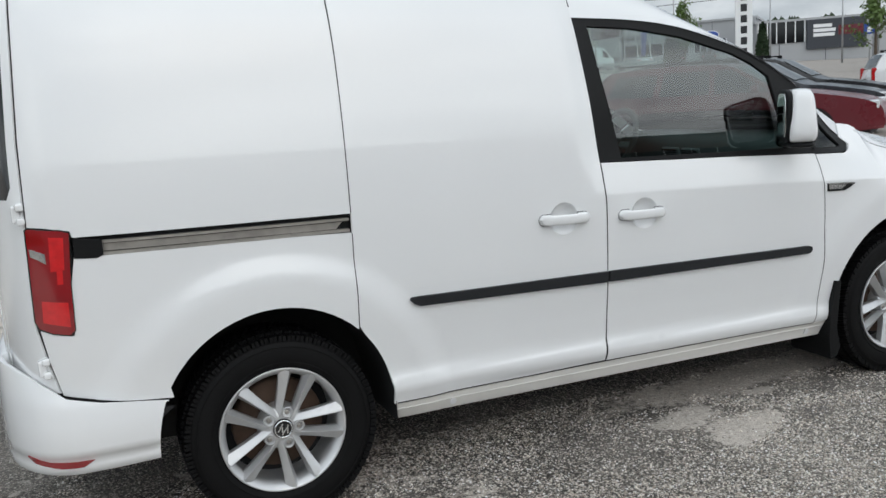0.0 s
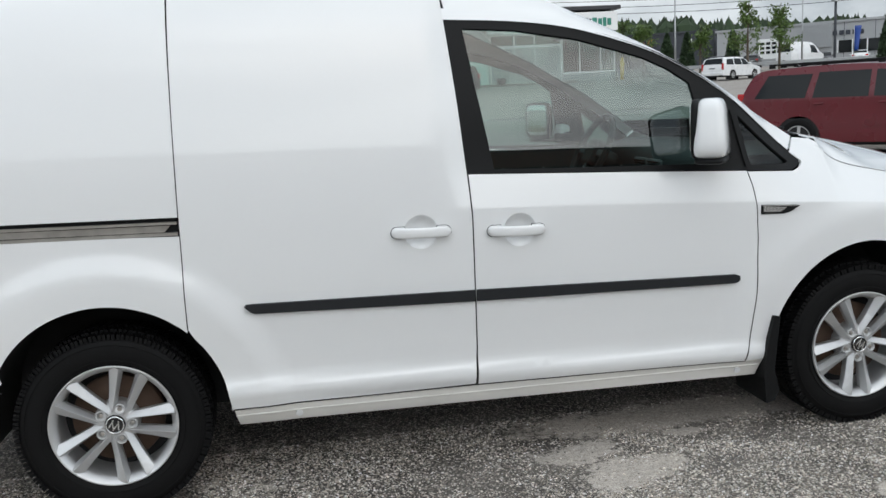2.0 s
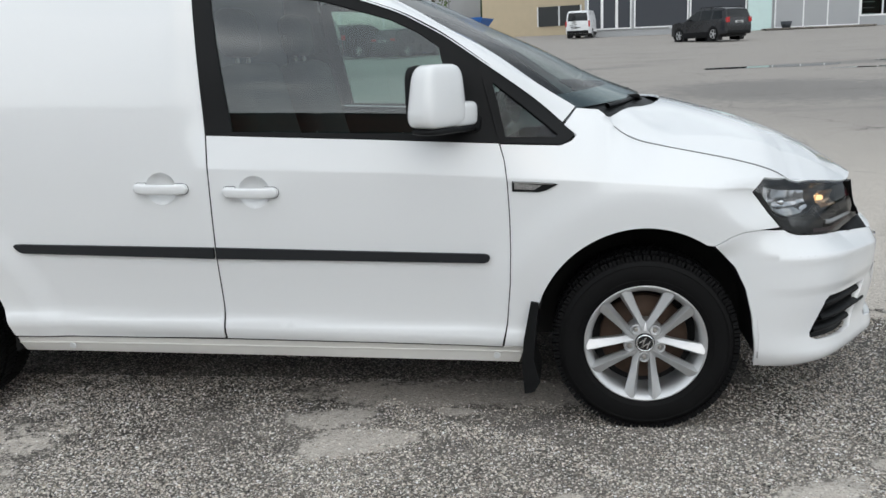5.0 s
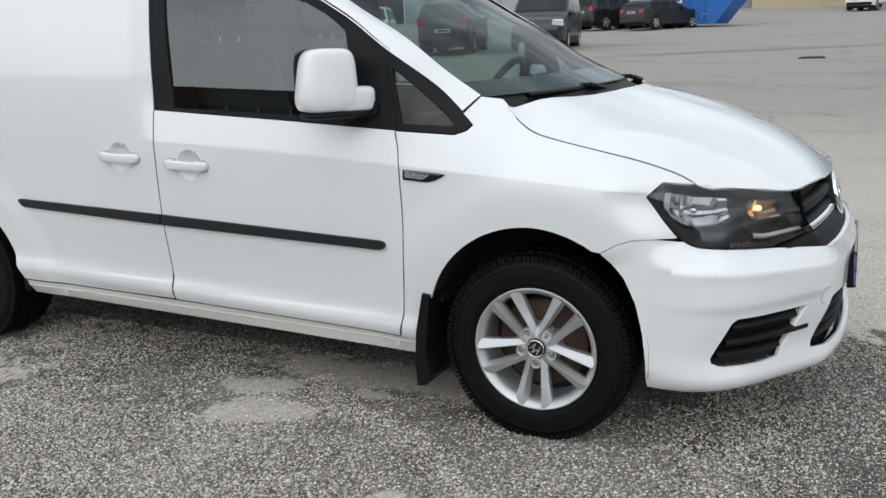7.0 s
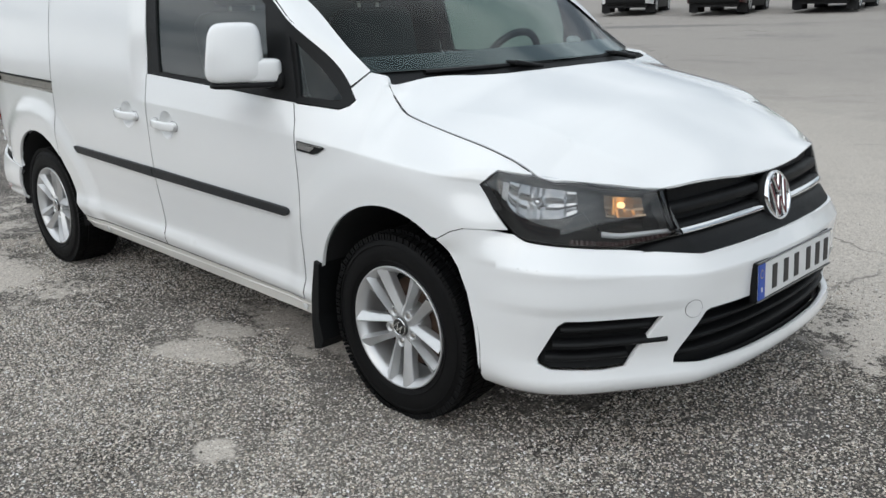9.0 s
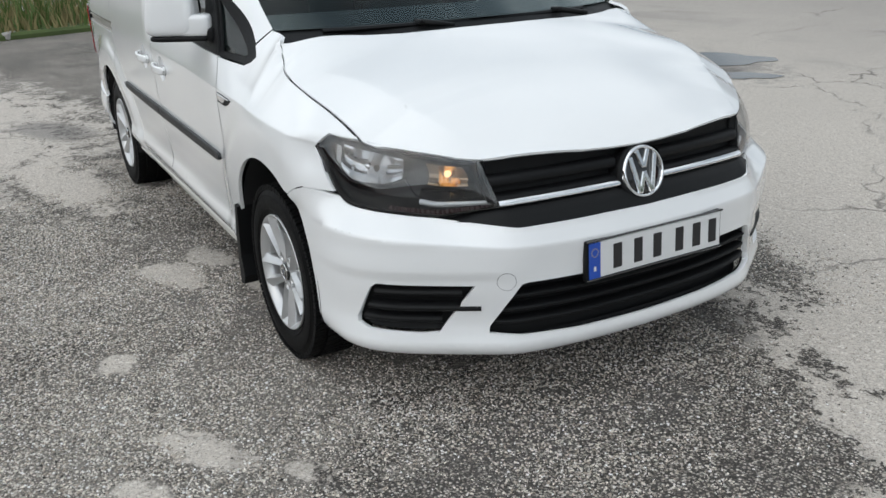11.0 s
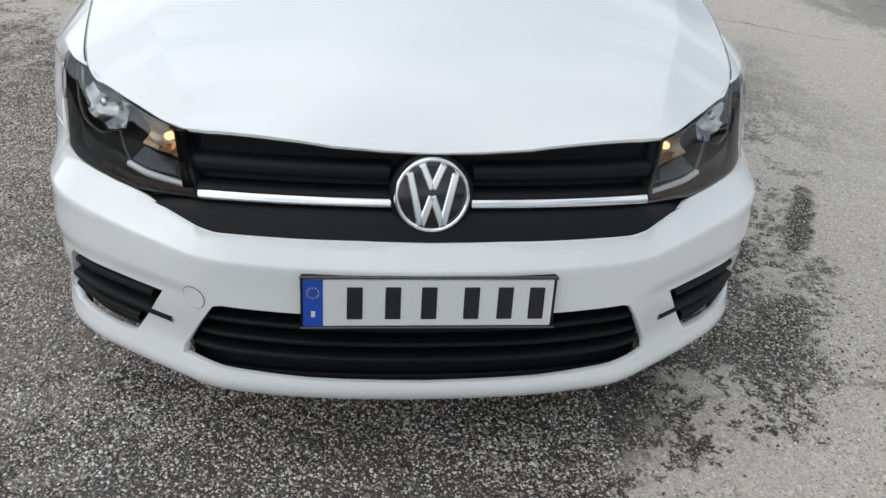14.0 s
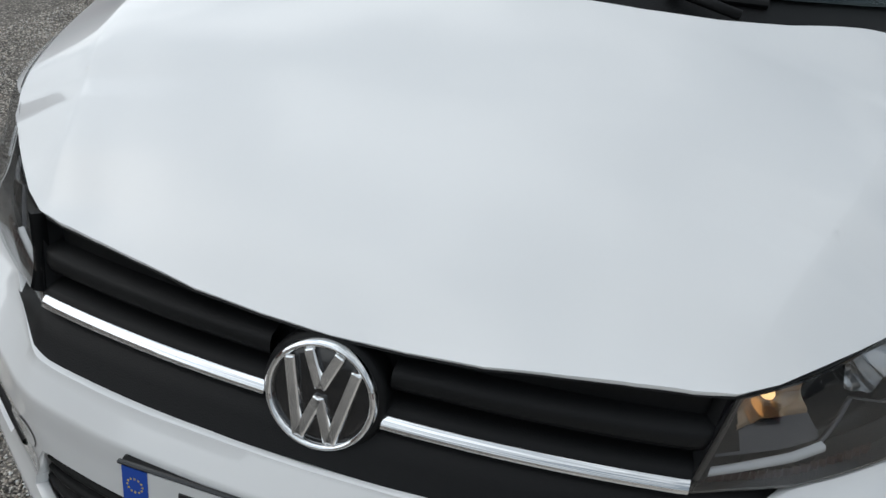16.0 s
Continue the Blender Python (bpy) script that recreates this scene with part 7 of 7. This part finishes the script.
for az, d, h in ((64.65, 74, 6.3), (47.0, 80, 6.3), (57.4, 90, 7.5), (52.6, 84, 7.0), (43.0, 86, 7.5), (41.2, 70, 8.2)):
    lamp_post(az, d, h)
for az, d in ((52.7, 78), (41.6, 78)):
    x, y = polar(az, d)
    t = thing("crossing_sign", "small blue road sign on a post", "road sign", pose(x, y, ground_z(x, y), 0, 0, az - 90))
    tube("post", (0, 0, 0), (0, 0, 3.2), 0.05, M_GALV, t)
    box("sign_plate", (0, -0.07, 2.7), (0.8, 0.03, 0.8), M_BLUESIGN, t, bevel=0.01)
    box("sign_mark", (0, -0.095, 2.65), (0.35, 0.01, 0.4), M_WHITE, t)
t = thing("beach_flag", "blue feather flag on a pole", "flag", pose(*polar(54.6, 88), ground_z(*polar(54.6, 88)), 0, 0, -35))
tube("pole", (0, 0, 0), (0, 0, 3.7), 0.03, M_GALV, t)
patch("cloth", [[(0.03 + 0.55 * u * (1 - 0.4 * v), 0.05 * math.sin(5 * v + u), 3.65 - 2.2 * v) for u in (0, 0.5, 1)] for v in np.linspace(0, 1, 8)], M_BLUESIGN, t, thick=0.02)
t = thing("mast", "dark chimney mast with a platform", "mast", pose(*polar(55.65, 100), 0))
tube("mast_tube", (0, 0, 0), (0, 0, 12.2), 0.13, M_DARKWALL, t)
box("platform", (0, 0, 9.2), (0.6, 0.6, 0.3), M_GALV, t)

# yellow bollard, kerb and grass strip, guard rail
yb = (25.6, 65.6)
t = thing("yellow_bollard", "yellow steel bollard at the shop's corner", "bollard", pose(*yb, ground_z(*yb)))
tube("post", (0, 0, 0), (0, 0, 1.75), 0.16, M_YELLOW, t, n=16)
lathe("cap", [(0.0, 1.80), (0.10, 1.79), (0.16, 1.74)], M_YELLOW, t, n=16, axis="Z")
a, b = np.array((26.5, 72.0)), np.array((48, 62.0))
L, ang = np.hypot(*(b - a)), math.degrees(math.atan2(*(b - a)[::-1]))
g = thing("grass_verge", "strip of rough grass behind a kerb", "verge", pose(a[0], a[1], (ground_z(*a) + ground_z(*b)) / 2 + 0.1, 0, 0, ang), kind="structure")
box("turf", (L / 2, 3.0, -0.05), (L, 6.0, 0.3), M_GRASS, g, bevel=0.05)
for k in range(22):
    box("kerb_stone", (L * (k + 0.5) / 22, -0.1, -0.05), (L / 22 - 0.02, 0.2, 0.36), M_KERB, g, bevel=0.02)
r = thing("guard_rail", "low steel guard rail along the verge", "rail", pose(a[0], a[1], (ground_z(*a) + ground_z(*b)) / 2 + 0.2, 0, 0, ang))
box("beam", (L / 2, 0.6, 0.55), (L, 0.06, 0.28), M_GALV, r, bevel=0.02)
for k in range(9):
    box("post", (L * (k + 0.5) / 9, 0.66, 0.25), (0.1, 0.08, 0.6), M_GALV, r)

# blue skip, tent, scooter
zs = ground_z(-7.0, 44.2)
sk = thing("skip", "blue steel waste skip with sloped end", "skip", pose(-7.2, 44.4, zs, 0, 0, -12))
prof = [(-1.75, 0.12), (1.25, 0.12), (2.6, 1.75), (-1.75, 1.75)]
vs = [(x, y, z) for y in (-0.95, 0.95) for x, z in prof]
solid("hull", vs, [(0, 1, 2, 3), (7, 6, 5, 4), (0, 4, 5, 1), (1, 5, 6, 2), (3, 7, 4, 0)], M_SKIP, sk)
for x in (-1.7, -0.9, -0.1, 0.7):
    box("rib", (x, -0.98, 0.95), (0.10, 0.08, 1.6), M_SKIP, sk)
box("top_rim", (0.4, -0.98, 1.75), (4.3, 0.10, 0.10), M_SKIP, sk)
box("skip_label", (-0.95, -1.035, 1.35), (1.0, 0.01, 0.32), M_WHITE, sk, "white label with plain bars")
box("lettering_bar", (-0.85, -1.045, 1.35), (0.6, 0.01, 0.14), M_BLUESIGN, sk)
bm = bmesh.new()
for p, q in (((0.9, -1.0, 0.35), (0.9, -1.05, 0.6)), ((0.9, -1.05, 0.6), (0.6, -1.05, 0.6)), ((0.6, -1.05, 0.6), (0.6, -1.0, 0.35))):
    add_tube(bm, p, q, 0.025, n=6)
part("hook", bm, M_GALV, sk)
te = thing("tent", "off-white canvas tent wall", "tent", pose(-12.2, 46.5, ground_z(-12, 46), 0, 0, -10))
patch("canvas", [[(x, 0.10 * math.sin(x * 3.1) + 0.05 * math.sin(x * 7), z) for x in np.linspace(-4, 4.2, 40)] for z in (0.9, 1.8, 2.8)], M_TENT, te, thick=0.02)
box("dark_skirt", (0.1, 0.15, 0.45), (8.0, 0.1, 0.9), M_DARKWALL, te)
for x in (-4, -1.3, 1.4, 4.2):
    tube("tent_pole", (x, -0.1, 0), (x, -0.1, 2.9), 0.04, M_WHITE, te)
sc = thing("kick_scooter", "dark kick scooter leaning by the skip", "scooter", pose(-8.0, 42.8, ground_z(-8, 42.8), 0, 0, 80))
tube("steering_post", (0.4, 0, 0.15), (0.28, 0, 1.1), 0.03, M_BLACK, sc)
tube("handlebar", (0.28, -0.22, 1.1), (0.28, 0.22, 1.1), 0.02, M_BLACK, sc)
box("deck", (0, 0, 0.13), (0.8, 0.14, 0.05), M_BLACK, sc, bevel=0.01)
for x in (-0.45, 0.45):
    o = lathe("scooter_wheel", [(0.04, -0.02), (0.11, -0.02), (0.11, 0.02), (0.04, 0.02)], M_RUBBER, sc, n=16)
    o.location = (x, 0, 0.11)


# ---- trees ----
M_BARK = mat("grey-brown bark", (0.09, 0.07, 0.05), 0.9, 0, 0, 12, 0.3, 0.5, 40)
M_LEAF = mat("green leaves", (0.085, 0.14, 0.03), 0.6, 0, 0, 1.6, 0.45)
M_CONIFER = mat("dark conifer green", (0.022, 0.045, 0.016), 0.8, 0, 0, 2.0, 0.4)
M_WOODS = mat("far woods", (0.028, 0.048, 0.022), 0.9, 0, 0, 0.12, 0.55)


def leaf_cloud(rng, pts, size, flat=0.5):
    vs, fs = [], []
    for p in pts:
        n = Vector((rng.gauss(0, 1), rng.gauss(0, 1), rng.gauss(0.6, 1))).normalized()
        u = n.orthogonal().normalized()
        v = n.cross(u)
        a, b = size * rng.uniform(0.6, 1.3), size * rng.uniform(0.4, 0.9)
        k = len(vs)
        p = Vector(p)
        vs += [tuple(p - u * a), tuple(p + v * b), tuple(p + u * a), tuple(p - v * b)]
        fs.append((k, k + 1, k + 2, k + 3))
    return vs, fs


def tree(az, d, h, spread, seed, column=False):
    rng = random.Random(seed)
    x, y = polar(az, d)
    t = thing("tree", "narrow dark green columnar conifer" if column else "young broadleaf tree with thin uneven crown", "tree", pose(x, y, ground_z(x, y)), "lot trees")
    bm = bmesh.new()
    add_tube(bm, (0, 0, 0), (0, 0, h * 0.55), 0.12, 0.07, 8)
    add_tube(bm, (0, 0, h * 0.55), (0.1, 0, h * 0.98), 0.07, 0.015, 6)
    pts = []
    if column:
        for i in range(1500):
            z = rng.uniform(0.08, 1.0)
            r = spread * (1 - z) ** 0.6 * min(1, z * 6) * rng.uniform(0.55, 1.05)
            a = rng.uniform(0, 6.28)
            pts.append((r * math.cos(a), r * math.sin(a), z * h))
    else:
        for i in range(16):
            z = h * rng.uniform(0.25, 0.92)
            a = rng.uniform(0, 6.28)
            l = spread * rng.uniform(0.5, 1.0) * (1.15 - z / h) * 1.3
            e = (l * math.cos(a), l * math.sin(a), z + l * 0.7)
            add_tube(bm, (0, 0, z), e, 0.035, 0.01, 5)
            for k in range(70):
                u = rng.uniform(0.35, 1.1)
                pts.append((e[0] * u + rng.gauss(0, 0.22), e[1] * u + rng.gauss(0, 0.22), z + (e[2] - z) * u + rng.gauss(0, 0.22)))
    part("trunk", bm, M_BARK, t)
    vs, fs = leaf_cloud(rng, pts, 0.12 if not column else 0.16)
    solid("crown", vs, fs, M_CONIFER if column else M_LEAF, t)


for i, (az, d, zt, sp, col) in enumerate(((60.4, 74, 10.9, 1.5, False), (58.6, 76, 10.3, 1.4, False), (61.3, 80, 7.4, 0.8, True), (66.6, 82, 8.6, 1.6, False), (65.2, 86, 7.6, 0.9, True), (67.9, 82, 9.4, 1.7, False), (63.2, 84, 8.6, 1.4, False), (64.0, 90, 7.6, 0.9, True),
                                           (52.8, 74, 7.8, 0.8, True), (52.0, 76, 10.5, 1.3, False), (47.4, 90, 7.0, 0.8, True), (41.4, 60, 8.6, 1.7, False), (38.8, 66, 8.2, 1.6, False), (69.5, 86, 8.8, 1.6, False), (71.0, 90, 9.4, 1.8, False))):
    tree(az, d, 1.55 + (zt - 1.55) * d / 110 - ground_z(*polar(az, d)), sp, 100 + i, col)
# a tree seen past the van's back corner
rngb = random.Random(77)
for az, d, h, sp in ((96.5, 55, 6.5, 2.6), (99.5, 60, 6.0, 2.6), (102.5, 58, 6.8, 2.8)):
    tree(az, d, h, sp, int(az))
# woods on the skyline
rng = random.Random(9)
vs, fs = [], []
for i in range(1100):
    az = rng.uniform(20, 120)
    d = rng.uniform(235, 300)
    x, y = polar(az, d)
    z0 = 5.5 + rng.uniform(-0.5, 0.5)
    line = float(np.interp(az, [20, 42, 50, 55, 58, 61, 64, 68, 90, 120], [7.3, 7.5, 7.8, 8.4, 8.5, 9.1, 9.6, 9.9, 9.2, 9.0]))
    h = (1.55 + (line - 1.55) * d / 110) * rng.uniform(0.86, 1.02) - z0
    r = rng.uniform(2.6, 4.8)
    pointed = rng.random() < 0.3
    k0 = len(vs)
    n, m = 7, 6
    for a in range(m):
        t = a / (m - 1)
        rr_ = r * ((1 - t) ** 0.8 if pointed else math.sin(math.pi * (0.25 + 0.75 * t)) ** 0.7) * rng.uniform(0.8, 1.2)
        for b in range(n):
            an = 6.283 * b / n + rng.uniform(-0.2, 0.2)
            q = rr_ * rng.uniform(0.75, 1.25)
            vs.append((x + q * math.cos(an), y + q * math.sin(an), z0 + h * t + rng.uniform(-0.4, 0.4)))
    for a in range(m - 1):
        for b in range(n):
            fs.append((k0 + a * n + b, k0 + a * n + (b + 1) % n, k0 + (a + 1) * n + (b + 1) % n, k0 + (a + 1) * n + b))
tagged(solid("woods", vs, fs, M_WOODS), "dark mixed woods along the skyline", "woods", kind="stuff")

# weedy verge beyond the van's tail
vg = thing("weedy_verge", "weedy verge of dry grass and low shrubs at the lot's edge", "verge", pose(-11.75, -0.6, 0.0, 0, 0, 106), kind="structure")
box("turf", (-1.0, 2.2, 0.03), (14.0, 4.0, 0.14), M_GRASS, vg, bevel=0.04)
rng = random.Random(21)
for nm, mt, n, hh in (("dry_grass", mat("dry grass", (0.26, 0.22, 0.10), 0.9, 0, 0, 3, 0.4), 2600, 0.55), ("green_weeds", M_LEAF, 1800, 0.8)):
    vs, fs = [], []
    for k_ in range(n):
        x, y = rng.uniform(-6, 5.5), 0.25 + abs(rng.gauss(0, 1.1))
        h, a = hh * rng.uniform(0.3, 1.0) * min(1.0, 0.4 + y), rng.uniform(0, 6.28)
        lx, ly = 0.35 * h * math.cos(a), 0.35 * h * math.sin(a)
        w = rng.uniform(0.008, 0.02)
        k0 = len(vs)
        vs += [(x - w, y, 0.08), (x + w, y, 0.08), (x + lx * 0.5 + w * 0.7, y + ly * 0.5, 0.08 + h * 0.6), (x + lx, y + ly, 0.08 + h), (x + lx * 0.5 - w * 0.7, y + ly * 0.5, 0.08 + h * 0.6)]
        fs += [(k0, k0 + 1, k0 + 2, k0 + 4), (k0 + 4, k0 + 2, k0 + 3)]
    solid(nm, vs, fs, mt, vg)
for k_ in range(9):
    box("kerb_rubble", (-5.5 + k_ * 1.3 + rng.uniform(-0.3, 0.3), 0.12 + rng.uniform(0, 0.2), 0.06), (rng.uniform(0.12, 0.3), 0.14, 0.10), M_KERB, vg, rot=(rng.uniform(-12, 12), rng.uniform(-12, 12), rng.uniform(0, 90)), bevel=0.02)

# power lines
bm = bmesh.new()
for k in range(3):
    p0, p1 = Vector((*polar(75, 180), 17 + k * 1.2)), Vector((*polar(35, 180), 18 + k * 1.2))
    last = None
    for t in np.linspace(0, 1, 14):
        q = p0.lerp(p1, t) - Vector((0, 0, 3 * math.sin(math.pi * t)))
        if last is not None:
            add_tube(bm, last, q, 0.05, n=4)
        last = q
tagged(part("power_line", bm, M_DARKWALL), "thin dark overhead power lines", "cable")

# ---- puddles, drain, loose stones ----
M_WATER = mat("shallow water", (0.035, 0.033, 0.031), 0.03, 0, 0, 0, 0, 0.04, 6, 0.6)


def puddle(cx, cy, rx, ry, turn, seed):
    rng = random.Random(seed)
    ph = [rng.uniform(0, 6.28) for _ in range(6)]
    pts = []
    for a in np.linspace(0, 2 * math.pi, 60, endpoint=False):
        r = 1 + sum(0.22 / (k + 1) * math.sin((k + 2) * a + ph[k]) for k in range(6))
        u, v = rx * r * math.cos(a), ry * r * math.sin(a)
        t = radians(turn)
        pts.append((cx + u * math.cos(t) - v * math.sin(t), cy + u * math.sin(t) + v * math.cos(t)))
    tagged(sheet("puddle", pts, lambda x, y: (x, y, ground_z(x, y) + 0.006), M_WATER, None, step=0.4, depth=0), "shallow puddle on the asphalt", "puddle", "puddles", "structure")


for i, spec in enumerate(((5.6, 23.2, 1.9, 0.55, 12), (7.6, 21.6, 0.9, 0.25, 5), (-3.9, 5.2, 0.75, 0.35, 40), (-3.0, 4.6, 0.4, 0.18, 30), (9.5, 24.5, 0.8, 0.2, 8))):
    puddle(*spec, 40 + i)
dr = thing("drain_cover", "rusty square drain cover set in the asphalt", "drain cover", pose(-0.35, 20.6, ground_z(0, 20.6) + 0.006))
box("drain_frame", (0, 0, 0.0), (0.62, 0.62, 0.02), M_RUST, dr, bevel=0.004)
for k in range(6):
    box("drain_bar", (0, -0.22 + k * 0.09, 0.012), (0.5, 0.05, 0.014), M_PAINT_IN, dr)

M_STONE = mat("loose gravel stones", (0.30, 0.285, 0.27), 0.85)
sn = M_STONE.node_tree
gi = sn.nodes.new("ShaderNodeNewGeometry")
rp = sn.nodes.new("ShaderNodeValToRGB")
for pos_, col_ in ((0.0, (0.012, 0.010, 0.009, 1)), (0.42, (0.085, 0.070, 0.057, 1)), (0.62, (0.31, 0.262, 0.215, 1)), (0.80, (0.60, 0.525, 0.445, 1)), (1.0, (0.97, 0.91, 0.82, 1))):
    el = rp.color_ramp.elements.new(pos_) if 0 < pos_ < 1 else rp.color_ramp.elements[int(pos_)]
    el.color = col_
sn.links.new(gi.outputs["Random Per Island"], rp.inputs["Fac"])
sn.links.new(rp.outputs["Color"], sn.nodes["Principled BSDF"].inputs["Base Color"])
rng = random.Random(3)
shapes = []
for k in range(14):
    bm = bmesh.new()
    for _ in range(7):
        bm.verts.new(Vector((rng.gauss(0, 1), rng.gauss(0, 1), rng.gauss(0, 0.7))).normalized() * rng.uniform(0.85, 1.15))
    bmesh.ops.convex_hull(bm, input=bm.verts)
    idx = {v: i for i, v in enumerate([v for v in bm.verts if v.link_faces])}
    shapes.append((np.array([tuple(v.co) for v in idx]), np.array([tuple(idx[v] for v in f.verts) for f in bm.faces])))
    bm.free()


def coarse(x, y):
    """Share of ground covered by loose chippings."""
    for px, py, rx, ry, e, tn in PATCHES:
        c, q = math.cos(radians(tn)), math.sin(radians(tn))
        dx, dy = x - px, y - py
        wob = 0.55 * noise.noise((x * 6, y * 6, 1.3)) + 0.35 * noise.noise((x * 19, y * 19, 4.1))
        if ((dx * c + dy * q) / rx) ** 2 + ((dy * c - dx * q) / ry) ** 2 < 1.0 + wob * 2:
            return 0.02
    n = noise.noise((x * 0.9, y * 0.9, 3.1)) + 0.6 * noise.noise((x * 2.6, y * 2.6, 9.7)) + 0.35 * noise.noise((x * 8, y * 8, 2.2))
    # ridge of loose stones running out from under the side
    t = (x + 0.95) / 1.2
    ridge = math.exp(-((y + 0.70 + 0.78 * t + 0.05 * math.sin(9 * t)) / 0.06) ** 2) if -0.1 < t < 1.15 else 0.0
    return min(1.0, max(0.10, 0.55 + 0.75 * n) + ridge)


vlist, flist, base = [], [], 0


def drop(x, y, r, a):
    global base
    P, T_ = shapes[rng.randrange(14)]
    c, q = math.cos(a) * r, math.sin(a) * r
    vlist.append(np.c_[x + c * P[:, 0] - q * P[:, 1], y + q * P[:, 0] + c * P[:, 1], r * (0.30 + 0.75 * P[:, 2])])
    flist.append(T_ + base)
    base += len(P)


GX, GY, GS = -3.4, -2.9, 0.025
cover = [[coarse(GX + (i + 0.5) * GS, GY + (j + 0.5) * GS) for j in range(152)] for i in range(244)]
count = 0
while count < 150000:
    x, y = rng.uniform(-3.4, 2.7), rng.uniform(-2.9, 0.9)
    if -3.3 < x < 0.45 and y > -0.45 or y < -2.2 and x > 1.9:
        continue
    near = (0.15 if y > 0.5 else 1.0) * (1.0 if y > -2.0 else 0.6)
    if rng.random() > cover[int((x - GX) / GS)][int((y - GY) / GS)] * near:
        continue
    drop(x, y, 0.0024 + 0.0036 * rng.random() ** 1.8, rng.uniform(0, 6.28))
    count += 1
for i in range(1700):
    x, y = rng.gauss(0.32, 0.32), rng.gauss(1.18, 0.16)
    if y > 0.85:
        drop(x, y, rng.uniform(0.0022, 0.006), rng.uniform(0, 6.28))
for i in range(5000):
    x, y = rng.uniform(-0.6, 2.7), rng.uniform(0.35, 2.6)
    if y > 1.0 or x > 0.8:
        drop(x, y, rng.uniform(0.0016, 0.0042), rng.uniform(0, 6.28))
me = bpy.data.meshes.new("loose_gravel")
V, Fc = np.vstack(vlist), np.vstack(flist)
me.vertices.add(len(V))
me.vertices.foreach_set("co", V.ravel())
me.loops.add(Fc.size)
me.loops.foreach_set("vertex_index", Fc.ravel())
me.polygons.add(len(Fc))
me.polygons.foreach_set("loop_start", np.arange(0, Fc.size, 3))
me.update(calc_edges=True)
me.materials.append(M_STONE)
tagged(new("loose_gravel", me), "loose grey gravel scattered over the asphalt", "gravel", kind="stuff")
